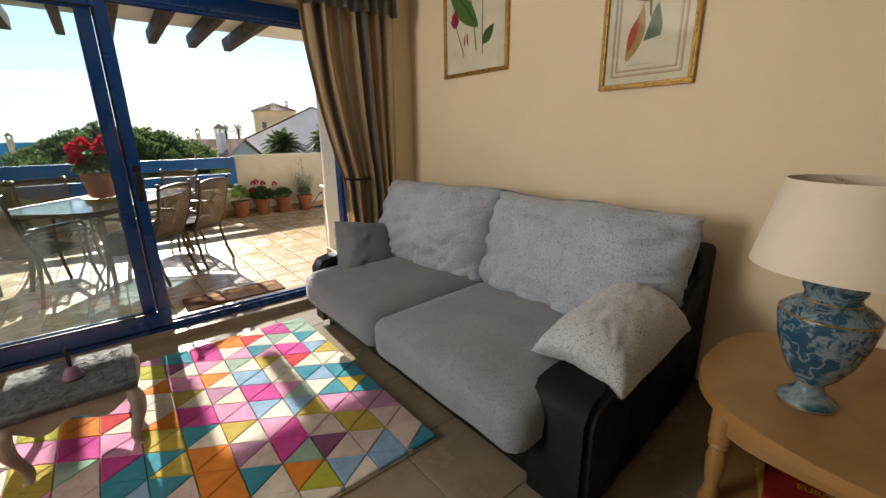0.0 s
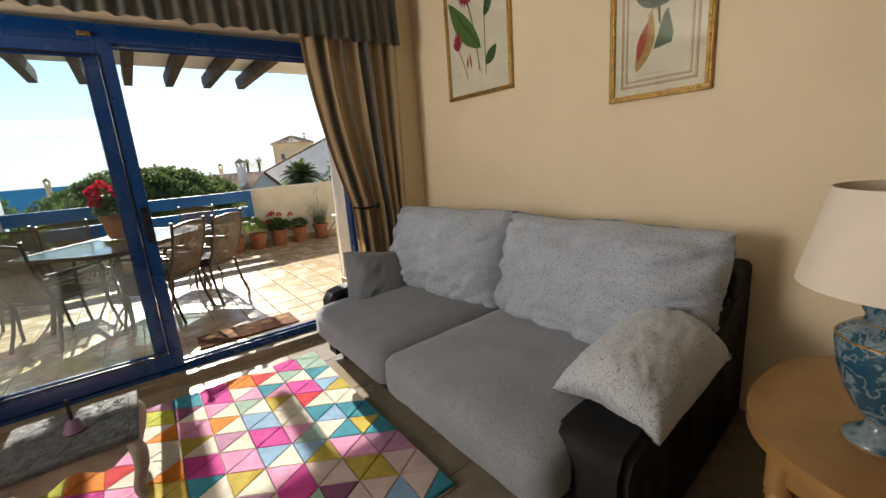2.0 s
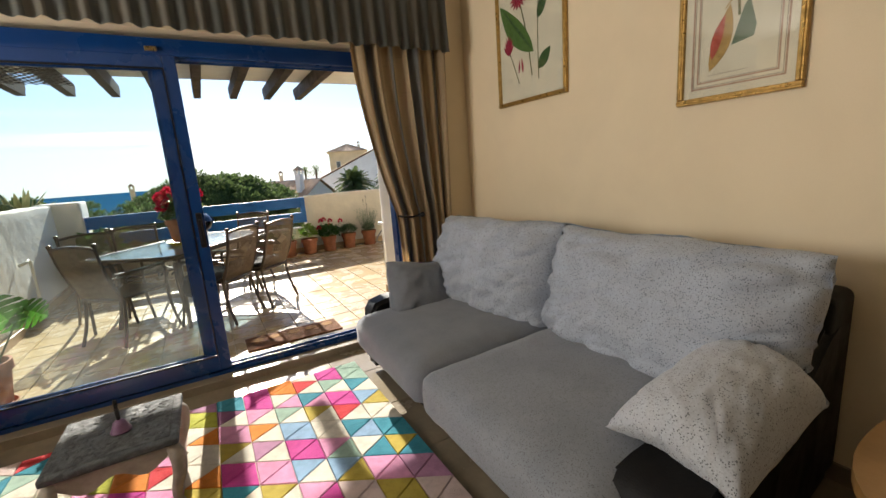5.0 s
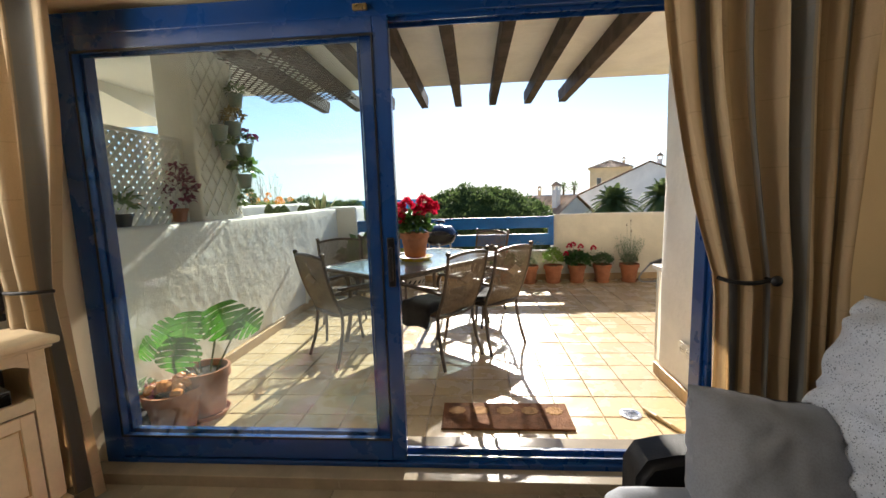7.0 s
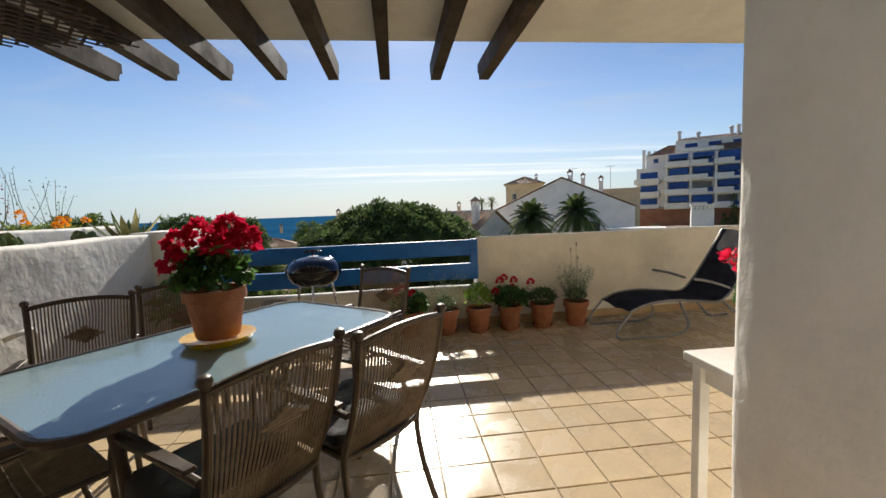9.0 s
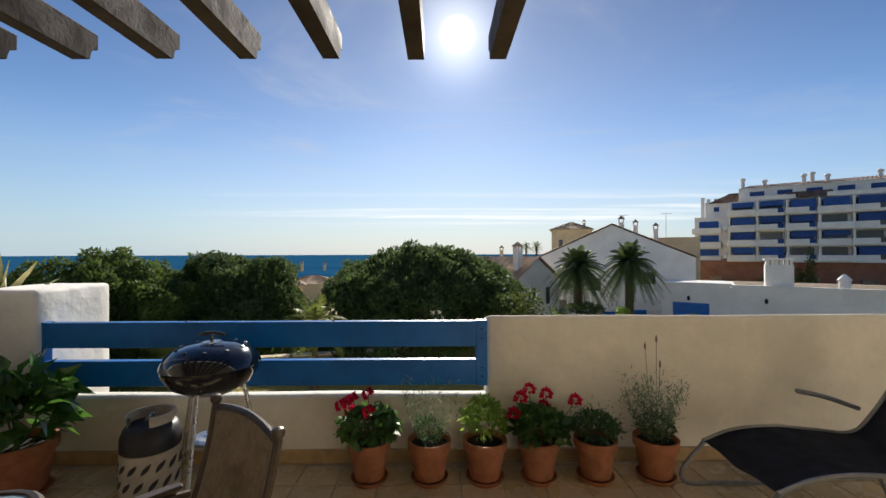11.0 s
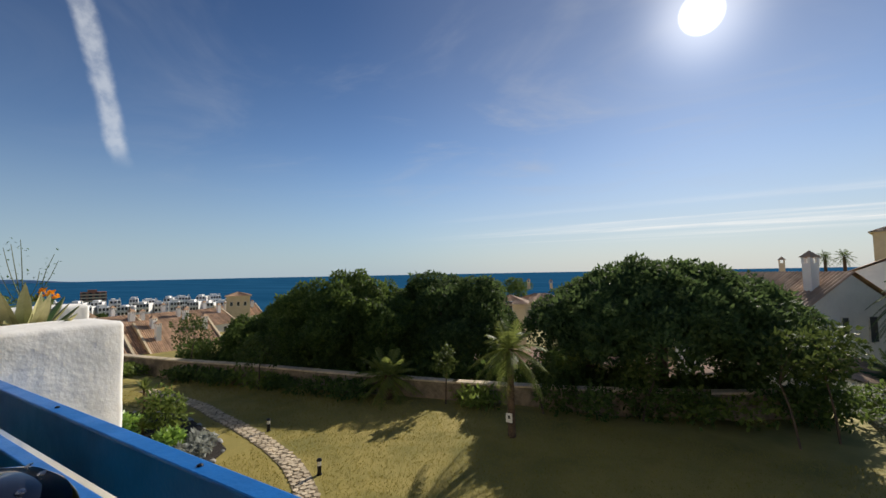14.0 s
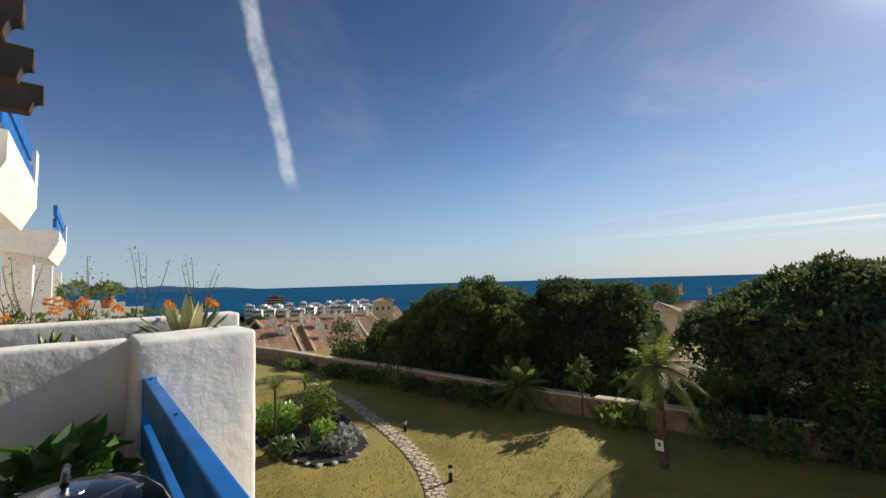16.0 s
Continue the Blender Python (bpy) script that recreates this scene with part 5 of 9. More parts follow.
# leafy plant in the corner by the pier
p = thing("potted_plant", (-0.99, 7.34, 0), "large terracotta pot with a glossy dark green plant", "potted plant")
top = add_pot(p, 0.19, 0.30)
part("leaves", bush(31, 150, 0.24, 0.46, top - 0.05, 0.17, 0.115, -0.5, 0.35), M_GLOSSY, p)
part("stalk", stems([(0.1, 0.1, top + 0.3), (-0.1, 0.05, top + 0.3), (0.02, -0.1, top + 0.3)], top, 0.006), M_STALK, p)

# garden table with a glass top, set aslant
m = bpy.data.materials.new("frosted glass top")
m.use_nodes = True
n = Nodes(m.node_tree)
pos = n.add("ShaderNodeTexCoord").outputs["Object"]
vor = n.add("ShaderNodeTexVoronoi", {"Vector": pos, "Scale": 85.0})
b = n.add("ShaderNodeBump", {"Height": vor.outputs["Distance"], "Strength": 0.22, "Distance": 0.003})
s = n.add("ShaderNodeBsdfPrincipled", {"Base Color": col(0.30, 0.42, 0.46), "Roughness": 0.14, "Specular IOR Level": 0.8, "Coat Weight": 0.6, "Coat Roughness": 0.08, "Normal": b.outputs[0]})
tr = n.add("ShaderNodeBsdfTransparent", {"Color": col(0.75, 0.88, 0.88)})
x = n.add("ShaderNodeMixShader", {0: 0.72, 1: tr.outputs[0], 2: s.outputs[0]})
n.add("ShaderNodeOutputMaterial", {"Surface": x.outputs[0]})
M_TABLEGLASS = m
TROT = 53.0
table = thing("garden_table", pose(0.122, 5.28, 0, 0, 0, TROT), "garden table with a frosted glass top and bronze frame", "table")
def cut_rect(w, d, c, n=5):
    """A rectangle with rounded, cut-off corners."""
    out = []
    for sx, sy, a0 in ((1, 1, 0), (-1, 1, 90), (-1, -1, 180), (1, -1, 270)):
        for k in range(n + 1):
            a = radians(a0 + 90 * k / n)
            out.append((sx * (w / 2 - c) + c * math.cos(a), sy * (d / 2 - c) + c * math.sin(a)))
    return out


bm = bmesh.new()
add_prism(bm, cut_rect(1.55, 0.92, 0.13), 0.706, 0.714)
part("glass_top", bm, M_TABLEGLASS, table, "frosted pale glass")
bm = bmesh.new()
rim = [Vector((x, y, 0.705)) for x, y in cut_rect(1.56, 0.93, 0.135)]
add_tube(bm, rim + [rim[0], rim[1]], 0.017, 8, False)
smooth(part("rim", bm, M_RATTAN_FRAME, table))
for sx in (-1, 1):
    for sy in (-1, 1):
        bm = bmesh.new()
        add_tube(bm, curve_pts([(sx * 0.60, sy * 0.36, 0.69), (sx * 0.57, sy * 0.335, 0.45), (sx * 0.585, sy * 0.345, 0.2), (sx * 0.62, sy * 0.37, 0.0)], 6), 0.020, 10)
        smooth(part("leg", bm, M_RATTAN_FRAME, table))
bm = bmesh.new()
for sy in (-1, 1):
    add_tube(bm, [(-0.6, sy * 0.36, 0.66), (0.6, sy * 0.36, 0.66)], 0.011, 8)
for sx in (-1, 1):
    add_tube(bm, [(sx * 0.6, -0.36, 0.66), (sx * 0.6, 0.36, 0.66)], 0.011, 8)
part("brace", bm, M_RATTAN_FRAME, table)


def chair_master():
    """A woven garden armchair that faces +y."""
    c = thing("garden_chair", Matrix(), "brown woven garden armchair with a bronze frame", "chair", "chairs round the garden table")
    back = lambda s, t: Vector((s * (0.205 + 0.022 * t), -0.205 - 0.145 * t - 0.02 * math.sin(math.pi * t), 0.40 + 0.475 * t))
    for s in (-1, 1):
        bm = bmesh.new()
        add_tube(bm, curve_pts([(s * 0.225, -0.285, 0), (s * 0.21, -0.225, 0.2), (s * 0.205, -0.205, 0.40), back(s, 0.35), back(s, 0.7), back(s, 1.0)], 6), 0.0135, 8)
        smooth(part("back_leg", bm, M_RATTAN_FRAME, c))
        bm = bmesh.new()
        add_tube(bm, curve_pts([(s * 0.25, 0.265, 0), (s * 0.235, 0.225, 0.22), (s * 0.235, 0.215, 0.42), (s * 0.245, 0.225, 0.56), (s * 0.25, 0.16, 0.622), (s * 0.24, -0.05, 0.612), (s * 0.222, -0.262, 0.592)], 6), 0.0135, 8)
        smooth(part("front_leg", bm, M_RATTAN_FRAME, c))
        bm = bmesh.new()
        out = [(s * 0.232 - 0.02, -0.24), (s * 0.232 + 0.02, -0.24), (s * 0.25 + 0.024, 0.10), (s * 0.25 + 0.02, 0.22), (s * 0.25 - 0.02, 0.22), (s * 0.25 - 0.024, 0.10)]
        add_prism(bm, out, 0.618, 0.634)
        bmesh.ops.bevel(bm, geom=bm.edges[:], offset=0.005, segments=1, affect="EDGES")
        part("armrest", bm, M_RATTAN_FRAME, c)
        smooth(part("finial", lathe([(0.013, 0), (0.013, 0.008), (0.018, 0.014), (0.021, 0.026), (0.016, 0.038), (0.005, 0.043)], 12, Matrix.Translation(back(s, 1.0))), M_RATTAN_FRAME, c))
    bm = bmesh.new()
    add_tube(bm, [(-0.235, 0.215, 0.415), (0.235, 0.215, 0.415)], 0.012, 8)
    add_tube(bm, [(-0.205, -0.205, 0.405), (0.205, -0.205, 0.405)], 0.012, 8)
    for s in (-1, 1):
        add_tube(bm, [(s * 0.235, 0.215, 0.415), (s * 0.205, -0.205, 0.405)], 0.012, 8)
    smooth(part("seat_frame", bm, M_RATTAN_FRAME, c))
    bm = bmesh.new()
    n = 34
    for k in range(n):
        u = -1 + 2 * (k + 0.5) / n
        add_tube(bm, curve_pts([(u * 0.235, 0.222, 0.424), (u * 0.225, 0.08, 0.412 - 0.012 * (1 - u * u)), (u * 0.215, -0.08, 0.405 - 0.012 * (1 - u * u)), (u * 0.205, -0.21, 0.412)], 2), 0.0052, 4, False)
    for k in range(9):
        y = -0.19 + 0.047 * k
        add_tube(bm, [(-0.225, y, 0.408), (0, y, 0.398), (0.225, y, 0.408)], 0.004, 4, False)
    tagged(part("woven_seat", bm, M_RATTAN, c, "woven cord seat"), kind="stuff")
    bm = bmesh.new()
    n = 30
    for k in range(n):
        u = -1 + 2 * (k + 0.5) / n
        pts = []
        for q in range(9):
            t = q / 8
            p = back(1, t)
            arch = 0.022 * (1 - u * u)
            wave = 0.006 * math.sin(t * 9 + k * 0.3)
            pts.append((u * (p.x - 0.004) + wave * (1 - abs(u)), p.y - 0.018 * (1 - u * u), 0.408 + (p.z - 0.408 + arch) * 0.985))
        add_tube(bm, pts, 0.0042, 4, False)
    for j in range(7):
        w = 0.085 * (1 - abs(j - 3) / 3.6)
        t = 0.62 + 0.026 * (j - 3)
        p = back(1, t)
        add_tube(bm, [(-w, p.y - 0.024, p.z), (0, p.y - 0.027, p.z + 0.004), (w, p.y - 0.024, p.z)], 0.009, 5)
    tagged(part("woven_back", bm, M_RATTAN, c, "woven cord back with a diamond"), kind="stuff")
    bm = bmesh.new()
    for t, arch in ((1.0, 0.024), (0.02, -0.01)):
        pts = []
        for k in range(9):
            u = -1 + k / 4
            p = back(1, t)
            pts.append((u * p.x, p.y - 0.018 * (1 - u * u), p.z + arch * (1 - u * u) - 0.006))
        add_tube(bm, pts, 0.013, 8)
        smooth(part("back_rail", bm, M_RATTAN_FRAME, c))
        bm = bmesh.new()
    bm.free()
    return c


chair = chair_master()
def chair_pose(x, y, fx, fy):
    """Places a chair by the middle of its top rail and the way it faces."""
    a = math.atan2(-fx, fy)
    f = Vector((fx, fy)).normalized()
    return Matrix.Translation((x + f.x * 0.35, y + f.y * 0.35, 0)) @ Matrix.Rotation(a, 4, "Z")


SEATS = [(0.615, 4.475, -0.775, 0.632), (0.985, 4.76, -0.72, 0.69), (0.87, 6.25, -0.65, -0.76), (-0.78, 5.69, 0.43, -0.90), (-0.43, 6.03, 0.25, -0.97), (-0.64, 4.50, 0.66, 0.75)]
chair.matrix_world = chair_pose(*SEATS[0])
for a in SEATS[1:]:
    copy_thing(chair, chair_pose(*a))
# dark cloths on two of the seats
for (x, y, fx, fy), sd in ((SEATS[0], 3), (SEATS[1], 4)):
    bm = soft_box(0.60 if sd == 3 else 0.42, 0.34 if sd == 3 else 0.42, 0.06, 0.028, 0.02, sd, 0.012, 18)
    for v in bm.verts:
        if sd == 3:
            v.co.x -= 0.10
            k = -0.235 - v.co.x
            if k > 0:
                v.co = Vector((-0.235 - k * 0.14 - v.co.z * 0.5, v.co.y * (1 - k * 0.5), v.co.z * 0.6 - k * (0.85 + 0.35 * noise.noise(v.co * 5))))
        v.co += noise.noise_vector(v.co * 8 + Vector((sd, 0, 0))) * 0.014
    ob = smooth(part("jacket" if sd == 3 else "seat_pad", bm, M_CLOTH), 80)
    ob.matrix_world = chair_pose(x, y, fx, fy) @ pose(0, 0.03, 0.455)
    tagged(ob, "crumpled black jacket lying over a garden chair" if sd == 3 else "black seat pad on a garden chair", "jacket" if sd == 3 else "cushion")

# geranium on the table
p = thing("potted_plant", pose(0.09, 5.30, 0.7145), "terracotta pot of red geraniums on a yellow saucer on the table", "potted plant")
top = add_pot(p, 0.14, 0.235, saucer_mat=M_YGLAZE, wide=1.35)
smooth(part("leaves", bush(41, 460, 0.17, 0.22, top - 0.03, 0.055, 0.055, -0.4, 0.35), M_GERA, p))
spots = [(-0.13, -0.03, top + 0.22), (-0.06, 0.04, top + 0.27), (-0.12, -0.10, top + 0.13), (0.10, -0.02, top + 0.29), (0.16, 0.02, top + 0.21), (0.09, 0.06, top + 0.22), (0.06, -0.09, top + 0.20), (0.18, -0.06, top + 0.24)]
part("flower_stem", stems(spots, top, 0.003), M_STALK, p)
for sp in spots:
    part("flower_head", flower_heads([sp], 42 + int(sp[0] * 100), 0.062, 60), M_PETAL, p, "bright red flower head")

# barbecue on three legs
bq = thing("barbecue", (0.15, 7.36, 0), "black kettle barbecue with a domed lid on steel legs", "barbecue")
smooth(part("bowl", lathe([(0.06, 0.60), (0.14, 0.615), (0.22, 0.665), (0.262, 0.735), (0.268, 0.765), (0.258, 0.765), (0.21, 0.69), (0.01, 0.64)], 40), M_ENAMEL, bq))
smooth(part("lid", lathe([(0.270, 0.768), (0.274, 0.775), (0.268, 0.79), (0.245, 0.83), (0.20, 0.868), (0.13, 0.893), (0.05, 0.903), (0.003, 0.905)], 40), M_ENAMEL, bq, "glossy black domed lid"))
for k in range(10):
    bm = bmesh.new()
    a = 2 * math.pi * k / 10
    add_lathe(bm, [(0.011, 0), (0.011, 0.003), (0.004, 0.004)], 8, pose(0.185 * math.cos(a), 0.185 * math.sin(a), 0.878, 22 * math.sin(a), -22 * math.cos(a) * -1, 0))
    part("vent", bm, M_STEEL, bq)
part("lid_plate", lathe([(0.055, 0.902), (0.055, 0.907), (0.02, 0.91)], 20), M_STEEL, bq)
bm = bmesh.new()
add_tube(bm, [(0, 0, 0.905), (0, 0, 0.945)], 0.010, 8)
add_tube(bm, curve_pts([(-0.075, 0, 0.948), (-0.03, 0, 0.955), (0.03, 0, 0.957), (0.08, 0, 0.945)], 4), 0.011, 8)
smooth(part("handle", bm, M_BLACK, bq))
for k in range(3):
    a = 2 * math.pi * k / 3 + 0.6
    part("leg", tube([(0.17 * math.cos(a), 0.17 * math.sin(a), 0.66), (0.30 * math.cos(a), 0.30 * math.sin(a), 0.0)], 0.013, 10), M_STEEL, bq)
smooth(part("ash_pan", lathe([(0.01, 0.30), (0.10, 0.31), (0.115, 0.335), (0.105, 0.335), (0.01, 0.32)], 24), M_STEEL, bq))

# gas bottle in a moulded shell
gb = thing("gas_bottle", (-0.26, 7.43, 0), "charcoal and beige moulded gas bottle", "gas bottle")
smooth(part("base", lathe([(0.155, 0), (0.162, 0.01), (0.160, 0.245), (0.150, 0.25)], 32), M_BEIGEP, gb))
for row in range(2):
    for k in range(14):
        a = 360 / 14 * (k + 0.5 * row)
        bm = bmesh.new()
        add_prism(bm, leaf_shape((-0.026, -0.03), (0.026, 0.03), 0.016), -0.002, 0.0025)
        bmesh.ops.transform(bm, matrix=pose(0, 0, 0.075 + 0.10 * row, 0, 0, a) @ pose(0.161, 0, 0, 90, 0, 90), verts=bm.verts)
        part("opening", bm, M_CHARP, gb)
smooth(part("shell", lathe([(0.160, 0.252), (0.163, 0.27), (0.160, 0.33), (0.140, 0.385), (0.115, 0.40), (0.02, 0.405)], 32), M_CHARP, gb))
bm = bmesh.new()
add_lathe(bm, [(0.120, 0.40), (0.132, 0.43), (0.130, 0.462), (0.115, 0.462), (0.112, 0.41)], 26, None, radians(-60), radians(240), False)
part("collar", bm, M_BEIGEP, gb)
smooth(part("valve", lathe([(0.03, 0.40), (0.03, 0.425), (0.02, 0.43), (0.02, 0.45), (0.004, 0.455)], 14), M_STEEL, gb))

# sun lounger beside the parapet
sl = thing("sun_lounger", (3.15, 7.12, 0), "charcoal mesh sun lounger with a grey tube frame", "sun lounger")
prof = [(0.0, 0.27), (0.18, 0.335), (0.42, 0.355), (0.70, 0.33), (0.92, 0.315), (1.05, 0.42), (1.22, 0.66), (1.42, 0.98)]
line = curve_pts([(x, 0, z) for x, z in prof], 5)
bm = bmesh.new()
g = [[bm.verts.new((p.x, s * 0.27, p.z - (0.02 if abs(s) < 0.5 else 0))) for s in (-1, -0.5, 0, 0.5, 1)] for p in line]
for a, b in zip(g, g[1:]):
    for k in range(4):
        bm.faces.new((a[k], b[k], b[k + 1], a[k + 1]))
bmesh.ops.solidify(bm, geom=bm.faces[:], thickness=0.006)
smooth(part("sling", bm, M_MESHF, sl, "charcoal mesh sling"))
for s in (-1, 1):
    bm = bmesh.new()
    add_tube(bm, [(p.x, s * 0.28, p.z) for p in line], 0.013, 8)
    smooth(part("side_rail", bm, M_ALU, sl))
    bm = bmesh.new()
    add_tube(bm, curve_pts([(0.02, s * 0.28, 0.28), (-0.13, s * 0.28, 0.10), (-0.10, s * 0.28, 0.013), (0.10, s * 0.28, 0.013), (0.46, s * 0.28, 0.013), (0.60, s * 0.28, 0.10), (0.50, s * 0.28, 0.34)], 5), 0.012, 8)
    smooth(part("foot_frame", bm, M_ALU, sl))
    bm = bmesh.new()
    add_tube(bm, curve_pts([(0.95, s * 0.28, 0.32), (1.15, s * 0.28, 0.15), (1.28, s * 0.28, 0.013), (1.5, s * 0.28, 0.013)], 5), 0.012, 8)
    smooth(part("rear_leg", bm, M_ALU, sl))
    bm = bmesh.new()
    add_tube(bm, curve_pts([(0.62, s * 0.32, 0.56), (0.80, s * 0.32, 0.52), (1.00, s * 0.31, 0.45)], 5), 0.015, 8)
    smooth(part("armrest", bm, M_ALU, sl))

# coir door mat with shell shapes
mat = thing("door_mat", (0.825, 3.715, 0), "brown coir door mat with pale shell shapes", "door mat")
part("coir", box(-0.375, 0.375, -0.145, 0.145, 0.0, 0.014, 0.004), surface("coir", (0.22, 0.085, 0.028), 0.95, vary=0.25, scale=14, fine=180, bump=0.35, height=0.008), mat)
M_SHELL = surface("pale coir print", (0.42, 0.22, 0.08), 0.95, vary=0.2, scale=20, fine=180, bump=0.3)
for k in range(5):
    bm = bmesh.new()
    x = -0.29 + 0.145 * k
    out = [(x + 0.05 * math.cos(a) * (1 + 0.08 * math.cos(9 * a)), 0.05 + 0.045 * math.sin(a) * (1 + 0.08 * math.cos(9 * a))) for a in [2 * math.pi * q / 30 for q in range(30)]]
    add_prism(bm, out, 0.0135, 0.0165)
    part("shell_print", bm, M_SHELL, mat)
dr = thing("floor_drain", (1.56, 3.76, 0.002), "round steel floor drain in the terrace tiles", "drain")
part("plate", lathe([(0.062, 0), (0.062, 0.003), (0.05, 0.004), (0.003, 0.004)], 24), M_STEEL, dr)
bm = bmesh.new()
for k in range(5):
    add_box(bm, -0.035, 0.035, -0.032 + 0.016 * k - 0.003, -0.032 + 0.016 * k + 0.003, 0.0042, 0.0056)
part("slot", bm, M_BLACK, dr)

cane = thing("bamboo_cane", (1.70, 3.68, 0.012), "short length of pale bamboo cane lying on the terrace tiles", "cane")
bm = bmesh.new()
add_lathe(bm, [(0.011, 0), (0.0125, 0.004), (0.0115, 0.01), (0.0115, 0.09), (0.014, 0.095), (0.0115, 0.10), (0.0115, 0.19), (0.014, 0.195), (0.0115, 0.20), (0.011, 0.27)], 10, pose(-0.05, 0.12, 0, 0, 90, -66))
smooth(part("stem", bm, surface("dry bamboo", (0.58, 0.42, 0.20), 0.5, vary=0.12, scale=20), cane))
ball = tagged(smooth(part("ball", lathe([(0.002, 0), (0.022, 0.006), (0.036, 0.022), (0.040, 0.04), (0.036, 0.058), (0.022, 0.074), (0.002, 0.08)], 20), surface("yellow rubber", (0.80, 0.72, 0.03), 0.5, vary=0.06, scale=20))), "small yellow rubber ball by the wall", "ball")
ball.location = (1.845, 3.62, 0)

# monstera and the pots behind the glass
mo = thing("potted_plant", (-1.03, 3.72, 0), "monstera with cut leaves in a terracotta pot", "potted plant")
top = add_pot(mo, 0.148, 0.28)
def monstera_leaf(bm, at, aim, up, size):
    """A broad heart-shaped leaf with deep cuts between its lobes."""
    aim = aim.normalized()
    s = aim.cross(up).normalized()
    nn = s.cross(aim).normalized()
    rib = [bm.verts.new(at + aim * size * (t - 0.15) + nn * size * 0.16 * math.sin(math.pi * t)) for t in [k / 6 for k in range(7)]]
    for side in (-1, 1):
        for k in range(6):
            t0, t1 = k / 6, (k + 0.72) / 6
            def edge(t):
                w = 0.62 * math.sin(math.pi * min(1, 0.14 + t * 0.86)) ** 0.75
                return at + aim * size * (t * 1.02 - 0.22 + 0.22 * w) + s * side * size * w - nn * size * 0.16 * w
            a, b = bm.verts.new(edge(t0 + 0.02)), bm.verts.new(edge(t1))
            mid = bm.verts.new((edge(t1) + rib[k + 1].co) / 2 + nn * size * 0.02 if k < 5 else (edge(t1) + rib[6].co) / 2)
            m2 = bm.verts.new((edge(t0) + rib[k].co) / 2 + nn * size * 0.02)
            q = (rib[k], rib[k + 1], mid, b, a, m2)
            bm.faces.new(q if side > 0 else q[::-1])
LEAVES = [((0.12, 0.02, top + 0.36), (0.35, -0.2, -0.55), 0.26), ((-0.04, -0.02, top + 0.33), (0.1, -0.3, -0.7), 0.22), ((-0.16, 0.0, top + 0.27), (-0.35, -0.3, -0.6), 0.20),
          ((-0.05, -0.12, top + 0.20), (0.05, -0.35, -0.8), 0.22), ((-0.30, -0.04, top + 0.17), (-0.5, -0.2, -0.5), 0.15), ((0.23, 0.05, top + 0.30), (0.7, -0.1, -0.4), 0.19)]
for at, aim, sz in LEAVES:
    bm = bmesh.new()
    monstera_leaf(bm, Vector(at), Vector(aim), Vector((0.25, -0.8, 0.5)), sz * 0.95)
    bmesh.ops.triangulate(bm, faces=bm.faces)
    part("leaf", bm, M_MONST, mo)
part("stalk", stems([at for at, _, _ in LEAVES], top - 0.03, 0.006), M_STALK, mo)
p = thing("plant_pot", (-1.12, 3.56, 0), "terracotta pot heaped with orange shells", "pot")
top = add_pot(p, 0.155, 0.25, saucer=False)
bm = bmesh.new()
rr = random.Random(9)
for k in range(16):
    a, q = rr.uniform(0, 6.28), 0.12 * rr.random() ** 0.5
    add_lathe(bm, [(0.004, -0.03), (0.032, -0.015), (0.04, 0.005), (0.03, 0.025), (0.004, 0.035)], 9, pose(q * math.cos(a), q * math.sin(a), top - 0.005 + rr.uniform(0, 0.03), rr.uniform(-40, 40), rr.uniform(-40, 40), 0))
smooth(part("shell", bm, surface("orange shell", (0.62, 0.22, 0.04), 0.35, vary=0.15, scale=25, per_island=0.2), p))
p = thing("potted_plant", (-1.27, 3.52, 0), "small pot of pink and silver foliage by the wall", "potted plant")
top = add_pot(p, 0.08, 0.12, M_CHARP, False)
part("leaves", bush(51, 120, 0.13, 0.20, top - 0.02, 0.06, 0.03), M_LAV, p)
part("flower_head", flower_heads([(0.05, -0.02, top + 0.13), (0.0, -0.06, top + 0.10)], 52, 0.05, 20), leafy("pink petals", (0.55, 0.08, 0.20), (0.7, 0.25, 0.4)), p)

# skirting tiles
def skirting(name, x0, x1, y0, y1, label):
    structure(name, box(x0, x1, y0, y1, -0.006, 0.085, 0.004), M_SKIRT, label)


skirting("trim_west", -1.43, -1.352, 3.42, 5.5, "ochre skirting tiles along the terrace wall")
skirting("trim_west_far", -1.45, -1.392, 5.5, 7.60, "ochre skirting tiles along the terrace wall")
skirting("trim_north", -1.17, 8.3, 7.695, 7.73, "ochre skirting tiles along the parapet")
skirting("trim_pillar", 1.93, 1.96, 3.62, 4.35, "ochre skirting tiles along the side wall")

# water pipe on the west wall, socket on the side wall
wp = thing("water_pipe", (-1.38, 5.98, 0), "white painted water pipe bent out of the wall", "pipe")
bm = bmesh.new()
add_tube(bm, curve_pts([(0.02, 0.10, 0.09), (0.03, 0.10, 0.35), (0.03, 0.10, 0.60), (0.03, 0.06, 0.66), (0.03, -0.02, 0.65), (-0.02, -0.06, 0.63)], 6), 0.016, 10)
smooth(part("tube", bm, M_WHITEW, wp))
sk = thing("wall_socket", (1.942, 3.92, 0.285), "white double wall socket on the plaster", "socket")
part("plate", box(-0.012, 0.0, -0.075, 0.075, 0.0, 0.085, 0.004), M_WHITEW, sk)
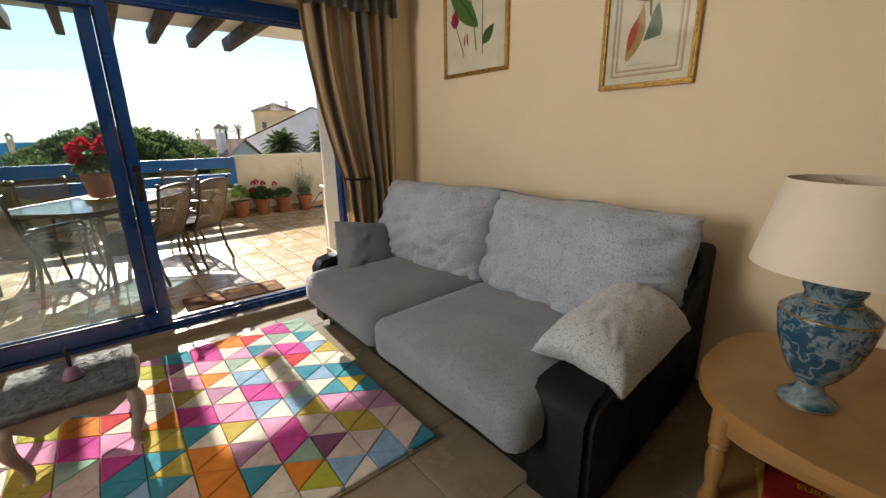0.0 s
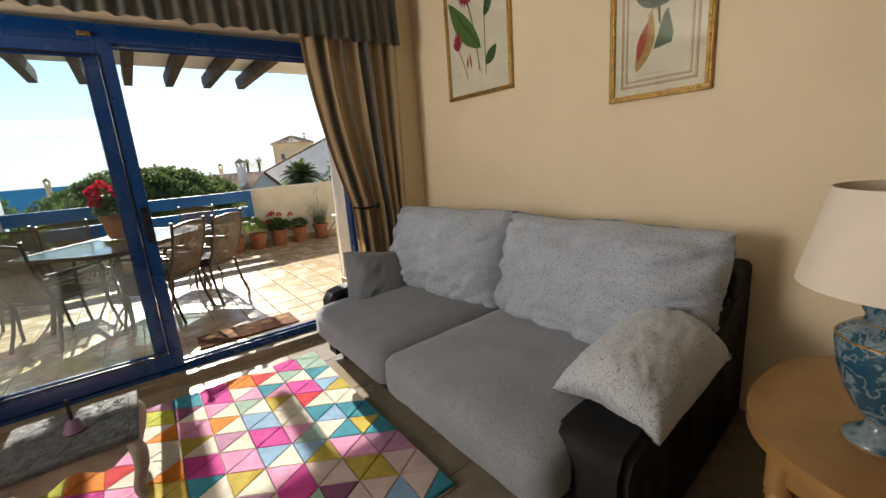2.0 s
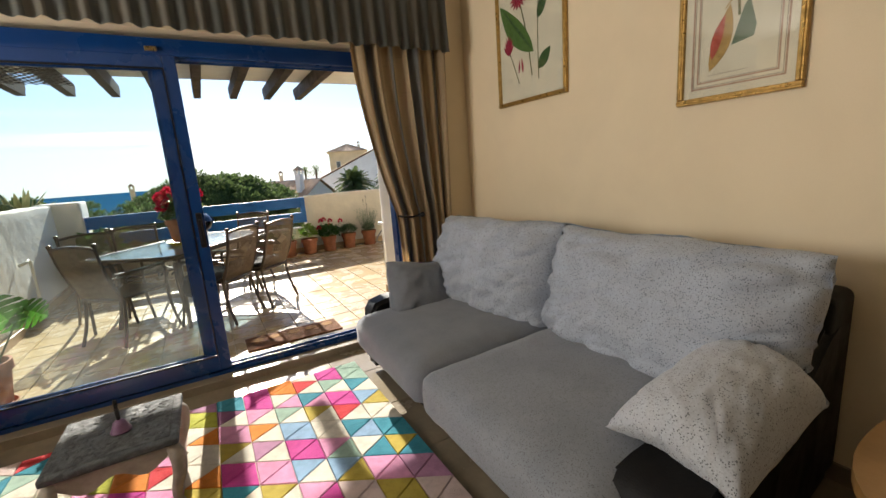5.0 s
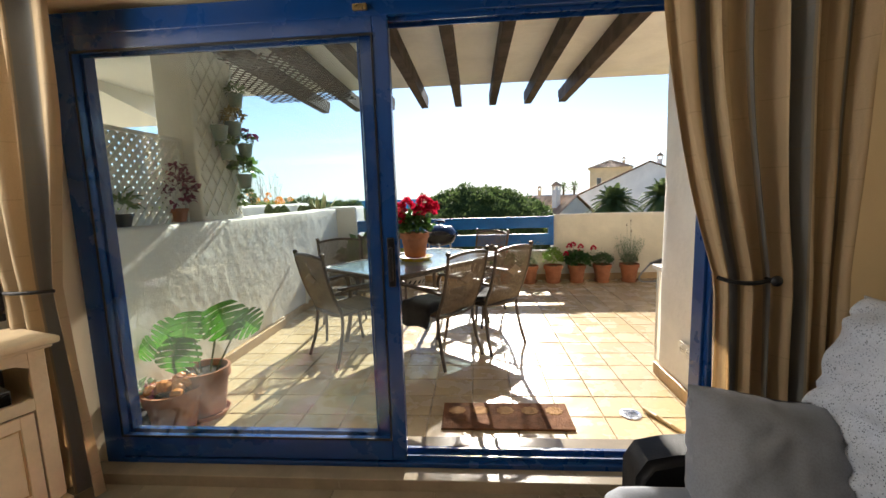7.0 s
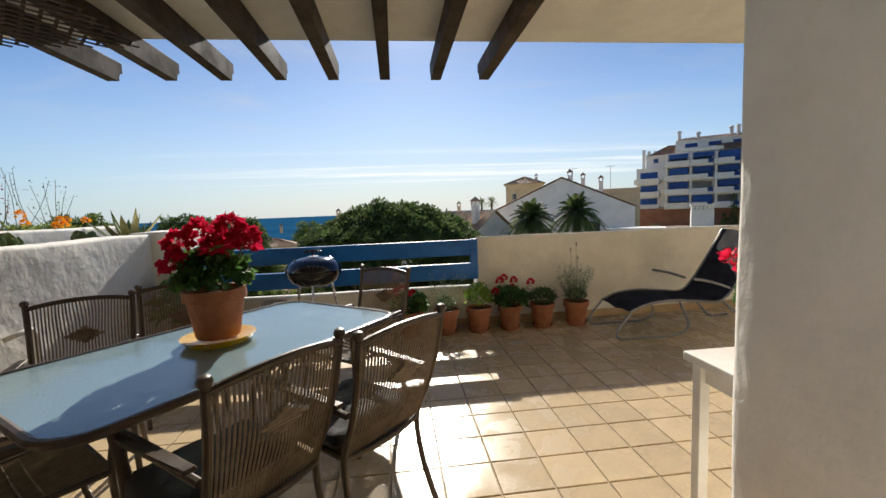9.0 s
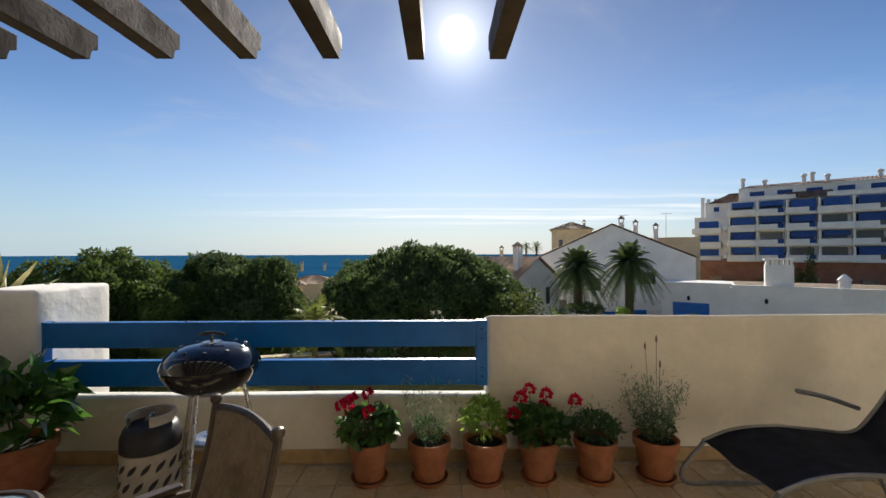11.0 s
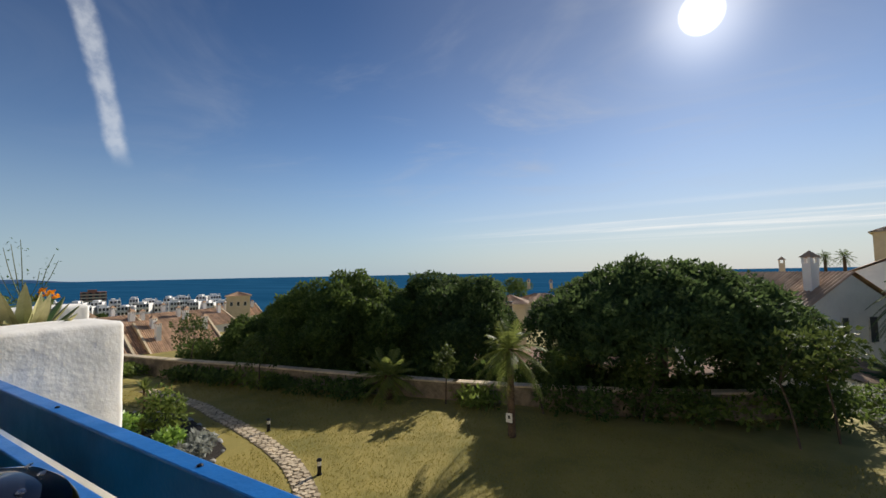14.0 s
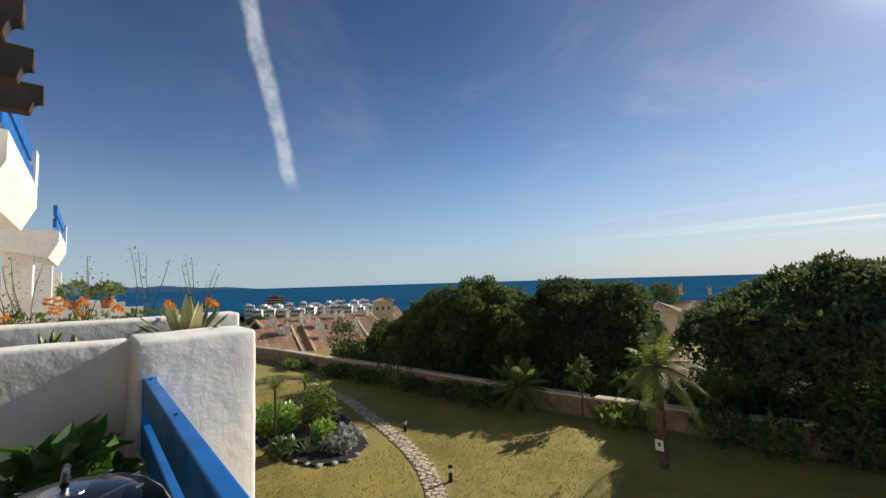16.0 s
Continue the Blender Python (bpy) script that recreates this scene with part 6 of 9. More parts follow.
for y in (-0.035, 0.035):
    part("cover", lathe([(0.026, 0), (0.024, 0.004), (0.018, 0.004), (0.017, 0.001)], 18, pose(-0.012, y, 0.043, 0, -90, 0)), M_WHITEW, sk)
    bm = bmesh.new()
    for d in (-0.009, 0.009):
        add_lathe(bm, [(0.0035, 0), (0.0035, 0.0012), (0.001, 0.0014)], 8, pose(-0.0125, y + d, 0.043, 0, -90, 0))
    part("hole", bm, M_BLACK, sk)

# white side table beyond the wall, with a geranium
wt = thing("side_table", (2.375, 4.49, 0), "white painted wooden table against the wall", "table")
part("tabletop", box(-0.36, 0.36, -0.13, 0.13, 0.715, 0.75, 0.006), M_WHITEW, wt)
for sx in (-1, 1):
    for sy in (-1, 1):
        part("leg", box(sx * 0.31 - 0.02, sx * 0.31 + 0.02, sy * 0.095 - 0.02, sy * 0.095 + 0.02, 0.0, 0.715, 0.003), M_WHITEW, wt)
part("apron", box(-0.31, 0.31, -0.10, 0.10, 0.64, 0.715, 0.003), M_WHITEW, wt)
p = thing("potted_plant", (2.25, 4.50, 0.7505), "small pot of red geraniums on the white table", "potted plant")
top = add_pot(p, 0.09, 0.15, saucer=False)
part("leaves", bush(61, 160, 0.11, 0.15, top - 0.02, 0.045, 0.045), M_GERA, p)
spots = [(-0.15, -0.01, top + 0.20), (0.04, 0.03, top + 0.2)]
part("flower_stem", stems(spots, top), M_STALK, p)
for sp in spots:
    part("flower_head", flower_heads([sp], 62, 0.05, 34), M_PETAL, p)

# column on the west wall, lattice screen and hanging pots
bm = grid_box(-1.70, -1.405, 4.41, 4.96, 1.15, 2.68, 0.16, 0.02)
rough_wall(bm, 0.008)
smooth(structure("wall_column", bm, M_RENDER, "white plastered column on the terrace wall"), 60)
def clipped(y, z, dy, dz, y0, y1, z0, z1):
    """The stretch of a slanted line that lies within a rectangle."""
    t0, t1 = -9.0, 9.0
    for p, d, lo, hi in ((y, dy, y0, y1), (z, dz, z0, z1)):
        a, b = sorted(((lo - p) / d, (hi - p) / d))
        t0, t1 = max(t0, a), min(t1, b)
    return (t0, t1) if t1 - t0 > 0.05 else None


lat = thing("lattice_screen", (-1.53, 0, 0), "white diamond lattice screen on the terrace wall", "lattice")
part("frame", box(-0.022, 0.022, 3.405, 3.43, 1.16, 1.80, 0.003), M_WHITEW, lat)
part("frame", box(-0.022, 0.022, 4.38, 4.405, 1.16, 1.80, 0.003), M_WHITEW, lat)
part("frame", box(-0.022, 0.022, 3.43, 4.38, 1.775, 1.80, 0.003), M_WHITEW, lat)
for dirn in (1, -1):
    for k in range(-16, 30):
        y = 3.43 + 0.068 * k if dirn > 0 else 3.43 + 0.068 * k + 0.6
        c = clipped(y, 1.17, 0.7071, 0.7071 * dirn if dirn > 0 else -0.7071, 3.43, 4.38, 1.17, 1.775) if dirn > 0 else clipped(y, 1.17, -0.7071, 0.7071, 3.43, 4.38, 1.17, 1.775)
        if not c:
            continue
        d = Vector((0, 0.7071 * dirn, 0.7071))
        a = Vector((0.004 * dirn, y, 1.17)) + d * c[0]
        ln = c[1] - c[0]
        bm = box(-0.004, 0.004, -0.014, 0.014, 0, ln, m=Matrix.Translation(a) @ Matrix.Rotation(math.atan2(-d.y, d.z), 4, "X"))
        part("slat", bm, M_WHITEW, lat)
net = thing("wall_trellis", (-1.392, 0, 0), "pale expanding trellis on the column", "trellis")
for dirn in (1, -1):
    for k in range(-9, 14):
        y = 4.43 + 0.13 * k + (0 if dirn > 0 else 0.5)
        c = clipped(y, 1.22, 0.6 * dirn, 0.8, 4.43, 4.95, 1.22, 2.62)
        if c:
            d = Vector((0, 0.6 * dirn, 0.8))
            a = Vector((0.006 * dirn, y, 1.22)) + d * c[0]
            part("slat", box(-0.004, 0.004, -0.008, 0.008, 0, c[1] - c[0], m=Matrix.Translation(a) @ Matrix.Rotation(math.atan2(-d.y, d.z), 4, "X")), M_WHITEW, net)
for k, (y, z, plant) in enumerate(((4.84, 2.10, "succ"), (4.78, 1.86, "gold"), (4.93, 1.70, "pink"), (4.66, 1.66, "succ"), (4.88, 1.44, "big"), (4.58, 1.80, "none"))):
    hp = thing("hanging_pot", (-1.315, y, z), "sage green pot hung on the trellis", "pot", "pots on the trellis")
    smooth(part("pot", lathe([(0.045, 0), (0.062, 0.10), (0.066, 0.115), (0.058, 0.115), (0.052, 0.09)], 20), M_SAGEP, hp))
    part("soil", lathe([(0.056, 0.098), (0.003, 0.102)], 12), M_SOIL, hp)
    part("hook", tube([(-0.03, 0, 0.10), (-0.066, 0, 0.13), (-0.076, 0, 0.10)], 0.003, 6), M_STEEL, hp)
    if plant == "succ":
        part("leaves", bush(70 + k, 90, 0.07, 0.10, 0.09, 0.05, 0.022), M_SUCC, hp)
    elif plant == "gold":
        part("leaves", bush(70 + k, 90, 0.09, 0.13, 0.09, 0.05, 0.035), leafy("golden leaves", (0.24, 0.20, 0.04), (0.36, 0.26, 0.07)), hp)
    elif plant == "pink":
        part("leaves", bush(70 + k, 60, 0.08, 0.12, 0.08, 0.05, 0.03), M_GERA, hp)
        part("flower_head", flower_heads([(0.05, 0.06, 0.17), (0.02, -0.03, 0.2)], 75, 0.045, 20), leafy("magenta petals", (0.40, 0.03, 0.25), (0.55, 0.10, 0.35)), hp)
    elif plant == "big":
        part("leaves", bush(70 + k, 60, 0.11, 0.16, 0.08, 0.09, 0.07), M_GERA, hp)
        part("trailing_leaves", bush(78, 90, 0.06, 0.30, -0.24, 0.05, 0.04), M_SUCC, hp)
p = thing("potted_plant", (-1.52, 4.30, 1.185), "small pot with a tall purple-leaved plant on the wall", "potted plant")
top = add_pot(p, 0.07, 0.10, saucer=False)
part("leaves", bush(81, 170, 0.16, 0.40, top - 0.05, 0.06, 0.035, -0.6, 0.3), M_PURP, p)
p = thing("potted_plant", (-1.52, 3.80, 1.185), "low cactus in a pot on the terrace wall", "potted plant")
top = add_pot(p, 0.07, 0.08, M_CHARP, False)
part("pads", bush(82, 26, 0.10, 0.16, top - 0.02, 0.09, 0.05, 0.0, 0.2), M_SUCC, p)
p = thing("lantern", (-1.50, 3.58, 1.18), "dark metal lantern on the terrace wall", "lantern")
part("body", lathe([(0.045, 0), (0.045, 0.01), (0.036, 0.012), (0.036, 0.10), (0.045, 0.102), (0.03, 0.13), (0.006, 0.15)], 8), M_DARK_METAL, p)
# loose trellis lying across the beams
tre = thing("beam_trellis", (0, 0, 0), "brown timber trellis hung under the beams", "trellis")
for dirn in (1, -1):
    for k in range(-14, 22):
        y = 4.75 + 0.11 * k + (0 if dirn > 0 else 0.7)
        c = clipped(y, -1.72, 0.75 * dirn, 0.66, 4.75, 6.35, -1.72, -0.70)
        if c:
            d = Vector((0.66, 0.75 * dirn, 0))
            a = Vector((-1.72, y, 2.489 - 0.006 * dirn)) + d * c[0]
            part("slat", box(0, c[1] - c[0], -0.009, 0.009, -0.003, 0.003, m=Matrix.Translation(a) @ Matrix.Rotation(math.atan2(d.y, d.x), 4, "Z")), M_BEAM, tre)
# ---- garden and distance ----
M_OAK = leafy("dark evergreen leaves", (0.030, 0.060, 0.015), (0.125, 0.175, 0.042), 0.6, 0.4)
M_PINE_T = leafy("stone pine needles", (0.030, 0.062, 0.022), (0.105, 0.15, 0.048), 0.65, 0.38)
M_PALM = leafy("palm fronds", (0.065, 0.105, 0.038), (0.15, 0.19, 0.07), 0.6, 0.35)
M_PALM_Y = leafy("yellow green fronds", (0.11, 0.15, 0.03), (0.24, 0.27, 0.07), 0.5, 0.42)
M_SHRUB = leafy("garden shrub leaves", (0.08, 0.125, 0.025), (0.20, 0.25, 0.055), 0.5, 0.4)
M_SILVER_L = leafy("silver foliage", (0.30, 0.32, 0.27), (0.42, 0.43, 0.38), 0.7, 0.2)
M_BARK = surface("bark", (0.11, 0.075, 0.05), 0.9, vary=0.25, scale=5, fine=30, bump=0.4, height=0.04)
M_PALMTRUNK = surface("fibrous palm trunk", (0.16, 0.10, 0.055), 0.95, vary=0.3, scale=9, fine=26, bump=0.5, height=0.05)
M_WALLS = surface("white facade", (0.86, 0.83, 0.78), 0.85, vary=0.06, scale=0.5, fine=6, bump=0.06)
M_CREAM = surface("cream facade", (0.70, 0.56, 0.36), 0.85, vary=0.07, scale=0.5, fine=6, bump=0.06)
M_ROOF = surface("clay roof tiles", (0.55, 0.34, 0.20), 0.85, vary=0.2, scale=0.7, fine=7, bump=0.2, per_island=0.25, height=0.03)
M_ROOF_D = surface("weathered dark roof tiles", (0.22, 0.12, 0.075), 0.9, vary=0.2, scale=0.7, fine=7, bump=0.2, per_island=0.25, height=0.03)
M_BRICK = surface("brick red facade", (0.34, 0.15, 0.09), 0.85, vary=0.12, scale=0.7, fine=8)
M_WINDOW = surface("dark window glass", (0.03, 0.035, 0.04), 0.15, vary=0.1, scale=2)
M_AWN = surface("blue awning cloth", (0.016, 0.085, 0.33), 0.7, vary=0.12, scale=1.5, fine=20)
M_STONEW = surface("dry stone wall", (0.30, 0.23, 0.15), 0.9, vary=0.25, scale=3, fine=16, bump=0.3, height=0.04)
M_FLAG = surface("flagstone", (0.62, 0.50, 0.34), 0.85, vary=0.15, scale=3, fine=30, bump=0.15, per_object=0.18)
M_ROCK = surface("garden rock", (0.40, 0.38, 0.34), 0.9, vary=0.25, scale=5, fine=30, bump=0.3)
GZ = -2.9


def leaf_cloud(blobs, n, size, seed, inner=0.55, slim=0.3):
    """A crown of small leaf sprays over rounded puffs (x, y, z, rx, rz); each spray lies roughly along its puff's skin."""
    rg = np.random.RandomState(seed)
    w = np.array([b[3] ** 2 for b in blobs])
    pick = rg.choice(len(blobs), n, p=w / w.sum())
    B = np.array(blobs)[pick]
    d = rg.normal(size=(n, 3))
    d[:, 2] = np.where(rg.rand(n) < 0.3, np.abs(d[:, 2]), d[:, 2])
    d /= np.linalg.norm(d, axis=1)[:, None]
    lump = np.sin(d[:, 0] * 7 + pick * 2.1) * np.sin(d[:, 1] * 6 + pick) * np.sin(d[:, 2] * 8 + pick * 0.7)
    k = (inner + (1 - inner) * rg.rand(n) ** 0.45) * (1 + 0.16 * lump)
    p = B[:, :3] + d * np.stack([B[:, 3], B[:, 3], B[:, 4]], 1) * k[:, None]
    nn = d + rg.normal(size=(n, 3)) * 0.5
    nn /= np.linalg.norm(nn, axis=1)[:, None]
    a = np.cross(nn, rg.normal(size=(n, 3)))
    a /= np.linalg.norm(a, axis=1)[:, None]
    s = np.cross(nn, a)
    a = a + d * 0.45
    L = size * rg.uniform(0.55, 1.4, n)[:, None]
    v = np.stack([p, p + a * L * 0.5 + s * L * slim, p + a * L * 1.1, p + a * L * 0.5 - s * L * slim], 1).reshape(-1, 3)
    i = np.arange(n)[:, None] * 4
    f = np.concatenate([i + np.array([[0, 1, 2]]), i + np.array([[0, 2, 3]])], 1).reshape(-1, 3)
    me = bpy.data.meshes.new("crown")
    me.from_pydata(v.tolist(), [], f.tolist())
    return me


def crown_part(parent, blobs, n, size, seed, mat, inner=0.55, name="crown"):
    me = leaf_cloud(blobs, n, size, seed, inner)
    me.materials.append(mat)
    ob = new(name, me)
    ob.parent = parent
    return ob


def broad_tree(x, y, z0, h, r, seed, mat, label, n=9000, leaf=0.2, flat=0.5, trunk=0.2, clear=0.35, masses=16, dome=False):
    """Trunk, forked limbs and a lumpy crown of many leaf masses."""
    rr = random.Random(seed)
    t = thing("tree", pose(x, y, z0, 0, 0, rr.uniform(0, 360)), label, "tree")
    hub = Vector((rr.uniform(-0.3, 0.3), rr.uniform(-0.3, 0.3), h * clear))
    part("trunk", tube(curve_pts([(0, 0, -0.1), (hub.x * 0.4, hub.y * 0.4, hub.z * 0.5), hub], 5), trunk, 10, trunk * 0.7), M_BARK, t)
    blobs = []
    low, mid = h * clear * 0.8, h * (clear * 0.8 + 1) / 2
    for k in range(masses):
        a = 2.4 * k + rr.uniform(-0.3, 0.3)
        rise = (h - low) / 2
        if dome:
            q = math.sqrt((k + 0.5) / masses)
            b = r * rr.uniform(0.15, 0.27)
            z = h - b * 0.8 - (h - low) * 0.66 * q ** 1.9 - rr.uniform(0.0, 0.12) * (h - low)
            q *= 1 - b / r * 0.8
        else:
            u = 1 - 1.9 * (k + 0.5) / masses
            q = math.sqrt(1 - u * u) * rr.uniform(0.50, 0.86)
            b = r * rr.uniform(0.24, 0.42)
            z = mid + u * rise * 0.74 + rr.uniform(-0.16, 0.16) * rise
        blobs.append((r * q * math.cos(a), r * q * math.sin(a), z, b, b * 0.85))
    top = max(b[2] + b[4] for b in blobs)
    blobs = [(b[0], b[1], b[2] + (h - top), b[3], b[4]) for b in blobs]
    blobs.append((0, 0, mid, r * 0.6, (h - low) * 0.36))
    hubs = blobs[:]
    if n > 5000:
        for bx, by, bz, b, _ in hubs[:-1]:
            for _ in range(11):
                q = rand_dir(rr, -0.55, 1.0)
                c = b * rr.uniform(0.24, 0.46)
                blobs.append((bx + q.x * b, by + q.y * b, bz + q.z * b * 0.85, c, c * 0.8))
    bm = bmesh.new()
    for b in hubs[::2]:
        add_tube(bm, curve_pts([hub, hub.lerp(Vector(b[:3]), 0.5) + Vector((0, 0, 0.2)), b[:3]], 4), trunk * 0.45, 6, True, trunk * 0.12)
    part("limb", bm, M_BARK, t)
    crown_part(t, blobs, n, leaf, seed, mat, 0.82 if n > 5000 else 0.45)
    return t


M_YOUNG = leafy("young tree leaves", (0.05, 0.08, 0.02), (0.11, 0.14, 0.035), 0.55, 0.3)
# evergreens beyond the garden wall
def grown(x, y, topz, r, seed, mat, label, n, leaf, flat, trunk, clear, masses, dome=False):
    z = land(x, y) - 0.1
    broad_tree(x, y, z, topz - z, r, seed, mat, label, n, leaf, flat, trunk, clear, masses, dome)


grown(0.85, 24.3, 1.62, 4.75, 1, M_PINE_T, "broad dark stone pine beyond the garden wall", 200000, 0.13, 0.9, 0.26, 0.70, 60, True)
grown(-12.2, 21.6, 1.5, 3.2, 2, M_OAK, "dense dark evergreen oak beyond the wall", 105000, 0.12, 1.0, 0.2, 0.34, 20)
grown(-8.0, 24.2, 1.5, 3.0, 3, M_PINE_T, "tall dark pine beyond the wall", 100000, 0.12, 1.0, 0.2, 0.36, 18)
grown(-16.8, 20.6, -0.15, 2.3, 4, M_OAK, "low rounded evergreen beyond the wall", 46000, 0.11, 1.0, 0.15, 0.25, 13)
grown(-9.6, 21.6, 0.2, 2.2, 7, M_OAK, "dark evergreen filling the gap between oaks", 40000, 0.11, 1.0, 0.15, 0.25, 12)
grown(-3.4, 29.0, -0.4, 1.6, 5, M_OAK, "small evergreen between the pines", 14000, 0.13, 1.0, 0.15, 0.2, 12)
grown(3.3, 25.2, 0.75, 1.6, 6, M_PINE_T, "dark pine at the end of the garden", 46000, 0.13, 0.9, 0.2, 0.45, 18, True)
for k, (x, y, h, r) in enumerate(((-18.3, 17.6, 2.7, 1.1), (-5.25, 19.0, 1.9, 0.45), (-2.1, 19.6, 1.9, 0.5), (0.54, 20.4, 2.0, 0.6), (4.9, 20.9, 2.9, 0.75), (4.0, 20.0, 2.8, 0.65), (-12.6, 17.2, 2.1, 0.9))):
    broad_tree(x, y, GZ, h, r, 20 + k, M_YOUNG, "young staked tree on the lawn edge", 380 if r < 0.7 else 800, 0.12, 0.5, 0.03, 0.55, 9)

# shrubs along the wall
HEDGE = [(-21, 16.0), (-17.5, 16.7), (-15.5, 17.2), (-13.6, 17.5), (-11.5, 17.9), (-9.4, 18.2), (-4.2, 19.3), (-1.0, 20.0), (1.0, 20.8), (2.6, 21.4), (4.4, 22.2), (5.6, 23.2)]
rr = random.Random(3)
for k, (x, y) in enumerate(HEDGE):
    sh = thing("shrub", (x, y, GZ), "low dark shrub along the garden wall", "shrub", "shrubs along the wall")
    hgt = rr.uniform(0.35, 0.6) if x < -4 else rr.uniform(0.6, 1.2)
    crown_part(sh, [(rr.uniform(-0.9, 0.9), rr.uniform(-0.25, 0.25), hgt * 0.45, rr.uniform(0.45, 0.75), hgt * 0.5) for _ in range(5)], 900, 0.14, 40 + k, M_OAK if k % 3 else M_SHRUB, 0.4)
for k in range(16):
    x = -19.5 + 1.5 * k
    y = 21.6 + 0.24 * x + 1.3 + rr.uniform(-0.3, 0.5)
    z = land(x, y) - 0.1
    sh = thing("shrub", (x, y, z), "dark undergrowth beneath the trees", "shrub", "undergrowth beyond the wall")
    top = -2.15 + rr.uniform(-0.25, 0.3) - z
    crown_part(sh, [(rr.uniform(-0.7, 0.7), rr.uniform(-0.3, 0.3), top * (0.35 + 0.12 * q), rr.uniform(0.6, 0.95), top * 0.42) for q in range(5)], 1700, 0.17, 340 + k, M_OAK, 0.4)
M_SILVER_H = leafy("pale-flowering hedge leaves", (0.08, 0.11, 0.045), (0.50, 0.50, 0.40), 0.6, 0.25)
for k, (x, y, r, hgt) in enumerate(((7.2, 26.6, 1.5, 1.1), (6.9, 25.3, 1.6, 0.9))):
    base = land(x, y) - 0.1
    hgt = -2.75 - k * 0.35 - base
    sh = thing("hedge", (x, y, base), "clipped pale-flowering hedge beside the ramp", "hedge")
    crown_part(sh, [(r * 0.45 * q, 0.1 * (q % 2), hgt * w, r * 0.5, hgt * 0.14) for q in (-1.4, -0.5, 0.4, 1.3) for w in (0.15, 0.4, 0.65, 0.88)], 6500, 0.10, 60 + k, M_SILVER_H, 0.6)

# stone garden wall, in stretches with a cap
line = [(-30, 14.6), (-23.1, 16.3), (-17.75, 17.2), (-13.65, 18.1), (-9.0, 18.85), (-5.2, 19.6), (-1.4, 20.6), (2.0, 21.9), (5.2, 23.6)]
gw = thing("garden_wall", (0, 0, 0), "low brown stone wall round the lawn", "wall", kind="structure")
rr = random.Random(8)
for (xa, ya), (xb, yb) in zip(line, line[1:]):
    a, b = Vector((xa, ya, GZ)), Vector((xb, yb, GZ))
    ln = (b - a).length
    mm = Matrix.Translation(a) @ Matrix.Rotation(math.atan2(yb - ya, xb - xa), 4, "Z")
    bm = grid_box(0, ln, -0.15, 0.15, -0.5, 0.58, 0.35, 0.03)
    rough_wall(bm, 0.05, 1.8)
    bmesh.ops.transform(bm, matrix=mm, verts=bm.verts)
    part("wall_stretch", bm, M_STONEW, gw)
    part("cap", box(-0.1, ln + 0.1, -0.19, 0.19, 0.575, 0.64, 0.015, m=mm), M_FLAG, gw)

# stone path over the lawn
path = curve_pts([(-16.5, 15.0, 0), (-13.0, 15.0, 0), (-10.9, 14.65, 0), (-8.6, 14.25, 0), (-6.4, 13.65, 0), (-4.75, 12.8, 0), (-2.7, 11.2, 0), (-0.8, 9.6, 0)], 10)
gp = thing("garden_path", (0, 0, GZ), "winding path of irregular flagstones over the lawn", "path", kind="structure")
rr = random.Random(15)
shapes = []
for k in range(14):
    bm = bmesh.new()
    nn = rr.choice((5, 6, 6, 7))
    add_prism(bm, [(rr.uniform(0.052, 0.085) * math.cos(2 * math.pi * q / nn + rr.uniform(-0.2, 0.2)), rr.uniform(0.052, 0.085) * math.sin(2 * math.pi * q / nn + rr.uniform(-0.2, 0.2))) for q in range(nn)], -0.03, 0.028)
    me = bpy.data.meshes.new("stone")
    bm.to_mesh(me)
    bm.free()
    me.materials.append(M_FLAG)
    shapes.append(me)
bm = bmesh.new()
edge = [[], []]
for i, p in enumerate(path):
    d = (path[min(i + 1, len(path) - 1)] - path[max(i - 1, 0)]).normalized()
    s = Vector((-d.y, d.x, 0))
    for q, sd in enumerate((-1, 1)):
        w = 0.235 + 0.03 * noise.noise(Vector((i * 0.7, sd * 5, 0)))
        edge[q].append((bm.verts.new(p + s * sd * w + Vector((0, 0, 0.012))), bm.verts.new(p + s * sd * w + Vector((0, 0, -0.1)))))
for i in range(len(path) - 1):
    a, b, c, e = edge[0][i], edge[0][i + 1], edge[1][i + 1], edge[1][i]
    bm.faces.new((a[0], b[0], c[0], e[0]))
    bm.faces.new((a[1], b[1], b[0], a[0]))
    bm.faces.new((e[0], c[0], c[1], e[1]))
bmesh.ops.recalc_face_normals(bm, faces=bm.faces)
part("sand_bed", bm, surface("path sand", (0.26, 0.20, 0.12), 0.95, vary=0.25, scale=6, fine=60, bump=0.2), gp)
total, count = 0.0, 0
for a, b in zip(path, path[1:]):
    total += (b - a).length
    while total > 0.125:
        total -= 0.125
        count += 1
        d = (b - a).normalized()
        s = Vector((-d.y, d.x, 0))
        for o in (-0.165, -0.02, 0.125):
            ob = new("stone", rr.choice(shapes))
            ob.parent = gp
            p = b - d * total + s * (o + 0.05 * (count % 2) + rr.uniform(-0.02, 0.02)) + d * rr.uniform(-0.03, 0.03)
            ob.location = (p.x, p.y, rr.uniform(-0.004, 0.006))
            ob.rotation_euler = (rr.uniform(-0.03, 0.03), rr.uniform(-0.03, 0.03), rr.uniform(0, 6.28))

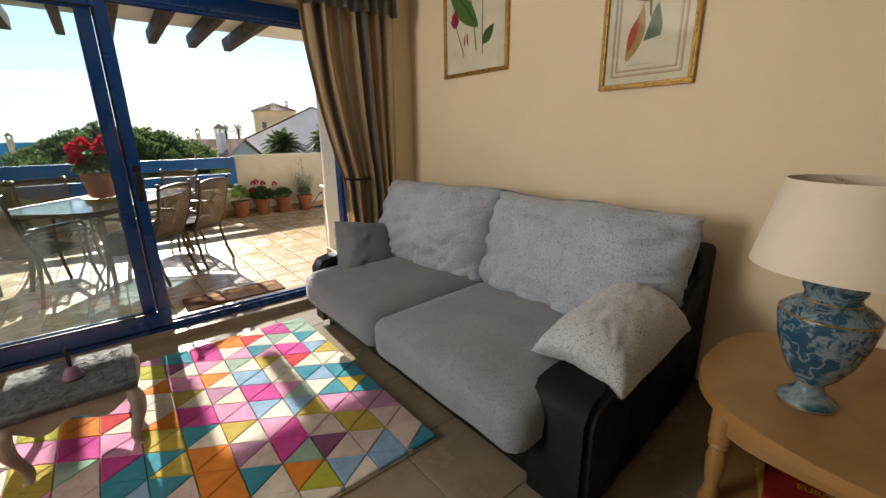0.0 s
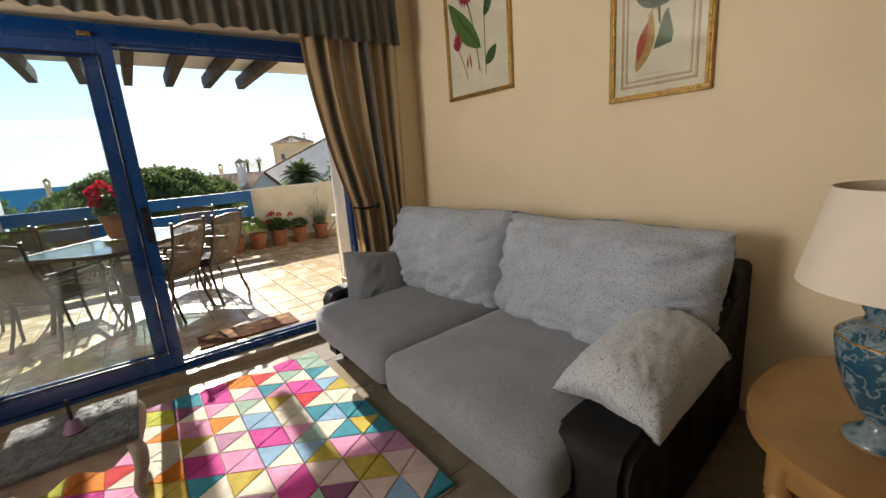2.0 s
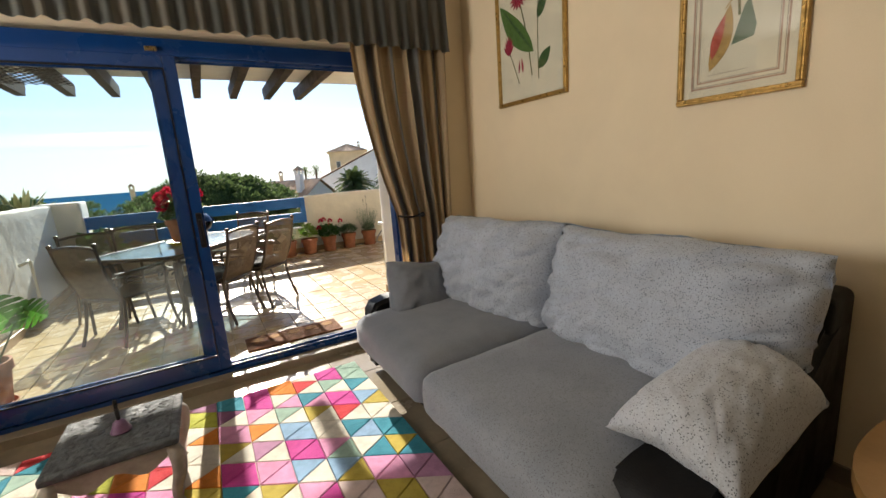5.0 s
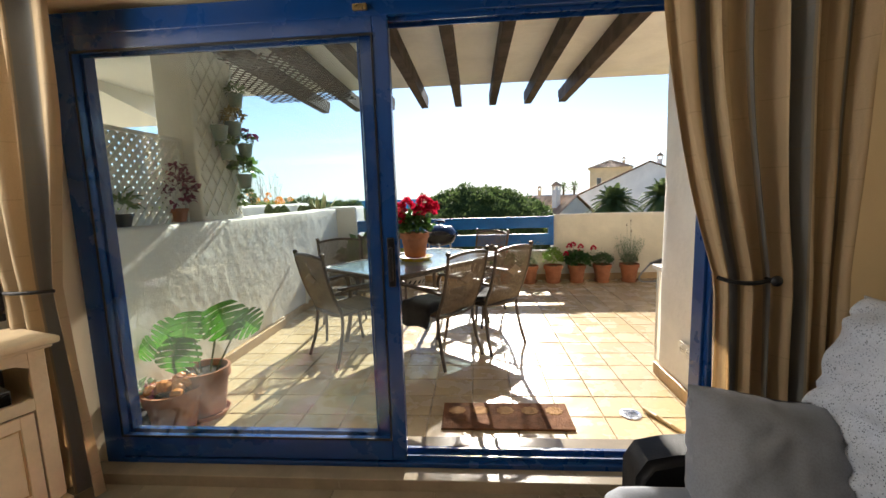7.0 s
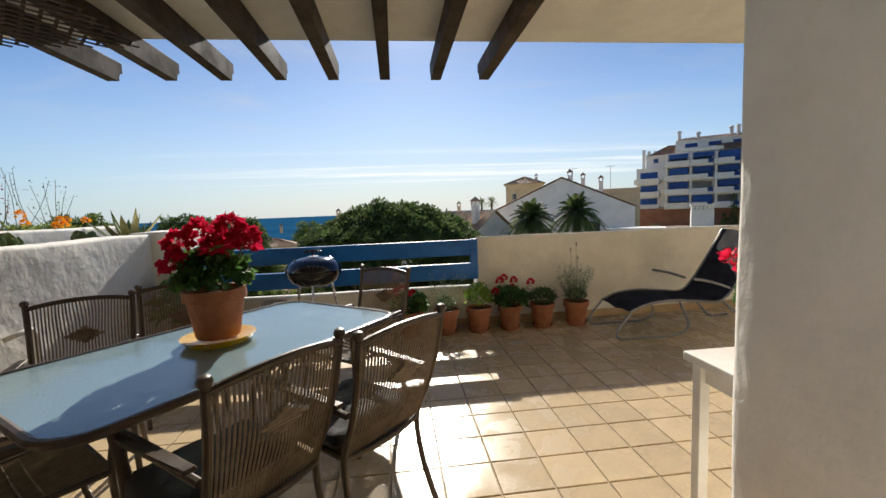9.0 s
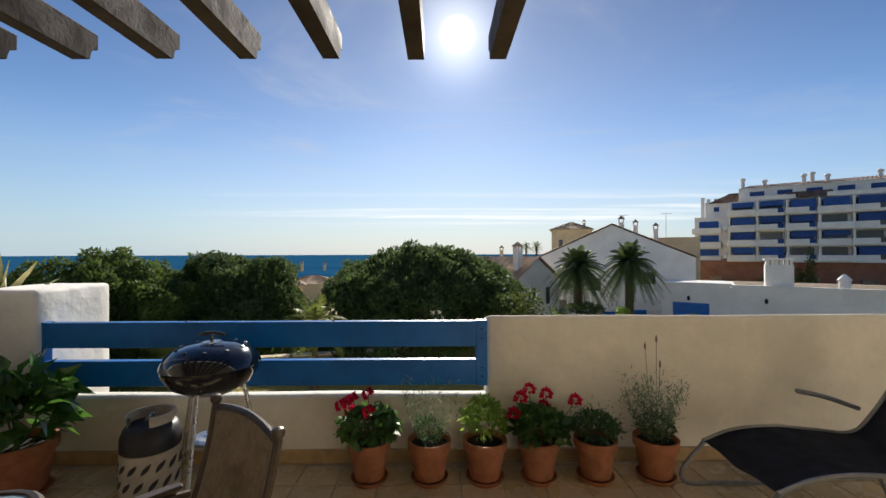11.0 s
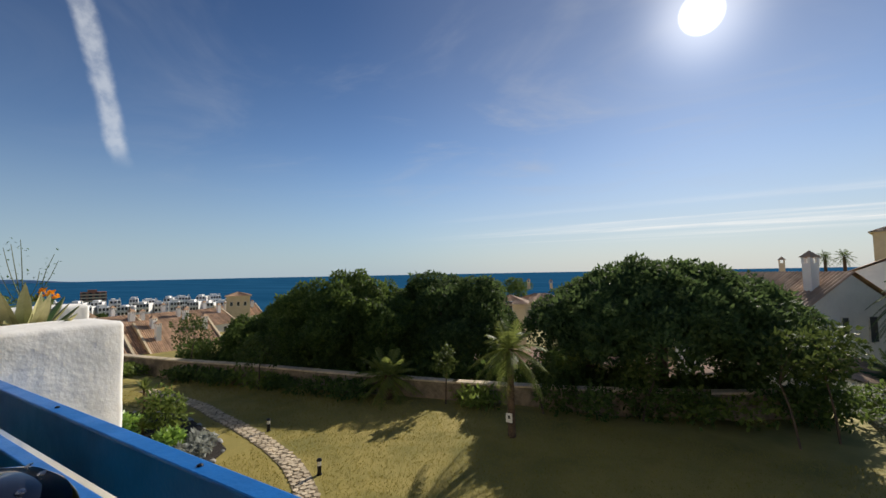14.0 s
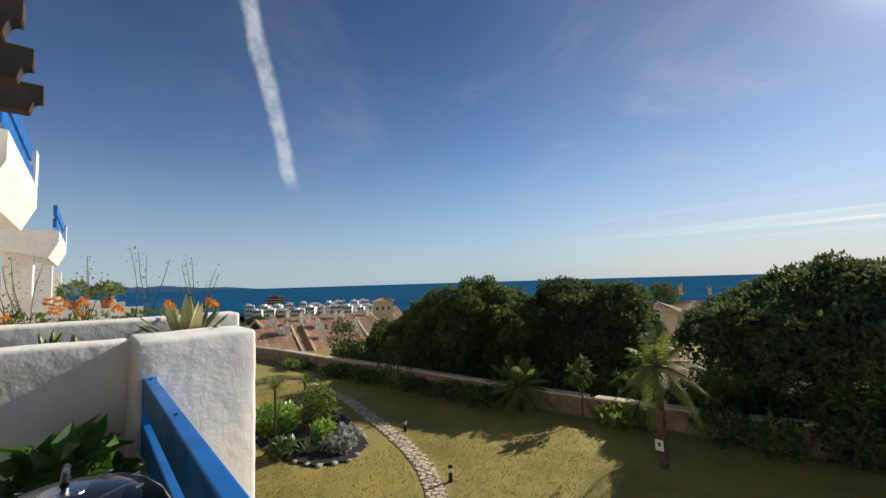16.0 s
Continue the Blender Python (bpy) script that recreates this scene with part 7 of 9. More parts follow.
# short dry grass blades over the lawn
rg = np.random.RandomState(77)
gx, gy = rg.uniform(-17, 7, 90000), rg.uniform(8.6, 19.5, 90000)
pts = np.array([(p.x, p.y) for p in path])
keep = np.array([((pts[:, 0] - x) ** 2 + (pts[:, 1] - y) ** 2).min() > 0.11 for x, y in zip(gx, gy)])
keep &= ~((gx > -14.2) & (gx < -7.8) & (gy > 11.2) & (gy < 13.9)) & (gy < 18.6 + 0.2 * gx + 1.5)
gx, gy = gx[keep], gy[keep]
n = len(gx)
ang, hh = rg.uniform(0, 6.283, n), rg.uniform(0.02, 0.055, n)
base = np.stack([gx, gy, np.full(n, GZ - 0.01)], 1)
side = np.stack([np.cos(ang), np.sin(ang), np.zeros(n)], 1) * 0.011
tip = base + np.stack([rg.normal(0, 0.02, n), rg.normal(0, 0.02, n), hh + 0.01], 1)
me = bpy.data.meshes.new("lawn_grass")
me.from_pydata(np.stack([base - side, base + side, tip], 1).reshape(-1, 3).tolist(), [], np.arange(3 * n).reshape(-1, 3).tolist())
me.materials.append(leafy("dry grass blades", (0.22, 0.185, 0.035), (0.36, 0.30, 0.075), 0.7, 0.3))
tagged(new("lawn_grass", me), "short dry golden grass of the lawn", "grass", kind="stuff")

# flower bed with shrubs, yuccas and rocks
bed = [(-7.75, 12.4), (-8.05, 11.7), (-8.9, 11.3), (-10.4, 11.1), (-12.6, 11.2), (-14.0, 12.0), (-14.2, 13.2), (-12.8, 13.95), (-11.2, 14.0), (-9.6, 13.7), (-8.3, 13.3)]
bm = bmesh.new()
add_prism(bm, bed, GZ - 0.05, GZ + 0.05)
structure("flower_bed", bm, M_SOIL, "bare soil of the flower bed", "flower bed")
rr = random.Random(16)
for k in range(24):
    q = (k + rr.uniform(-0.3, 0.3)) % 24 / 24 * len(bed)
    i = int(q) % len(bed)
    a, b = Vector((*bed[i], 0)), Vector((*bed[(i + 1) % len(bed)], 0))
    p = a.lerp(b, q - i)
    bm = bmesh.new()
    bmesh.ops.create_icosphere(bm, subdivisions=2, radius=rr.uniform(0.05, 0.12))
    for v in bm.verts:
        v.co = Vector((v.co.x * 1.2, v.co.y, v.co.z * 0.65)) + noise.noise_vector(v.co * 5 + Vector((k, 0, 0))) * 0.06
    ob = smooth(tagged(part("rock", bm, M_ROCK), "pale grey edging rock of the flower bed", "rock", "edging rocks"), 50)
    ob.location = (p.x, p.y, GZ + 0.03)
for k, (x, y, r, hgt, mat, lab) in enumerate((
        (-10.6, 13.0, 0.62, 1.2, M_SHRUB, "tall olive green shrub in the flower bed"), (-9.4, 12.5, 0.42, 0.5, M_LIME, "bright green shrub in the flower bed"),
        (-11.8, 12.2, 0.8, 0.55, M_LIME, "spreading green shrub in the flower bed"), (-9.3, 11.3, 0.36, 0.4, M_SUCC, "low fleshy plant in the flower bed"),
        (-8.5, 12.6, 0.42, 0.3, M_SILVER_L, "silver-leaved edging plant of the flower bed"), (-9.0, 13.1, 0.38, 0.28, M_SILVER_L, "silver-leaved edging plant of the flower bed"), (-10.9, 11.7, 0.5, 0.5, M_LIME, "low bright shrub in the flower bed"))):
    sh = thing("shrub", (x, y, GZ + 0.04), lab, "shrub")
    crown_part(sh, [(rr.uniform(-0.3, 0.3) * r, rr.uniform(-0.3, 0.3) * r, hgt * (0.35 + 0.1 * q), r * 0.75, hgt * 0.5) for q in range(4)], int(1600 * r), 0.11, 80 + k, mat, 0.35)


def rosette(bm, at, n, ln, wd, seed, lift=0.5, droop=0.3, segs=3):
    """Long pointed leaves that arch out from one point."""
    r = random.Random(seed)
    for k in range(n):
        a = 2 * math.pi * k / n * 3.4 + r.uniform(-0.2, 0.2)
        el = lift + (1.45 - lift) * (k / n) + r.uniform(-0.12, 0.12)
        d = Vector((math.cos(a) * math.cos(el), math.sin(a) * math.cos(el), math.sin(el)))
        s = Vector((-math.sin(a), math.cos(a), 0))
        u = s.cross(d)
        L = ln * r.uniform(0.75, 1.1)
        rows_l = []
        for q in range(segs + 1):
            t = q / segs
            p = at + d * L * t - Vector((0, 0, 1)) * droop * L * t * t
            w = wd * (0.75 + 0.6 * t) * (1 - t) ** 0.7 + 0.002
            rows_l.append((bm.verts.new(p + s * w + u * w * 0.35), bm.verts.new(p), bm.verts.new(p - s * w + u * w * 0.35)))
        for lo, hi in zip(rows_l, rows_l[1:]):
            bm.faces.new((lo[0], lo[1], hi[1], hi[0]))
            bm.faces.new((lo[1], lo[2], hi[2], hi[1]))


for k, (x, y, h, ln) in enumerate(((-12.48, 13.22, 0.98, 0.5), (-10.24, 11.45, 1.5, 0.5), (-10.6, 12.4, 0.42, 0.35))):
    yu = thing("yucca", (x, y, GZ + 0.04), "slim yucca with a yellow-green head of leaves", "yucca")
    part("trunk", tube([(0, 0, 0), (0.04, 0.02, h * 0.5), (0.02, 0.0, h)], 0.045, 8, 0.03), M_PALMTRUNK, yu)
    bm = bmesh.new()
    rosette(bm, Vector((0.02, 0, h)), 46, ln, 0.022, 90 + k, -0.1, 0.15)
    part("leaves", bm, M_PALM_Y, yu)
for k, (x, y) in enumerate(((-8.9, 11.85), (-11.6, 11.5))):
    ag = thing("agave", (x, y, GZ + 0.04), "blue-green agave in the flower bed", "agave")
    bm = bmesh.new()
    rosette(bm, Vector((0, 0, 0)), 26, 0.45, 0.03, 95 + k, 0.25, 0.05)
    part("leaves", bm, M_SUCC, ag)


def garden_light(x, y):
    g = thing("garden_light", (x, y, GZ), "short black bollard garden light with a pale lens", "garden light", "garden lights")
    part("post", lathe([(0.06, 0), (0.06, 0.02), (0.045, 0.025), (0.045, 0.20)], 14), M_DARK_METAL, g)
    part("lens", lathe([(0.043, 0.20), (0.043, 0.30)], 14), M_WHITEW, g, "pale frosted lens")
    part("cap", lathe([(0.06, 0.30), (0.062, 0.315), (0.045, 0.345), (0.004, 0.36)], 14), M_DARK_METAL, g)


for x, y in ((-5.24, 13.56), (-8.47, 14.64), (-12.6, 14.4)):
    garden_light(x, y)


def palm(x, y, z0, h, fl, n, seed, label, trunk=0.16, droop=0.75, mat=None, leaflets=22, wide=0.2, slim=0.014):
    """A palm: ringed trunk, arching fronds set with leaflets."""
    rr = random.Random(seed)
    thick = fl * slim
    t = thing("palm_tree", (x, y, z0), label, "palm tree")
    bm = bmesh.new()
    prof = []
    steps = max(6, int(h / 0.12))
    for k in range(steps + 1):
        u = k / steps
        r = trunk * (1.15 - 0.3 * u + 0.25 * max(0, u - 0.8))
        prof += [(r * 0.93, h * u), (r * 1.06, h * (u + 0.45 / steps))]
    add_lathe(bm, prof, 12)
    part("trunk", bm, M_PALMTRUNK, t)
    for k in range(n):
        a = 2 * math.pi * k * 0.382 + rr.uniform(-0.15, 0.15)
        u = k / n
        el = -0.75 + 2.1 * u ** 0.9 + rr.uniform(-0.14, 0.14)
        L = fl * rr.uniform(0.85, 1.1) * (1 - 0.15 * u)
        d = Vector((math.cos(a) * math.cos(el), math.sin(a) * math.cos(el), math.sin(el)))
        s = Vector((-math.sin(a), math.cos(a), 0))
        bm = bmesh.new()
        rib = []
        for q in range(9):
            w = q / 8
            rib.append(Vector((0, 0, h)) + d * L * w - Vector((0, 0, 1)) * droop * L * w * w * (0.35 + 0.65 * math.cos(el) ** 2) * 0.6)
        add_tube(bm, rib, 0.018, 4, False, 0.004)
        for q in range(leaflets):
            w = 0.14 + 0.86 * q / leaflets
            i = min(7, int(w * 8))
            p = rib[i].lerp(rib[i + 1], w * 8 - i)
            fwd = (rib[i + 1] - rib[i]).normalized()
            for sd in (-1, 1):
                e = (s * sd * 0.8 + fwd * 0.65 - Vector((0, 0, 0.28 + rr.uniform(0, 0.25)))).normalized()
                ll = fl * wide * math.sin(math.pi * min(1, 0.18 + w * 0.78)) ** 0.6 * rr.uniform(0.85, 1.1)
                v0 = bm.verts.new(p + fwd * thick)
                v1 = bm.verts.new(p - fwd * thick)
                v2 = bm.verts.new(p + e * ll * 0.6 - fwd * thick * 0.9)
                v3 = bm.verts.new(p + e * ll)
                bm.faces.new((v0, v1, v2))
                bm.faces.new((v0, v2, v3))
        part("frond", bm, mat or M_PALM, t)
    return t


palm(-2.31, 17.49, GZ, 2.25, 1.2, 26, 1, "young palm on the lawn with a sign on its trunk", 0.095, 1.0, M_PALM_Y, 26, 0.26, 0.012)
sg = thing("trunk_sign", (-2.31, 17.33, GZ + 0.42), "small white sign fixed to the palm trunk", "sign")
part("board", box(-0.09, 0.09, -0.012, 0.0, 0.0, 0.24, 0.003), M_WHITEW, sg)
part("mark", box(-0.03, 0.03, -0.0145, -0.0125, 0.10, 0.18), M_BLACK, sg)
palm(-7.35, 18.6, GZ, 0.75, 1.5, 34, 2, "bushy young date palm at the lawn edge", 0.18, 0.7, M_PALM_Y, 22, 0.2)
palm(-1.5, 23.5, -3.2, 1.0, 1.7, 24, 5, "bright green palm behind the garden wall", 0.2, 0.8, M_PALM_Y, 20, 0.22)
palm(11.9, 35.6, -3.9, 4.2, 2.75, 100, 3, "large date palm in front of the white house", 0.30, 1.35, M_PALM, 46, 0.17, 0.0085)
palm(15.9, 35.9, -3.9, 4.6, 2.75, 100, 4, "large date palm beside the white house", 0.30, 1.35, M_PALM, 46, 0.17, 0.0085)
palm(9.2, 31.6, -4.8, 1.2, 2.2, 44, 6, "dark low palm below the white house", 0.25, 0.9, M_PALM, 22, 0.2)
for k, (az, dist) in enumerate(((-13.2, 110), (-11.8, 118))):
    d = direction(az, 0)
    palm(2 + d.x * dist, 6 + d.y * dist, -6, 9.0, 2.4, 26, 10 + k, "far palm among the rooftops", 0.3, 0.9, M_PALM, 14, 0.22)


# houses
def frame_at(x, y, z, rz):
    return pose(x, y, z, 0, 0, rz)


def tiled_slope(bm, a, b, c, d, pitch=0.24):
    """Half-round roof tiles in runs from the eave a-b up to the ridge d-c."""
    a, b, c, d = (Vector(v) for v in (a, b, c, d))
    n = max(3, int((b - a).length / pitch))
    nrm = (b - a).cross(d - a).normalized()
    if nrm.z < 0:
        nrm = -nrm
    for k in range(n):
        u0, u1 = k / n, (k + 1) / n
        lo0, lo1, hi0, hi1 = a.lerp(b, u0), a.lerp(b, u1), d.lerp(c, u0), d.lerp(c, u1)
        prev = None
        for t in (0.0, 0.25, 0.5, 0.75, 1.0):
            lift = nrm * 0.06 * math.sin(math.pi * t)
            cur = (bm.verts.new(lo0.lerp(lo1, t) + lift), bm.verts.new(hi0.lerp(hi1, t) + lift))
            if prev:
                bm.faces.new((prev[0], cur[0], cur[1], prev[1]))
            prev = cur


def add_window(parent, m, w, h, shutter=None):
    """A window set in a wall: recessed dark pane with a frame and sill; m has x along the wall, y outwards."""
    win = part("window", box(-w / 2, w / 2, -0.01, 0.045, 0, h, m=m), M_WHITEW, parent)
    part("pane", box(-w / 2 + 0.06, w / 2 - 0.06, 0.046, 0.052, 0.06, h - 0.06, m=m), shutter or M_WINDOW, win)
    return win


def chimney(parent, x, y, z, h, w=0.5, mat=None):
    ch = part("chimney", box(x - w / 2, x + w / 2, y - w / 2, y + w / 2, z, z + h), mat or M_WALLS, parent)
    for sx in (-1, 1):
        for sy in (-1, 1):
            part("cowl_post", box(x + sx * w * 0.42 - 0.06, x + sx * w * 0.42 + 0.06, y + sy * w * 0.42 - 0.06, y + sy * w * 0.42 + 0.06, z + h, z + h + 0.35), mat or M_WALLS, ch)
    bm = bmesh.new()
    e = w * 0.72
    vs = [bm.verts.new(p) for p in ((x - e, y - e, z + h + 0.35), (x + e, y - e, z + h + 0.35), (x + e, y + e, z + h + 0.35), (x - e, y + e, z + h + 0.35), (x, y, z + h + 0.75))]
    bm.faces.new(vs[3::-1])
    for q in range(4):
        bm.faces.new((vs[q], vs[(q + 1) % 4], vs[4]))
    part("cowl_roof", bm, M_ROOF, ch)


def gable_house(name, m, w, d, base, eave, ridge, mat, label, windows=(), chims=(), apex=0.0):
    """Gable end along local x (faces -y), ridge runs back along +y. apex: how far the ridge is off the middle."""
    t = thing(name, m, label, "house")
    bm = bmesh.new()
    out = [(-w / 2, base), (w / 2, base), (w / 2, eave), (apex, ridge), (-w / 2, eave)]
    f = [bm.verts.new((x, 0, z)) for x, z in out]
    k = [bm.verts.new((x, d, z)) for x, z in out]
    bm.faces.new(f)
    bm.faces.new(k[::-1])
    for q in range(5):
        if q not in (2, 3):
            bm.faces.new((f[(q + 1) % 5], f[q], k[q], k[(q + 1) % 5]))
    bmesh.ops.recalc_face_normals(bm, faces=bm.faces)
    part("wall", bm, mat, t)
    bm = bmesh.new()
    o = 0.25
    tiled_slope(bm, (-w / 2 - o, -o, eave + 0.02), (-w / 2 - o, d + o, eave + 0.02), (apex, d + o, ridge + 0.12), (apex, -o, ridge + 0.12))
    tiled_slope(bm, (w / 2 + o, -o, eave + 0.02), (w / 2 + o, d + o, eave + 0.02), (apex, d + o, ridge + 0.12), (apex, -o, ridge + 0.12))
    part("roof", bm, M_ROOF, t)
    for x, z, ww, hh in windows:
        add_window(t, Matrix.Translation((x, 0, z)) @ Matrix.Rotation(math.pi, 4, "Z"), ww, hh)
    for x, y, z, h in chims:
        chimney(t, x, y, z, h)
    return t


def hip_house(name, m, w, d, base, eave, ridge, mat, label, windows=(), chims=()):
    t = thing(name, m, label, "house")
    part("wall", box(-w / 2, w / 2, 0, d, base, eave), mat, t)
    bm = bmesh.new()
    o = 0.4
    if w >= d:
        r0, r1 = Vector((-w / 2 + d / 2, d / 2, ridge)), Vector((w / 2 - d / 2 + 0.01, d / 2, ridge))
    else:
        r0, r1 = Vector((-0.005, w / 2, ridge)), Vector((0.005, d - w / 2, ridge))
    c = [Vector((-w / 2 - o, -o, eave)), Vector((w / 2 + o, -o, eave)), Vector((w / 2 + o, d + o, eave)), Vector((-w / 2 - o, d + o, eave))]
    tiled_slope(bm, c[0], c[1], r1, r0)
    tiled_slope(bm, c[2], c[3], r0, r1)
    tiled_slope(bm, c[1], c[2], r1 + Vector((0, 0.02, 0)), r1)
    tiled_slope(bm, c[3], c[0], r0, r0 + Vector((0, 0.02, 0)))
    part("roof", bm, M_ROOF, t)
    part("eave", box(-w / 2 - o, w / 2 + o, -o, d + o, eave - 0.12, eave - 0.01), mat, t)
    for x, z, ww, hh in windows:
        add_window(t, Matrix.Translation((x, 0, z)) @ Matrix.Rotation(math.pi, 4, "Z"), ww, hh)
    for x, y, z, h in chims:
        chimney(t, x, y, z, h, mat=mat)
    return t


gable_house("house", frame_at(19.3, 47.0, 0, -23), 14.8, 16, -8, 0.9, 4.25, M_WALLS, "large white house with a broad gable end",
            ((-4.6, -2.6, 1.1, 1.4), (-1.8, -2.6, 1.5, 1.4), (3.2, -1.8, 1.6, 1.3), (-5.2, -5.2, 1.4, 1.6)), ((0.9, 1.6, 3.6, 1.0), (4.6, 7, 2.6, 1.5), (2.6, 9, 3.0, 1.7)))
gable_house("house", frame_at(9.6, 38.5, 0, 38), 5.6, 11, -8, -0.85, 0.95, M_WALLS, "white house with a clay tiled roof behind the pine",
            ((-0.6, -2.4, 0.5, 1.0), (1.2, -2.9, 0.6, 1.5)), ((-1.5, 0.9, -0.1, 1.7), (1.6, 3.5, 0.2, 1.4)))
hip_house("house", frame_at(27.0, 84.0, 0, -18), 7.4, 7, -8, 5.9, 7.5, M_CREAM, "cream house with a hipped tile roof and tower room",
          ((-2.0, 2.4, 0.9, 1.6), (1.2, 2.4, 0.9, 1.6)), ((2.4, 2.0, 5.6, 1.6),))
t = thing("house", frame_at(31.75, 60.4, 0, -29), "plain beige flat-roofed house behind the gable", "house")
part("wall", box(-7.5, 4.4, 0, 9, -8, 3.2), M_CREAM, t)
bm = box(-7.6, 4.5, -0.1, 9.1, 3.2, 3.42)
part("roof", bm, M_CREAM, t)
for x in (-5, 0.5):
    bm = bmesh.new()
    add_tube(bm, [(x, 3, 3.4), (x, 3, 7.0)], 0.03, 5)
    add_tube(bm, [(x - 0.7, 3, 6.9), (x + 0.7, 3, 6.9)], 0.025, 5)
    for q in range(5):
        add_tube(bm, [(x - 0.6 + 0.3 * q, 2.7, 6.9), (x - 0.6 + 0.3 * q, 3.3, 6.9)], 0.018, 4)
    part("aerial", bm, M_ALU, t)
# long house hidden behind the pine: only its chimneys rise above the crown
hip_house("house", frame_at(1.6, 62.0, 0, -4), 20, 9, -9, -1.6, -0.5, M_CREAM, "long cream house behind the trees", (), ((-9.4, 4, -1.7, 3.1), (-4.9, 4, -1.0, 2.6), (-3.6, 4.5, -0.9, 2.7), (8.8, 4, -1.1, 2.9)))
hip_house("house", frame_at(-14.2, 47.0, 0, 20), 3.2, 4, -8, -1.9, -1.1, M_CREAM, "narrow cream house with a tiled roof between the trees", ((0, -2.6, 0.7, 1.0),))
hip_house("house", frame_at(-21.0, 78.0, 0, 16), 9, 7, -10, -4.0, -2.7, M_CREAM, "distant tiled house among the trees", (), ((-2, 3, -1.8, 1.2), (2, 3, -1.8, 1.0)))
hip_house("house", frame_at(-3.5, 31.5, 0, 8), 9.0, 5, -6.5, -4.6, -3.6, M_CREAM, "low cream house seen beneath the trees", ((-2.6, -6.0, 1.2, 0.9), (0.5, -6.0, 1.2, 0.9), (2.8, -6.0, 0.9, 0.9)))
gable_house("house", frame_at(5.8, 30.5, 0, -8), 8.0, 6, -7, -3.9, -2.8, M_WALLS, "low white house in the shade of the pine", ((-2.2, -5.3, 1.2, 1.0), (1.2, -5.2, 1.0, 1.0)))

hip_house("house", frame_at(-13.0, 27.6, 0, 14), 15.0, 6, -9, -4.0, -3.0, M_WALLS, "low white house seen between the tree trunks", ((-4.5, -5.6, 1.2, 1.1), (-1.5, -5.6, 1.2, 1.1), (2.5, -5.6, 1.2, 1.1), (5.4, -5.6, 1.0, 1.1)))
# terraced roofs down the hill to the west
for k, (az, dist, w, eave, ridge, rz) in enumerate(((71.6, 37, 5.0, -4.3, -2.3, 92), (67.2, 39, 5.6, -4.9, -2.1, 84), (62.2, 40, 6.0, -5.0, -2.3, 96), (69.0, 52, 6, -4.2, -2.5, 88), (64.6, 55, 6, -4.4, -2.6, 98), (60.2, 60, 7, -4.6, -2.8, 86), (57.0, 78, 7, -5.2, -3.5, 84))):
    d = direction(az, 0)
    dist, w, eave, ridge = dist * 1.6, w * 1.5, 1.46 + (eave - 1.46) * 1.6, 1.46 + (ridge - 1.46) * 1.6
    t = thing("house", frame_at(1.9 + d.x * dist, 7.4 + d.y * dist, 0, rz + (9 if k % 2 else -7)), "cream terraced house with a clay roof down the hill", "house", "terraced houses down the hill")
    part("wall", box(-w / 2, w / 2, 0.3, 12.0, -20, eave), M_WALLS, t)
    bm = bmesh.new()
    tiled_slope(bm, (-w / 2 - 0.2, 0, eave - 0.1), (w / 2 + 0.2, 0, eave - 0.1), (w / 2 + 0.2, 6.2, ridge), (-w / 2 - 0.2, 6.2, ridge))
    tiled_slope(bm, (-w / 2 - 0.2, 12.3, eave - 0.1), (w / 2 + 0.2, 12.3, eave - 0.1), (w / 2 + 0.2, 6.2, ridge), (-w / 2 - 0.2, 6.2, ridge))
    part("roof", bm, M_ROOF, t)
    for sx in (-1, 1):
        bm = bmesh.new()
        out = [(0.0, eave - 0.4), (6.2, ridge - 0.3), (12.3, eave - 0.4), (12.3, eave + 0.12), (6.2, ridge + 0.22), (0.0, eave + 0.12)]
        vs = [[bm.verts.new((sx * (w / 2 + 0.2) + e, y, z)) for y, z in out] for e in (-0.14, 0.14)]
        bm.faces.new(vs[0])
        bm.faces.new(vs[1][::-1])
        for q in range(6):
            bm.faces.new((vs[0][q], vs[1][q], vs[1][(q + 1) % 6], vs[0][(q + 1) % 6]))
        bmesh.ops.recalc_face_normals(bm, faces=bm.faces)
        part("verge", bm, M_CREAM, t, "pale gable verge")
    for x in (-w * 0.2, w * 0.25):
        add_window(t, Matrix.Translation((x, 0.3, eave - 1.7)) @ Matrix.Rotation(math.pi, 4, "Z"), 0.8, 1.1)
    for x, y, hh in ((-w * 0.34, 3.4, 2.0), (w * 0.2, 6.6, 1.6), (w * 0.38, 4.4, 1.6)):
        chimney(t, x, y, eave + (ridge - eave) * min(0.92, y / 6.2) - 0.3, hh, 0.6)
d = direction(57.6, 0)
hip_house("tower_house", frame_at(1.9 + d.x * 120, 7.4 + d.y * 120, 0, 57), 5.6, 5.6, -14, -3.6, -2.6, M_CREAM, "cream tower with a small tiled roof",
          ((-1.6, -6.2, 0.7, 1.1), (0, -6.2, 0.7, 1.1), (1.6, -6.2, 0.7, 1.1)))
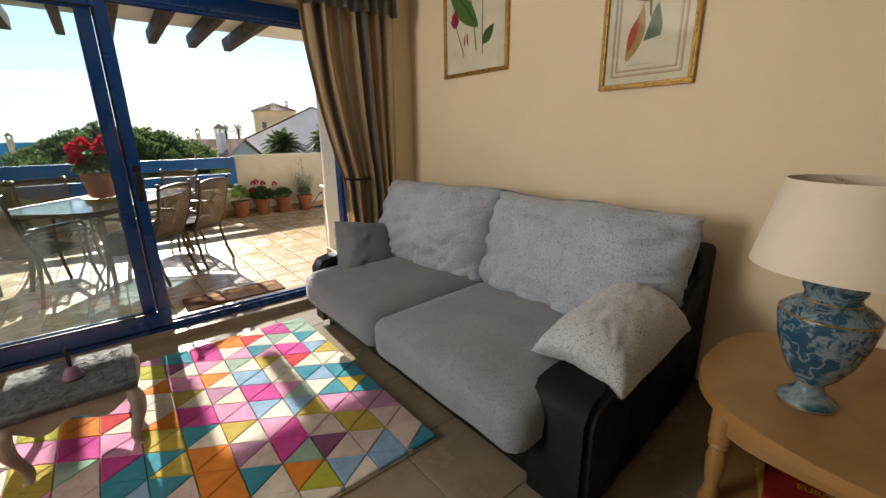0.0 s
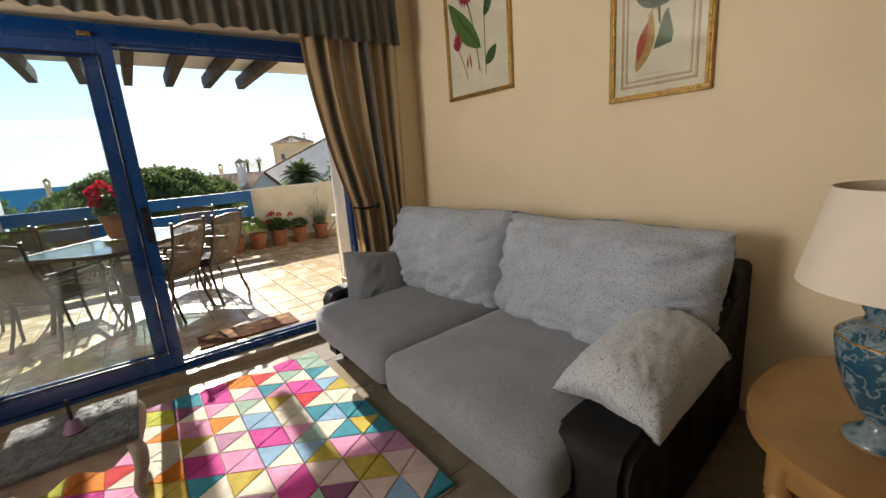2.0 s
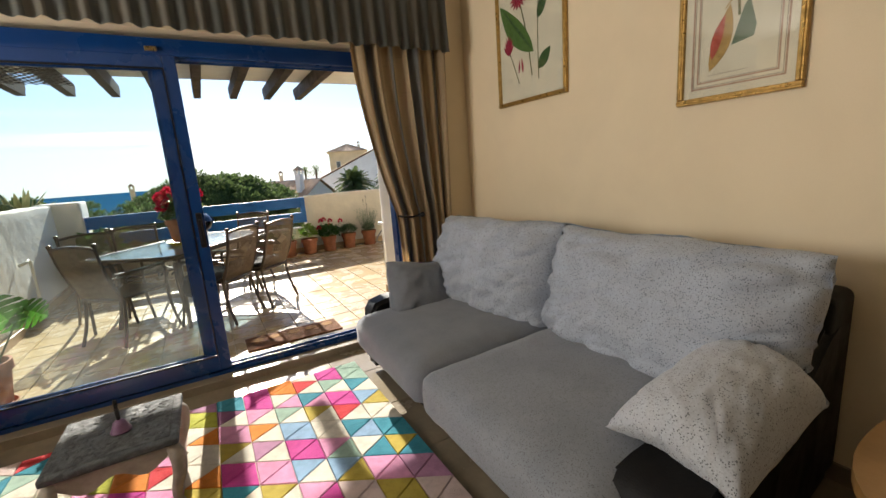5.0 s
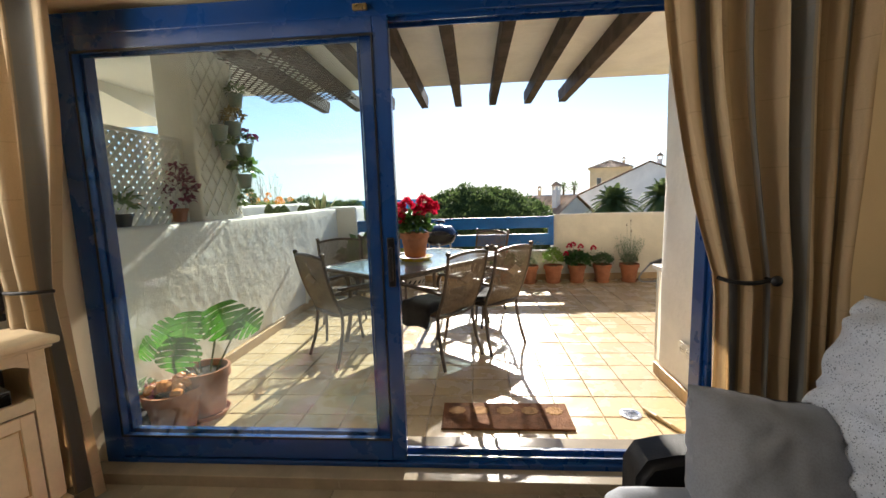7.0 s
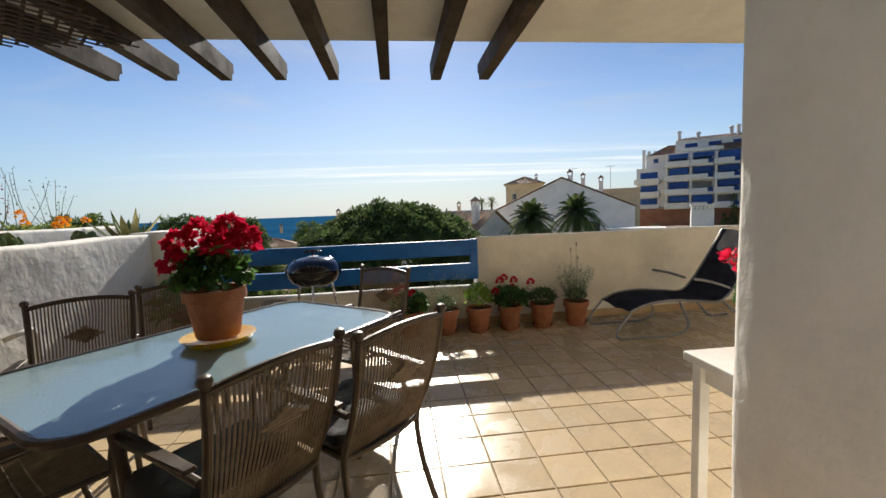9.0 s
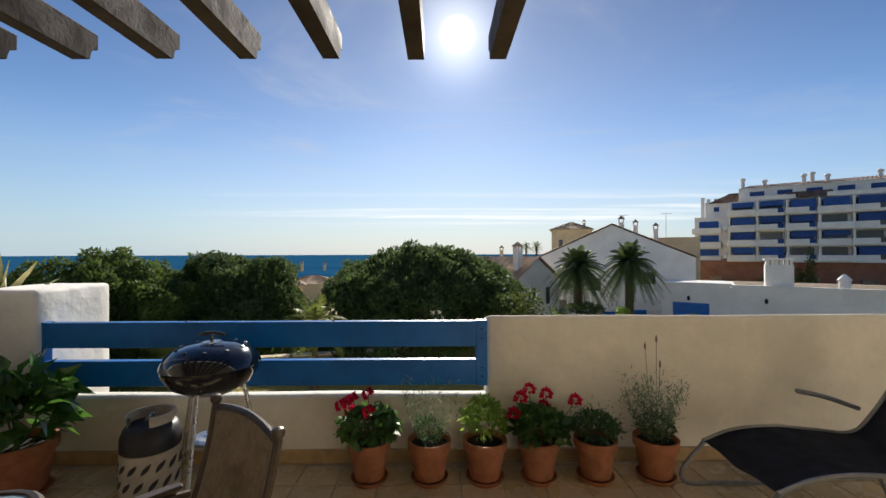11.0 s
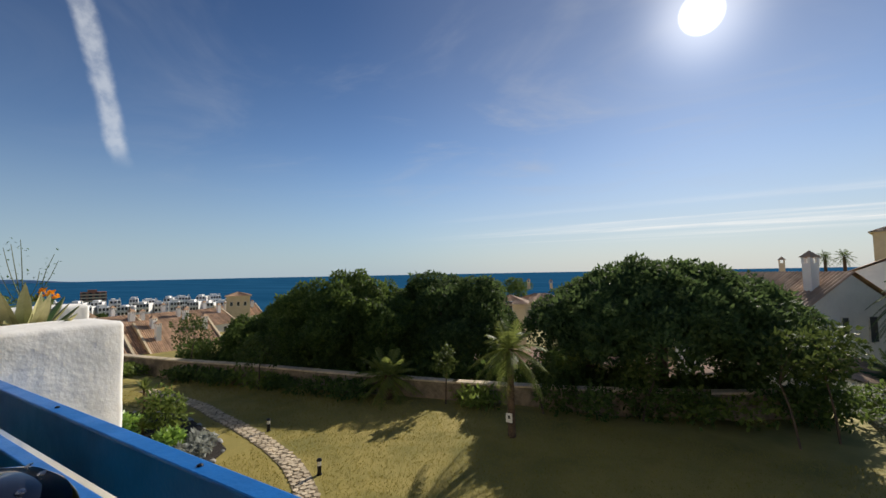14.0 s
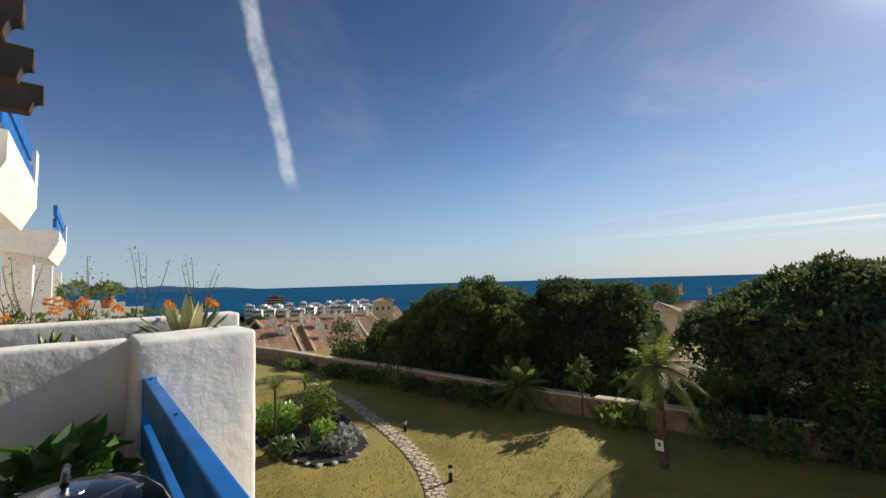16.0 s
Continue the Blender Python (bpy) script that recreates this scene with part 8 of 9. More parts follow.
# white holiday blocks by the sea, close together, with dark balconies
rr = random.Random(30)
for k in range(22):
    az = 57.6 + 0.80 * k
    dist = 232 + (14 if k % 2 else -8) + rr.uniform(-6, 8)
    d = direction(az, 0)
    topz = 1.46 - dist * math.tan(radians((2.95 if k % 2 == 0 else 2.5) + rr.uniform(-0.25, 0.2)))
    t = thing("apartment_block", frame_at(1.9 + d.x * dist, 7.4 + d.y * dist, 0, az + rr.uniform(-16, 16)), "distant white holiday block by the sea", "apartment block", "blocks by the sea")
    w = rr.uniform(3.4, 5.4)
    bm = box(-w / 2, w / 2, 0, 8, -26, topz)
    part("roof_room", box(-w * 0.35, w * rr.uniform(0.0, 0.2), 1, 6, topz, topz + rr.uniform(0.5, 1.1)), M_WALLS, t)
    part("chimney", box(w * 0.3, w * 0.42, 0.5, 1.0, topz, topz + rr.uniform(0.6, 1.2)), M_WALLS, t)
    part("wall", bm, M_WALLS, t)
    for fl in range(5):
        part("balcony", box(-w / 2 - 0.15, w / 2 + 0.15, -0.55, 0.0, topz - 2.1 - 2.15 * fl, topz - 1.45 - 2.15 * fl), M_WALLS, t)
    nw = 3 if w < 4.4 else 4
    for fl in range(5):
        for q in range(nw):
            xx = -w / 2 + w * (q + 0.5) / nw
            part("window", box(xx - w * 0.32 / nw, xx + w * 0.32 / nw, -0.06, 0.02, topz - 1.42 - 2.15 * fl, topz - 0.28 - 2.15 * fl), M_WINDOW, t)
d = direction(71.4, 0)
t = thing("apartment_block", frame_at(1.9 + d.x * 330, 7.4 + d.y * 330, 0, 71), "distant brick-red tower block by the sea", "apartment block")
part("wall", box(-6.2, 6.2, 0, 10, -20, -6.3), M_BRICK, t)
part("roof", box(-3.0, 1.5, 2, 8, -6.3, -5.0), M_BRICK, t)
for fl in range(5):
    part("balcony_band", box(-6.3, 6.3, -0.8, 0, -8.3 - 1.9 * fl, -7.6 - 1.9 * fl), M_CREAM, t)
    for q in range(4):
        part("window", box(-5.4 + 3.0 * q, -3.6 + 3.0 * q, -0.1, 0.02, -7.5 - 1.9 * fl, -6.6 - 1.9 * fl), M_WINDOW, t)
# far trees in the gaps
for k, (az, dist, r) in enumerate(((73.5, 150, 4), (71.0, 160, 3), (77, 170, 8), (12.5, 150, 6), (21, 170, 6), (24.5, 140, 5))):
    d = direction(az, 0)
    x, y = 1.9 + d.x * dist, 7.4 + d.y * dist
    z = land(x, y)
    hh = max(3.0, 1.5 - dist * 0.066 - z if k < 3 else -1.0 - z)
    broad_tree(x, y, z, hh, r, 130 + k, M_OAK, "far dark tree on the slope", 4800, 0.5, 0.8, 0.3, 0.2, 12)

# white apartment building with blue awnings
APT = pose(47.5, 74.5, 0, 0, 0, -38)
apt = thing("apartment_building", APT, "white stepped apartment building with blue awnings", "apartment building")
FL, WIDE, BAY = 2.45, 44.0, 3.72
part("ground_storey", box(-2.4, WIDE, 1.2, 14, -5.5, 0.0), M_BRICK, apt, "brick red ground storey")
part("core", box(2.7, WIDE, 1.6, 14, 0.0, 9.8), M_WALLS, apt)
part("wing", box(-2.4, 2.7, 3.0, 14, 0.0, 7.6), M_WALLS, apt)
part("wing_top", box(-0.9, 2.7, 4.5, 12, 7.6, 10.3), M_WALLS, apt)
part("attic", box(4.1, WIDE, 2.4, 12, 9.8, 12.0), M_WALLS, apt)
ra = random.Random(77)
M_BLIND = surface("blue window blind", (0.012, 0.06, 0.24), 0.7, vary=0.1, scale=1.5, fine=20)
bays = int((WIDE - 2.7) / BAY)
for k in range(4):
    zf = FL * k
    part("balcony_slab", box(2.7, WIDE, 0.05, 1.7, zf - 0.16, zf + 0.04), M_WALLS, apt)
    part("slab_edge", box(2.5, WIDE, -0.12, 0.10, zf - 0.20, zf + 0.28, 0.05), M_WALLS, apt)
    for q in range(bays):
        xa = 2.7 + BAY * q
        part("partition", box(xa, xa + 0.28, 0.12, 1.62, zf + 0.04, zf + FL - 0.16), M_WALLS, apt)
        out = 0.28 if (q + k) % 2 else 0.0
        part("parapet", box(xa - 0.15, xa + BAY * (0.72 if q % 3 else 1.0), -0.20 - out, -0.02, zf - 0.05, zf + 0.92, 0.08), M_WALLS, apt)
        part("balcony_screen", box(xa + 0.5, xa + BAY - 0.3, 0.06, 0.10, zf + 0.05, zf + 0.98), M_BLIND if q % 4 else M_WINDOW, apt)
        part("balcony_door", box(xa + 0.5, xa + BAY - 0.4, 1.54, 1.62, zf + 0.05, zf + 2.1), M_WINDOW, apt)
        if ra.random() < 0.86:
            low = ra.choice((0.85, 0.95, 1.15, 1.35))
            part("awning", box(xa + 0.55, xa + BAY - 0.25, 0.12, 0.17, zf + low, zf + FL - 0.30, 0.02), M_AWN if ra.random() < 0.6 else M_BLIND, apt, "blue cloth awning")
for k in range(3):
    zf = 2.45 * k - 0.2
    part("wing_balcony", box(-2.7, 1.6, 1.7, 3.1, zf - 0.15, zf + 0.85, 0.05), M_WALLS, apt)
    part("wing_balcony", box(1.9, 2.9, 1.2, 3.1, zf + 0.5, zf + 1.3, 0.05), M_WALLS, apt)
    part("awning", box(-1.7, 1.2, 2.9, 2.99, zf + 1.0, zf + 2.1), M_AWN, apt)
part("wing_window", box(0.4, 1.2, 4.42, 4.49, 8.6, 9.4), M_BLIND, apt)
for q in range(11):
    xa = 5.6 + 3.55 * q
    part("attic_window", box(xa, xa + 1.9, 2.33, 2.39, 10.7, 11.4), M_BLIND, apt, "small blue shuttered window")
    if q % 4 == 2:
        bm = bmesh.new()
        tiled_slope(bm, (xa - 2.4, 0.2, 9.85), (xa + 3.0, 0.2, 9.85), (xa + 3.0, 2.35, 10.9), (xa - 2.4, 2.35, 10.9), 0.5)
        part("lean_to_roof", bm, M_ROOF_D, apt)
    else:
        part("attic_parapet", box(xa - 1.4, xa + 2.15, 0.0, 0.2, 9.7, 10.35, 0.05), M_WALLS, apt)
bm = bmesh.new()
tiled_slope(bm, (3.9, 2.1, 11.95), (WIDE, 2.1, 11.95), (WIDE, 7, 13.0), (5.4, 7, 13.0), 0.5)
tiled_slope(bm, (-0.6, 3.9, 10.0), (4.6, 3.9, 10.0), (4.6, 7, 11.9), (2.6, 7, 11.9), 0.5)
part("roof", bm, M_ROOF_D, apt, "clay tile roof")
for x in (-1.6, -0.7, 0.4):
    part("chimney", box(x, x + 0.55, 5.0, 5.6, 7.6, 11.3 - 0.3 * (x > -1)), M_WALLS, apt)
for x, h in ((4.6, 1.4), (7.6, 0.9), (12.6, 1.3), (13.6, 1.5), (15.4, 1.0), (21.2, 1.0), (22.5, 1.9), (23.7, 2.0), (25.5, 1.6), (31, 1.4)):
    part("chimney", lathe([(0.30, 0), (0.30, h), (0.42, h + 0.05), (0.42, h + 0.3), (0.1, h + 0.5)], 8, Matrix.Translation((x, 5.0, 12.3))), M_WALLS, apt)
for x in (1.0, 7.5, 13.0, 19.0, 26.0):
    part("cypress_bed", box(x - 0.8, x + 0.8, -2.0, -0.6, -8, -2.6), M_STONEW, apt)
for k, x in enumerate((7.0, 11.4, 12.6, 22.0)):
    t = thing("tree", APT @ Matrix.Translation((x, -4.0, -6.5)), "dark cypress in front of the apartments", "tree")
    part("trunk", tube([(0, 0, 0), (0, 0, 1.6)], 0.12, 6), M_BARK, t)
    hh = (3.2, 5.2, 8.4, 4.0)[k]
    crown_part(t, [(0, 0, 1.0 + hh * 0.18 * q, 0.9 - 0.14 * q, hh * 0.2) for q in range(5)], 1200, 0.3, 150 + k, M_OAK, 0.4)

# low white building with a blue garage door, and its chimney
lb = thing("garage_building", pose(18.0, 35.3, 0, 0, 0, -34), "low white flat-roofed building with a blue garage door", "building")
part("wall", box(0, 4.2, 0, 6, -8, -0.92), M_WALLS, lb)
part("wing", box(4.2, 24, 0.4, 8, -8, -1.05), M_WALLS, lb)
part("parapet", box(-0.1, 4.3, -0.08, 0.2, -0.93, -0.75), M_WALLS, lb)
part("wing_parapet", box(4.3, 24, 0.32, 0.6, -1.06, -0.86), M_WALLS, lb)
part("garage_door", box(0.75, 3.0, -0.05, 0.01, -4.4, -2.2), M_BLUE_WOOD, lb)
for x in (1.75, 6.2):
    part("wall_lamp", lathe([(0.03, 0), (0.10, 0.08), (0.10, 0.26), (0.02, 0.36)], 8, Matrix.Translation((x, -0.10 if x < 5 else 0.28, -2.05))), M_DARK_METAL, lb)
ch = part("tall_chimney", box(6.2, 7.7, 0.9, 1.9, -1.1, 0.55), M_WALLS, lb)
for k in range(6):
    part("flue", box(6.25 + 0.25 * k, 6.40 + 0.25 * k, 0.95, 1.85, 0.55, 0.86), M_WALLS, ch)
part("flue_cap", box(6.15, 7.75, 0.85, 1.95, 0.86, 0.96), M_WALLS, ch)
part("roof_gravel", box(4.6, 23.8, 0.7, 7.8, -1.04, -1.0), M_STONEW, lb)
for x in (10.4, 14.2):
    part("roof_vent", lathe([(0.32, -1.02), (0.32, -0.45), (0.40, -0.44), (0.25, -0.25), (0.06, -0.05)], 10, Matrix.Translation((x, 2.4, 0))), M_WALLS, lb)

# ramp with white walls and blue rails
rp = thing("ramp", (0, 0, 0), "white walled ramp with blue painted rails", "ramp", kind="structure")
def wall_run(x0, y0, x1, y1, za, zb, base, th=0.22):
    bm = bmesh.new()
    d = Vector((x1 - x0, y1 - y0, 0))
    s = Vector((-d.y, d.x, 0)).normalized() * th / 2
    lo = [bm.verts.new(Vector((x, y, base)) + k) for x, y, k in ((x0, y0, -s), (x1, y1, -s), (x1, y1, s), (x0, y0, s))]
    hi = [bm.verts.new(Vector((x, y, z)) + k) for x, y, z, k in ((x0, y0, za, -s), (x1, y1, zb, -s), (x1, y1, zb, s), (x0, y0, za, s))]
    bm.faces.new(lo[::-1])
    bm.faces.new(hi)
    for k in range(4):
        bm.faces.new((lo[k], lo[(k + 1) % 4], hi[(k + 1) % 4], hi[k]))
    bmesh.ops.recalc_face_normals(bm, faces=bm.faces)
    return bm


RA, RB = Vector((11.5, 30.2, -2.66)), Vector((14.6, 23.9, -2.88))
def along(t, drop=0.0):
    p = RA.lerp(RB, t)
    return (p.x, p.y, p.z - drop)


def ramp_piece(t0, t1, drop, base):
    a, b = along(t0, drop), along(t1, drop)
    return wall_run(a[0], a[1], b[0], b[1], a[2], b[2], base)


part("ramp_wall", wall_run(10.15, 31.75, 11.5, 30.2, -2.48, -2.66, -4.1), M_WALLS, rp)
part("ramp_wall", ramp_piece(0.0, 1.0, 0.62, -7), M_WALLS, rp)
part("ramp_wall", ramp_piece(0.27, 0.37, 0.0, -3.6), M_WALLS, rp)
part("ramp_wall", ramp_piece(0.78, 1.0, 0.0, -3.6), M_WALLS, rp)
part("ramp_wall", wall_run(14.6, 23.9, 17.0, 18.5, -2.88, -3.3, -7), M_WALLS, rp)
part("ramp_deck", wall_run(13.3, 32.4, 17.2, 24.6, -3.6, -3.7, -7, 2.6), M_FLAG, rp)
part("pier", box(11.1, 11.7, 29.9, 30.5, -7, -4.05), M_WALLS, rp)
part("low_wall", wall_run(8.6, 27.8, 10.4, 25.4, -3.6, -4.2, -7), M_WALLS, rp)
for s0, s1 in ((0.0, 0.27), (0.37, 0.78)):
    for k in range(3):
        a, b = Vector(along(s0, 0.56 - 0.2 * k)), Vector(along(s1, 0.56 - 0.2 * k))
        part("rail", tube([a + Vector((0, 0, 0.06)), b + Vector((0, 0, 0.06))], 0.062, 6), M_BLUE_WOOD, rp)
part("planter", box(9.9, 11.5, 31.5, 32.5, -4.0, -2.35, 0.03), M_WALLS, rp)
sh = thing("shrub", (10.95, 31.6, -2.4), "dry trailing shrub in the ramp planter", "shrub")
crown_part(sh, [(-0.7, 0, 0.15, 0.6, 0.35), (0.1, -0.2, 0.2, 0.7, 0.4), (0.75, -0.2, 0.0, 0.5, 0.45)], 1600, 0.13, 171, M_YOUNG, 0.3)
t = thing("terrace_wall_far", (0, 0, 0), "white terrace wall with blue railings beyond the ramp", "wall", kind="structure")
part("wall_run", wall_run(15.2, 39.5, 19.4, 37.5, -3.45, -3.1, -7), M_WALLS, t)
for a, b in (((15.3, 39.3, -3.75), (16.2, 38.85, -3.7)), ((17.2, 38.4, -3.5), (18.2, 37.9, -3.42))):
    part("rail", tube([a, b], 0.2, 6), M_BLUE_WOOD, t)
sh = thing("potted_plant", (15.4, 35.8, -3.9), "round potted shrub on the far terrace", "potted plant")
top = add_pot(sh, 0.35, 0.5)
crown_part(sh, [(0, 0, top + 0.25, 0.6, 0.42)], 900, 0.12, 172, M_LIME, 0.3)
structure("terrace_pad", box(15.0, 19.0, 34.5, 38.6, -6, -3.9), M_FLAG, "paved terrace beyond the ramp")
for x, y, r in ((15.1, 27.3, 0.95), (16.2, 26.2, 0.7)):
    sh = thing("hedge", (x, y, -3.66), "dark rounded oleander beside the ramp", "hedge")
    crown_part(sh, [(-r * 0.5, 0, 0.85, r * 0.6, 0.6), (r * 0.4, 0.1, 0.95, r * 0.65, 0.7), (0, -0.1, 0.7, r * 0.6, 0.7)], 2600, 0.12, int(x * 10), M_OAK, 0.5)

# neighbours to the west: planters, flowers, balconies
bm = grid_box(-2.45, -2.20, 3.4, 8.45, -3.0, 1.27, 0.2)
rough_wall(bm, 0.012)
smooth(structure("wall_planter", bm, M_RENDER, "rough white planter wall next door"), 60)
structure("planter_soil", box(-2.21, -1.65, 3.42, 8.2, 0.4, 1.02), M_SOIL, "soil between the planter walls", "soil")
structure("planter_soil_far", box(-3.4, -2.44, 3.42, 8.4, 0.6, 1.12), M_SOIL, "soil of the planter next door", "soil")
structure("wall_planter_far", box(-3.6, -3.4, 3.4, 8.45, -3.0, 1.15), M_RENDER, "outer wall of the planter next door")


def variegated(x, y, z, size, seed, label):
    ag = thing("agave", (x, y, z), label, "agave")
    bm = bmesh.new()
    rosette(bm, Vector((0, 0, 0)), 22, size, size * 0.10, seed, 0.30, 0.05, 4)
    part("leaves", bm, M_SUCC, ag)
    bm = bmesh.new()
    rosette(bm, Vector((0, 0, -0.006)), 22, size * 1.01, size * 0.135, seed, 0.30, 0.05, 4)
    part("leaf_margin", bm, M_CREAMEDGE, ag, "cream leaf margins")


variegated(-1.86, 7.98, 1.02, 0.46, 181, "cream-edged agave between the planter walls")
for k, (y, s) in enumerate(((6.4, 0.12), (7.30, 0.10), (5.2, 0.12))):
    cc = thing("cactus", (-1.80, y, 1.02), "small prickly pear between the planter walls", "cactus")
    r7 = random.Random(190 + k)
    for q in range(9):
        bm = bmesh.new()
        a = r7.uniform(0, 6.28)
        add_lathe(bm, [(0.01, 0), (s * 0.5, s * 0.4), (s * 0.55, s * 0.9), (s * 0.3, s * 1.4), (0.004, s * 1.55)], 9,
                  pose(0.09 * math.cos(a), 0.09 * math.sin(a), 0.04 * (q % 3), r7.uniform(-25, 25), r7.uniform(-25, 25), 0) @ Matrix.Diagonal((1, 0.35, 1, 1)))
        smooth(part("pad", bm, M_SUCC, cc))
rr = random.Random(33)
for k in range(9):
    y = 5.0 + 0.40 * k
    fp = thing("flowering_plant", (-2.75 + rr.uniform(-0.12, 0.2), y, 1.12), "orange marigolds with dry seed stalks in a planter", "flowering plant", "planter flowers")
    part("leaves", bush(200 + k, 170, 0.24, 0.24, -0.02, 0.06, 0.02), M_SHRUB, fp)
    if 2 <= k or k == 0:
        spots = [(rr.uniform(-0.05, 0.28), rr.uniform(-0.22, 0.22), rr.uniform(0.17, 0.30)) for _ in range(3)]
        for sp in spots:
            part("flower_head", flower_heads([sp], 220 + k, 0.042, 24), M_ORANGE, fp, "orange flower head")
    bm = bmesh.new()
    lm = bmesh.new()
    for q in range(7 if k != 7 else 4):
        hh = rr.uniform(0.35, 0.7) if k != 7 else rr.uniform(0.55, 0.85)
        tip = Vector((rr.uniform(-0.15, 0.15), rr.uniform(-0.2, 0.2), hh))
        add_tube(bm, curve_pts([(rr.uniform(-0.1, 0.1), rr.uniform(-0.1, 0.1), 0), tip * 0.6, tip], 3), 0.0045, 4, True, 0.002)
        for w in range(9):
            add_leaf(lm, tip * rr.uniform(0.45, 1.05) + rand_dir(rr, -0.3, 0.6) * 0.035, rand_dir(rr, -0.2, 1), 0.03, 0.016)
    part("stalk", bm, M_STALK, fp)
    part("seed_leaves", lm, M_PURP if k % 3 == 0 else M_HERB, fp)
# balconies of the next flats, seen end on
def balcony(x, yf, z0, z1, length, label):
    b = thing("balcony", (x, 0, 0), label, "balcony")
    bm = bmesh.new()
    out = [(yf, z1 - 0.48), (yf, z0 + 0.32), (yf - 0.14, z0), (yf - 2.6, z0 + 0.5), (3.4, z0 + 0.5), (3.4, z1 - 0.48)]
    lo = [bm.verts.new((0, y, z)) for y, z in out]
    hi = [bm.verts.new((-length, y, z)) for y, z in out]
    bm.faces.new(lo)
    bm.faces.new(hi[::-1])
    for k in range(len(out)):
        bm.faces.new((lo[k], hi[k], hi[(k + 1) % len(out)], lo[(k + 1) % len(out)]))
    bmesh.ops.recalc_face_normals(bm, faces=bm.faces)
    part("parapet", bm, M_RENDER, b)
    for k in range(2):
        part("rail", box(-length + 0.35, 0, yf - 0.10, yf - 0.04, z1 - 0.42 + 0.25 * k, z1 - 0.24 + 0.25 * k, 0.006), M_BLUE_WOOD, b, "blue rail")
    part("post", box(-length, -length + 0.35, yf - 0.2, yf, z1 - 0.5, z1), M_RENDER, b)


balcony(-3.3, 6.82, 2.35, 3.42, 2.8, "white balcony of the flat above next door")
balcony(-8.8, 6.95, 2.15, 3.15, 3.4, "white balcony further along the terrace")
structure("facade_west", box(-30, -2.5, 3.2, 3.4, -3.0, 6.0), M_RENDER, "white facade of the flats next door")
structure("wall_upper", box(-2.5, 8.5, 3.2, 3.4, 2.9, 6.0), M_RENDER, "white facade above the terrace")
structure("terrace_next", box(-30, -3.6, 3.4, 8.2, -0.4, -0.1), M_GROUT, "floor of the terraces next door")
t = thing("terrace_parapet", (0, 0, 0), "white parapet of the terraces next door", "wall", kind="structure")
for k, x in enumerate((-9.0, -14.5, -20)):
    part("party_wall", box(x - 0.2, x, 3.4, 8.3, -0.1, 1.15), M_RENDER, t)
    part("column", box(x - 0.35, x, 6.2, 6.6, 1.15, 2.3), M_RENDER, t)
    part("front_wall", box(x - 5.0, x, 7.9, 8.1, -0.1, 0.9), M_RENDER, t)
for k, (x, y) in enumerate(((-9.1, 7.2), (-9.1, 7.7), (-14.6, 7.9))):
    p = thing("potted_plant", (x, y, 1.15), "potted shrub on the neighbours' wall", "potted plant")
    top = add_pot(p, 0.12, 0.18, saucer=False)
    part("leaves", bush(240 + k, 160, 0.28, 0.4, top - 0.03, 0.12, 0.05), M_SHRUB, p)

# hills beyond the bay; the haze of the air is put into their pale blue
m = surface("hills with painted haze", (0.50, 0.60, 0.72), 1.0, vary=0.05, scale=0.002, fine=0.01, bump=0.0)
bm = bmesh.new()
prev = None
for k in range(61):
    az = 72 + 0.55 * k
    d = direction(az, 0)
    hgt = max(0.0, (az - 73) / 18) ** 0.8 * 85 * (0.75 + 0.5 * noise.noise(Vector((az * 0.32, 0, 0))) + 0.2 * noise.noise(Vector((az * 1.3, 4, 0))))
    a = bm.verts.new((d.x * 4300, 7 + d.y * 4300, -20))
    b = bm.verts.new((d.x * 4300, 7 + d.y * 4300, -16 + hgt * 1.1))
    c = bm.verts.new((d.x * 4700, 7 + d.y * 4700, -20))
    if prev:
        bm.faces.new((prev[0], a, b, prev[1]))
        bm.faces.new((prev[1], b, c, prev[2]))
    prev = (a, b, c)
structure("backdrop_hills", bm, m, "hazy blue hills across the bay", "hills")
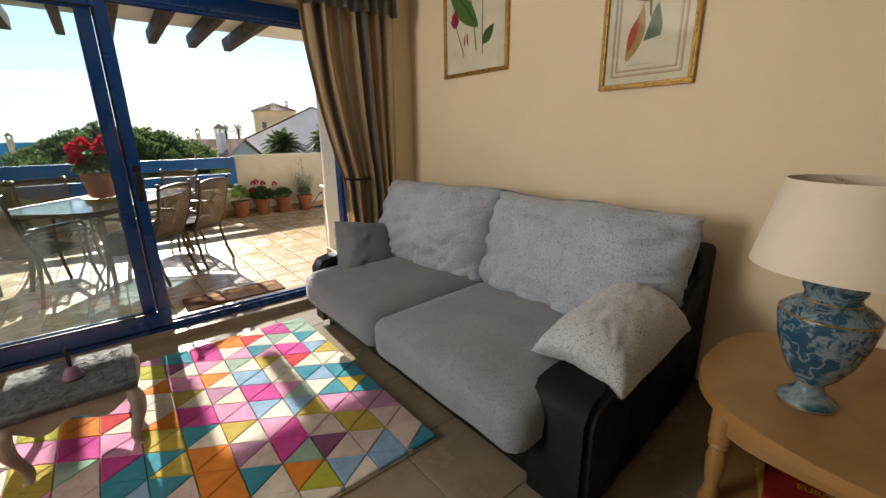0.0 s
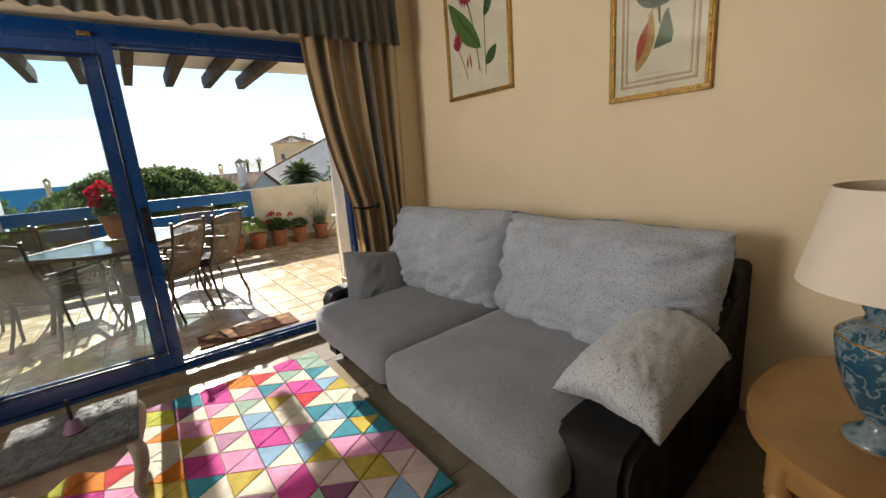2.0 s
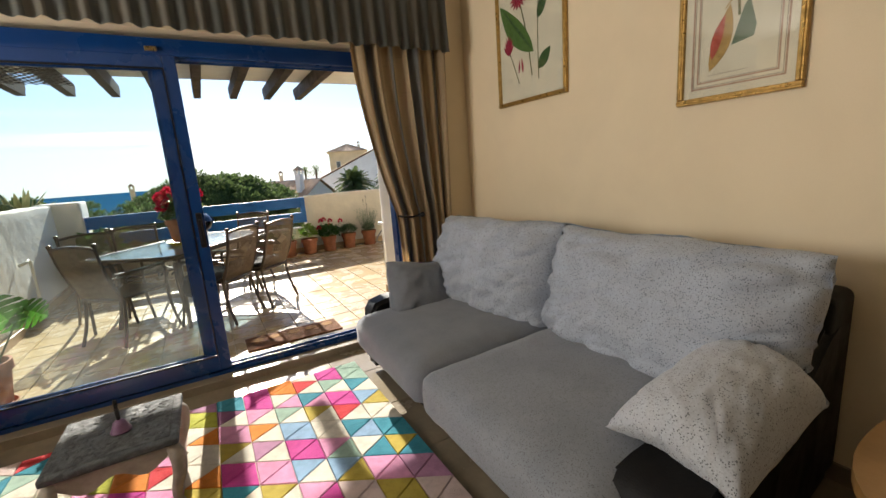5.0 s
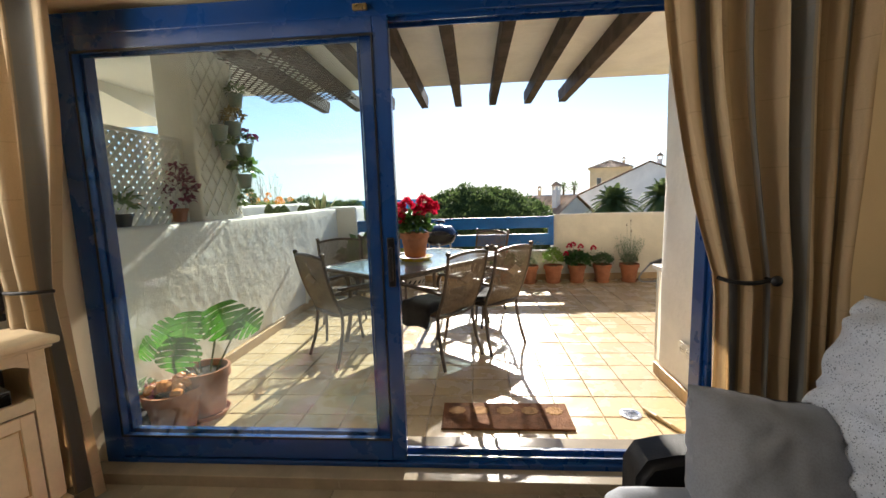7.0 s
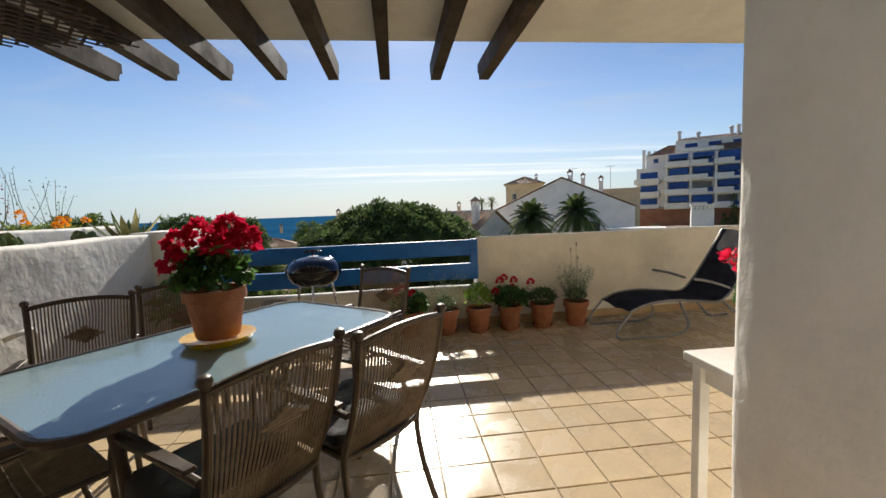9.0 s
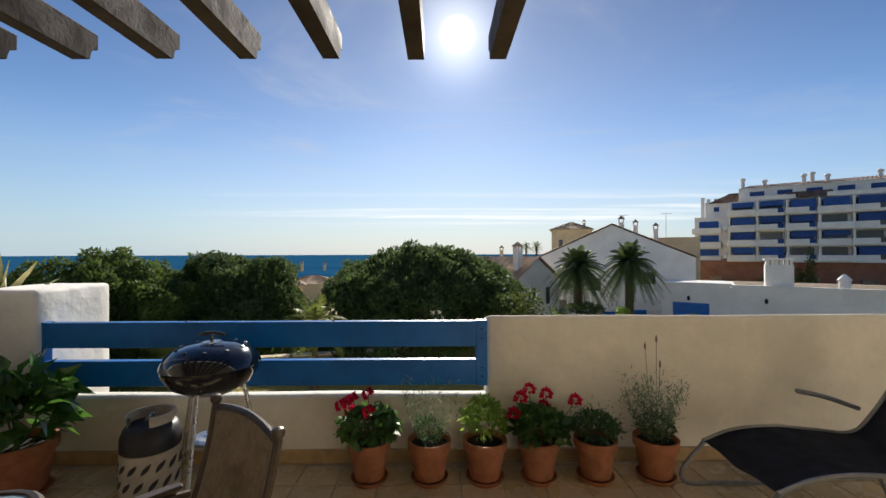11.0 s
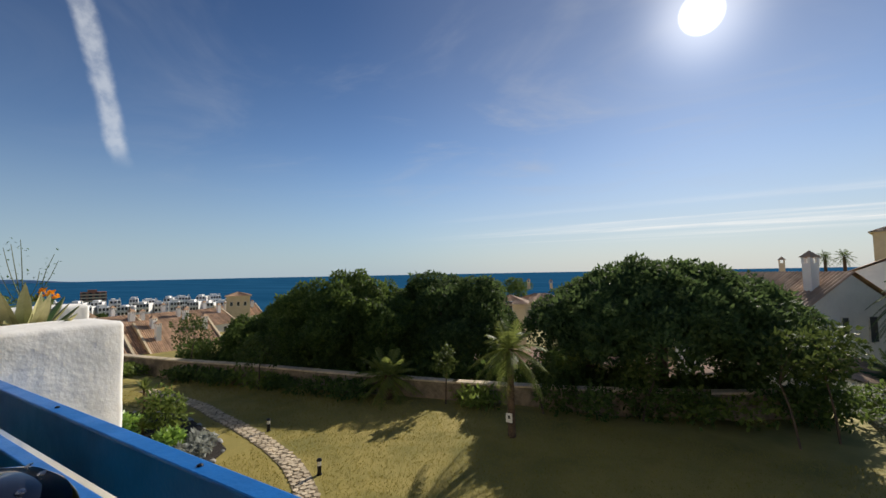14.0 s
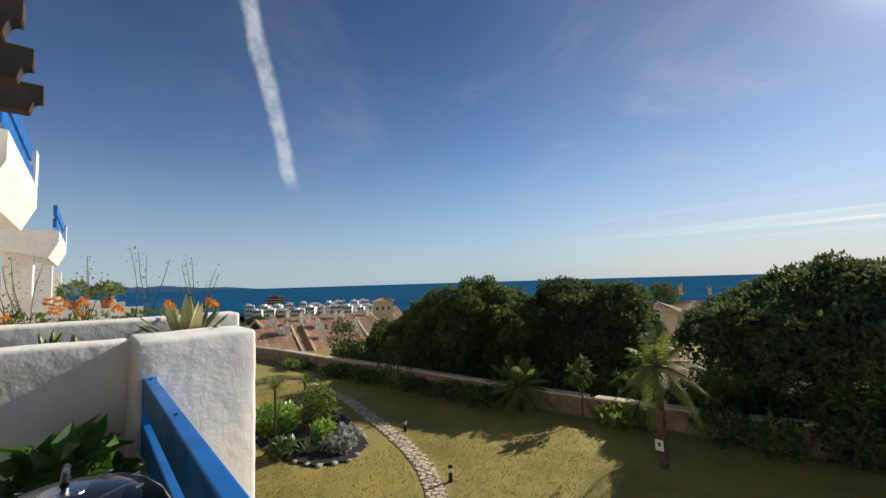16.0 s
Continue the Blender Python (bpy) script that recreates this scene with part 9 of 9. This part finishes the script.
# ---- floor pieces ----
def tile_mesh(name, w, d, h, mat):
    bm = box(-w / 2, w / 2, -d / 2, d / 2, 0, h)
    bmesh.ops.bevel(bm, geom=[e for e in bm.edges if e.verts[0].co.z > h - 1e-5 and e.verts[1].co.z > h - 1e-5], offset=0.003, segments=1, affect="EDGES")
    me = bpy.data.meshes.new(name)
    bm.to_mesh(me)
    bm.free()
    me.materials.append(mat)
    return me


def lay_tiles(x0, y0, nx, ny, px, py, joint, parent, mat, z, h, jitter=0.0006):
    me = tile_mesh("tile", px - joint, py - joint, h, mat)
    r = random.Random(5)
    for i in range(nx):
        for j in range(ny):
            ob = new("tile", me)
            ob.parent = parent
            ob.location = (x0 + (i + 0.5) * px, y0 + (j + 0.5) * py, z + r.uniform(-jitter, jitter))
            ob.rotation_euler = (r.uniform(-0.0012, 0.0012), r.uniform(-0.0012, 0.0012), 0)


PX, PY = 0.257, 0.2465
lay_tiles(-1.431, 3.482, 16, 17, PX, PY, 0.007, bpy.data.objects["terrace_floor"], M_TILE, -0.010, 0.010)
# the tiles further along the terrace, joined
bm = bmesh.new()
for i in range(16, 38):
    for j in range(17):
        x, y = -1.431 + (i + 0.5) * PX, 3.482 + (j + 0.5) * PY
        lo, hi = ((PX - 0.007) / 2, (PY - 0.007) / 2), ((PX - 0.013) / 2, (PY - 0.013) / 2)
        ring = [[bm.verts.new((x + sx * r[0], y + sy * r[1], z)) for sx, sy in ((-1, -1), (1, -1), (1, 1), (-1, 1))] for r, z in ((lo, -0.009), (lo, -0.003), (hi, 0.0))]
        bm.faces.new(ring[2])
        for a, b in zip(ring, ring[1:]):
            for q in range(4):
                bm.faces.new((a[q], a[(q + 1) % 4], b[(q + 1) % 4], b[q]))
M_TILE_FAR = surface("glazed terracotta tile", (0.60, 0.46, 0.275), 0.27, vary=0.09, scale=5, fine=45, bump=0.035, per_island=0.09, height=0.006)
tagged(part("tile", bm, M_TILE_FAR, bpy.data.objects["terrace_floor"]), kind="stuff")
lay_tiles(-2.3, -6.04, 10, 20, 0.46, 0.46, 0.0025, bpy.data.objects["floor"], M_FLOOR, -0.008, 0.008, 0.0002)
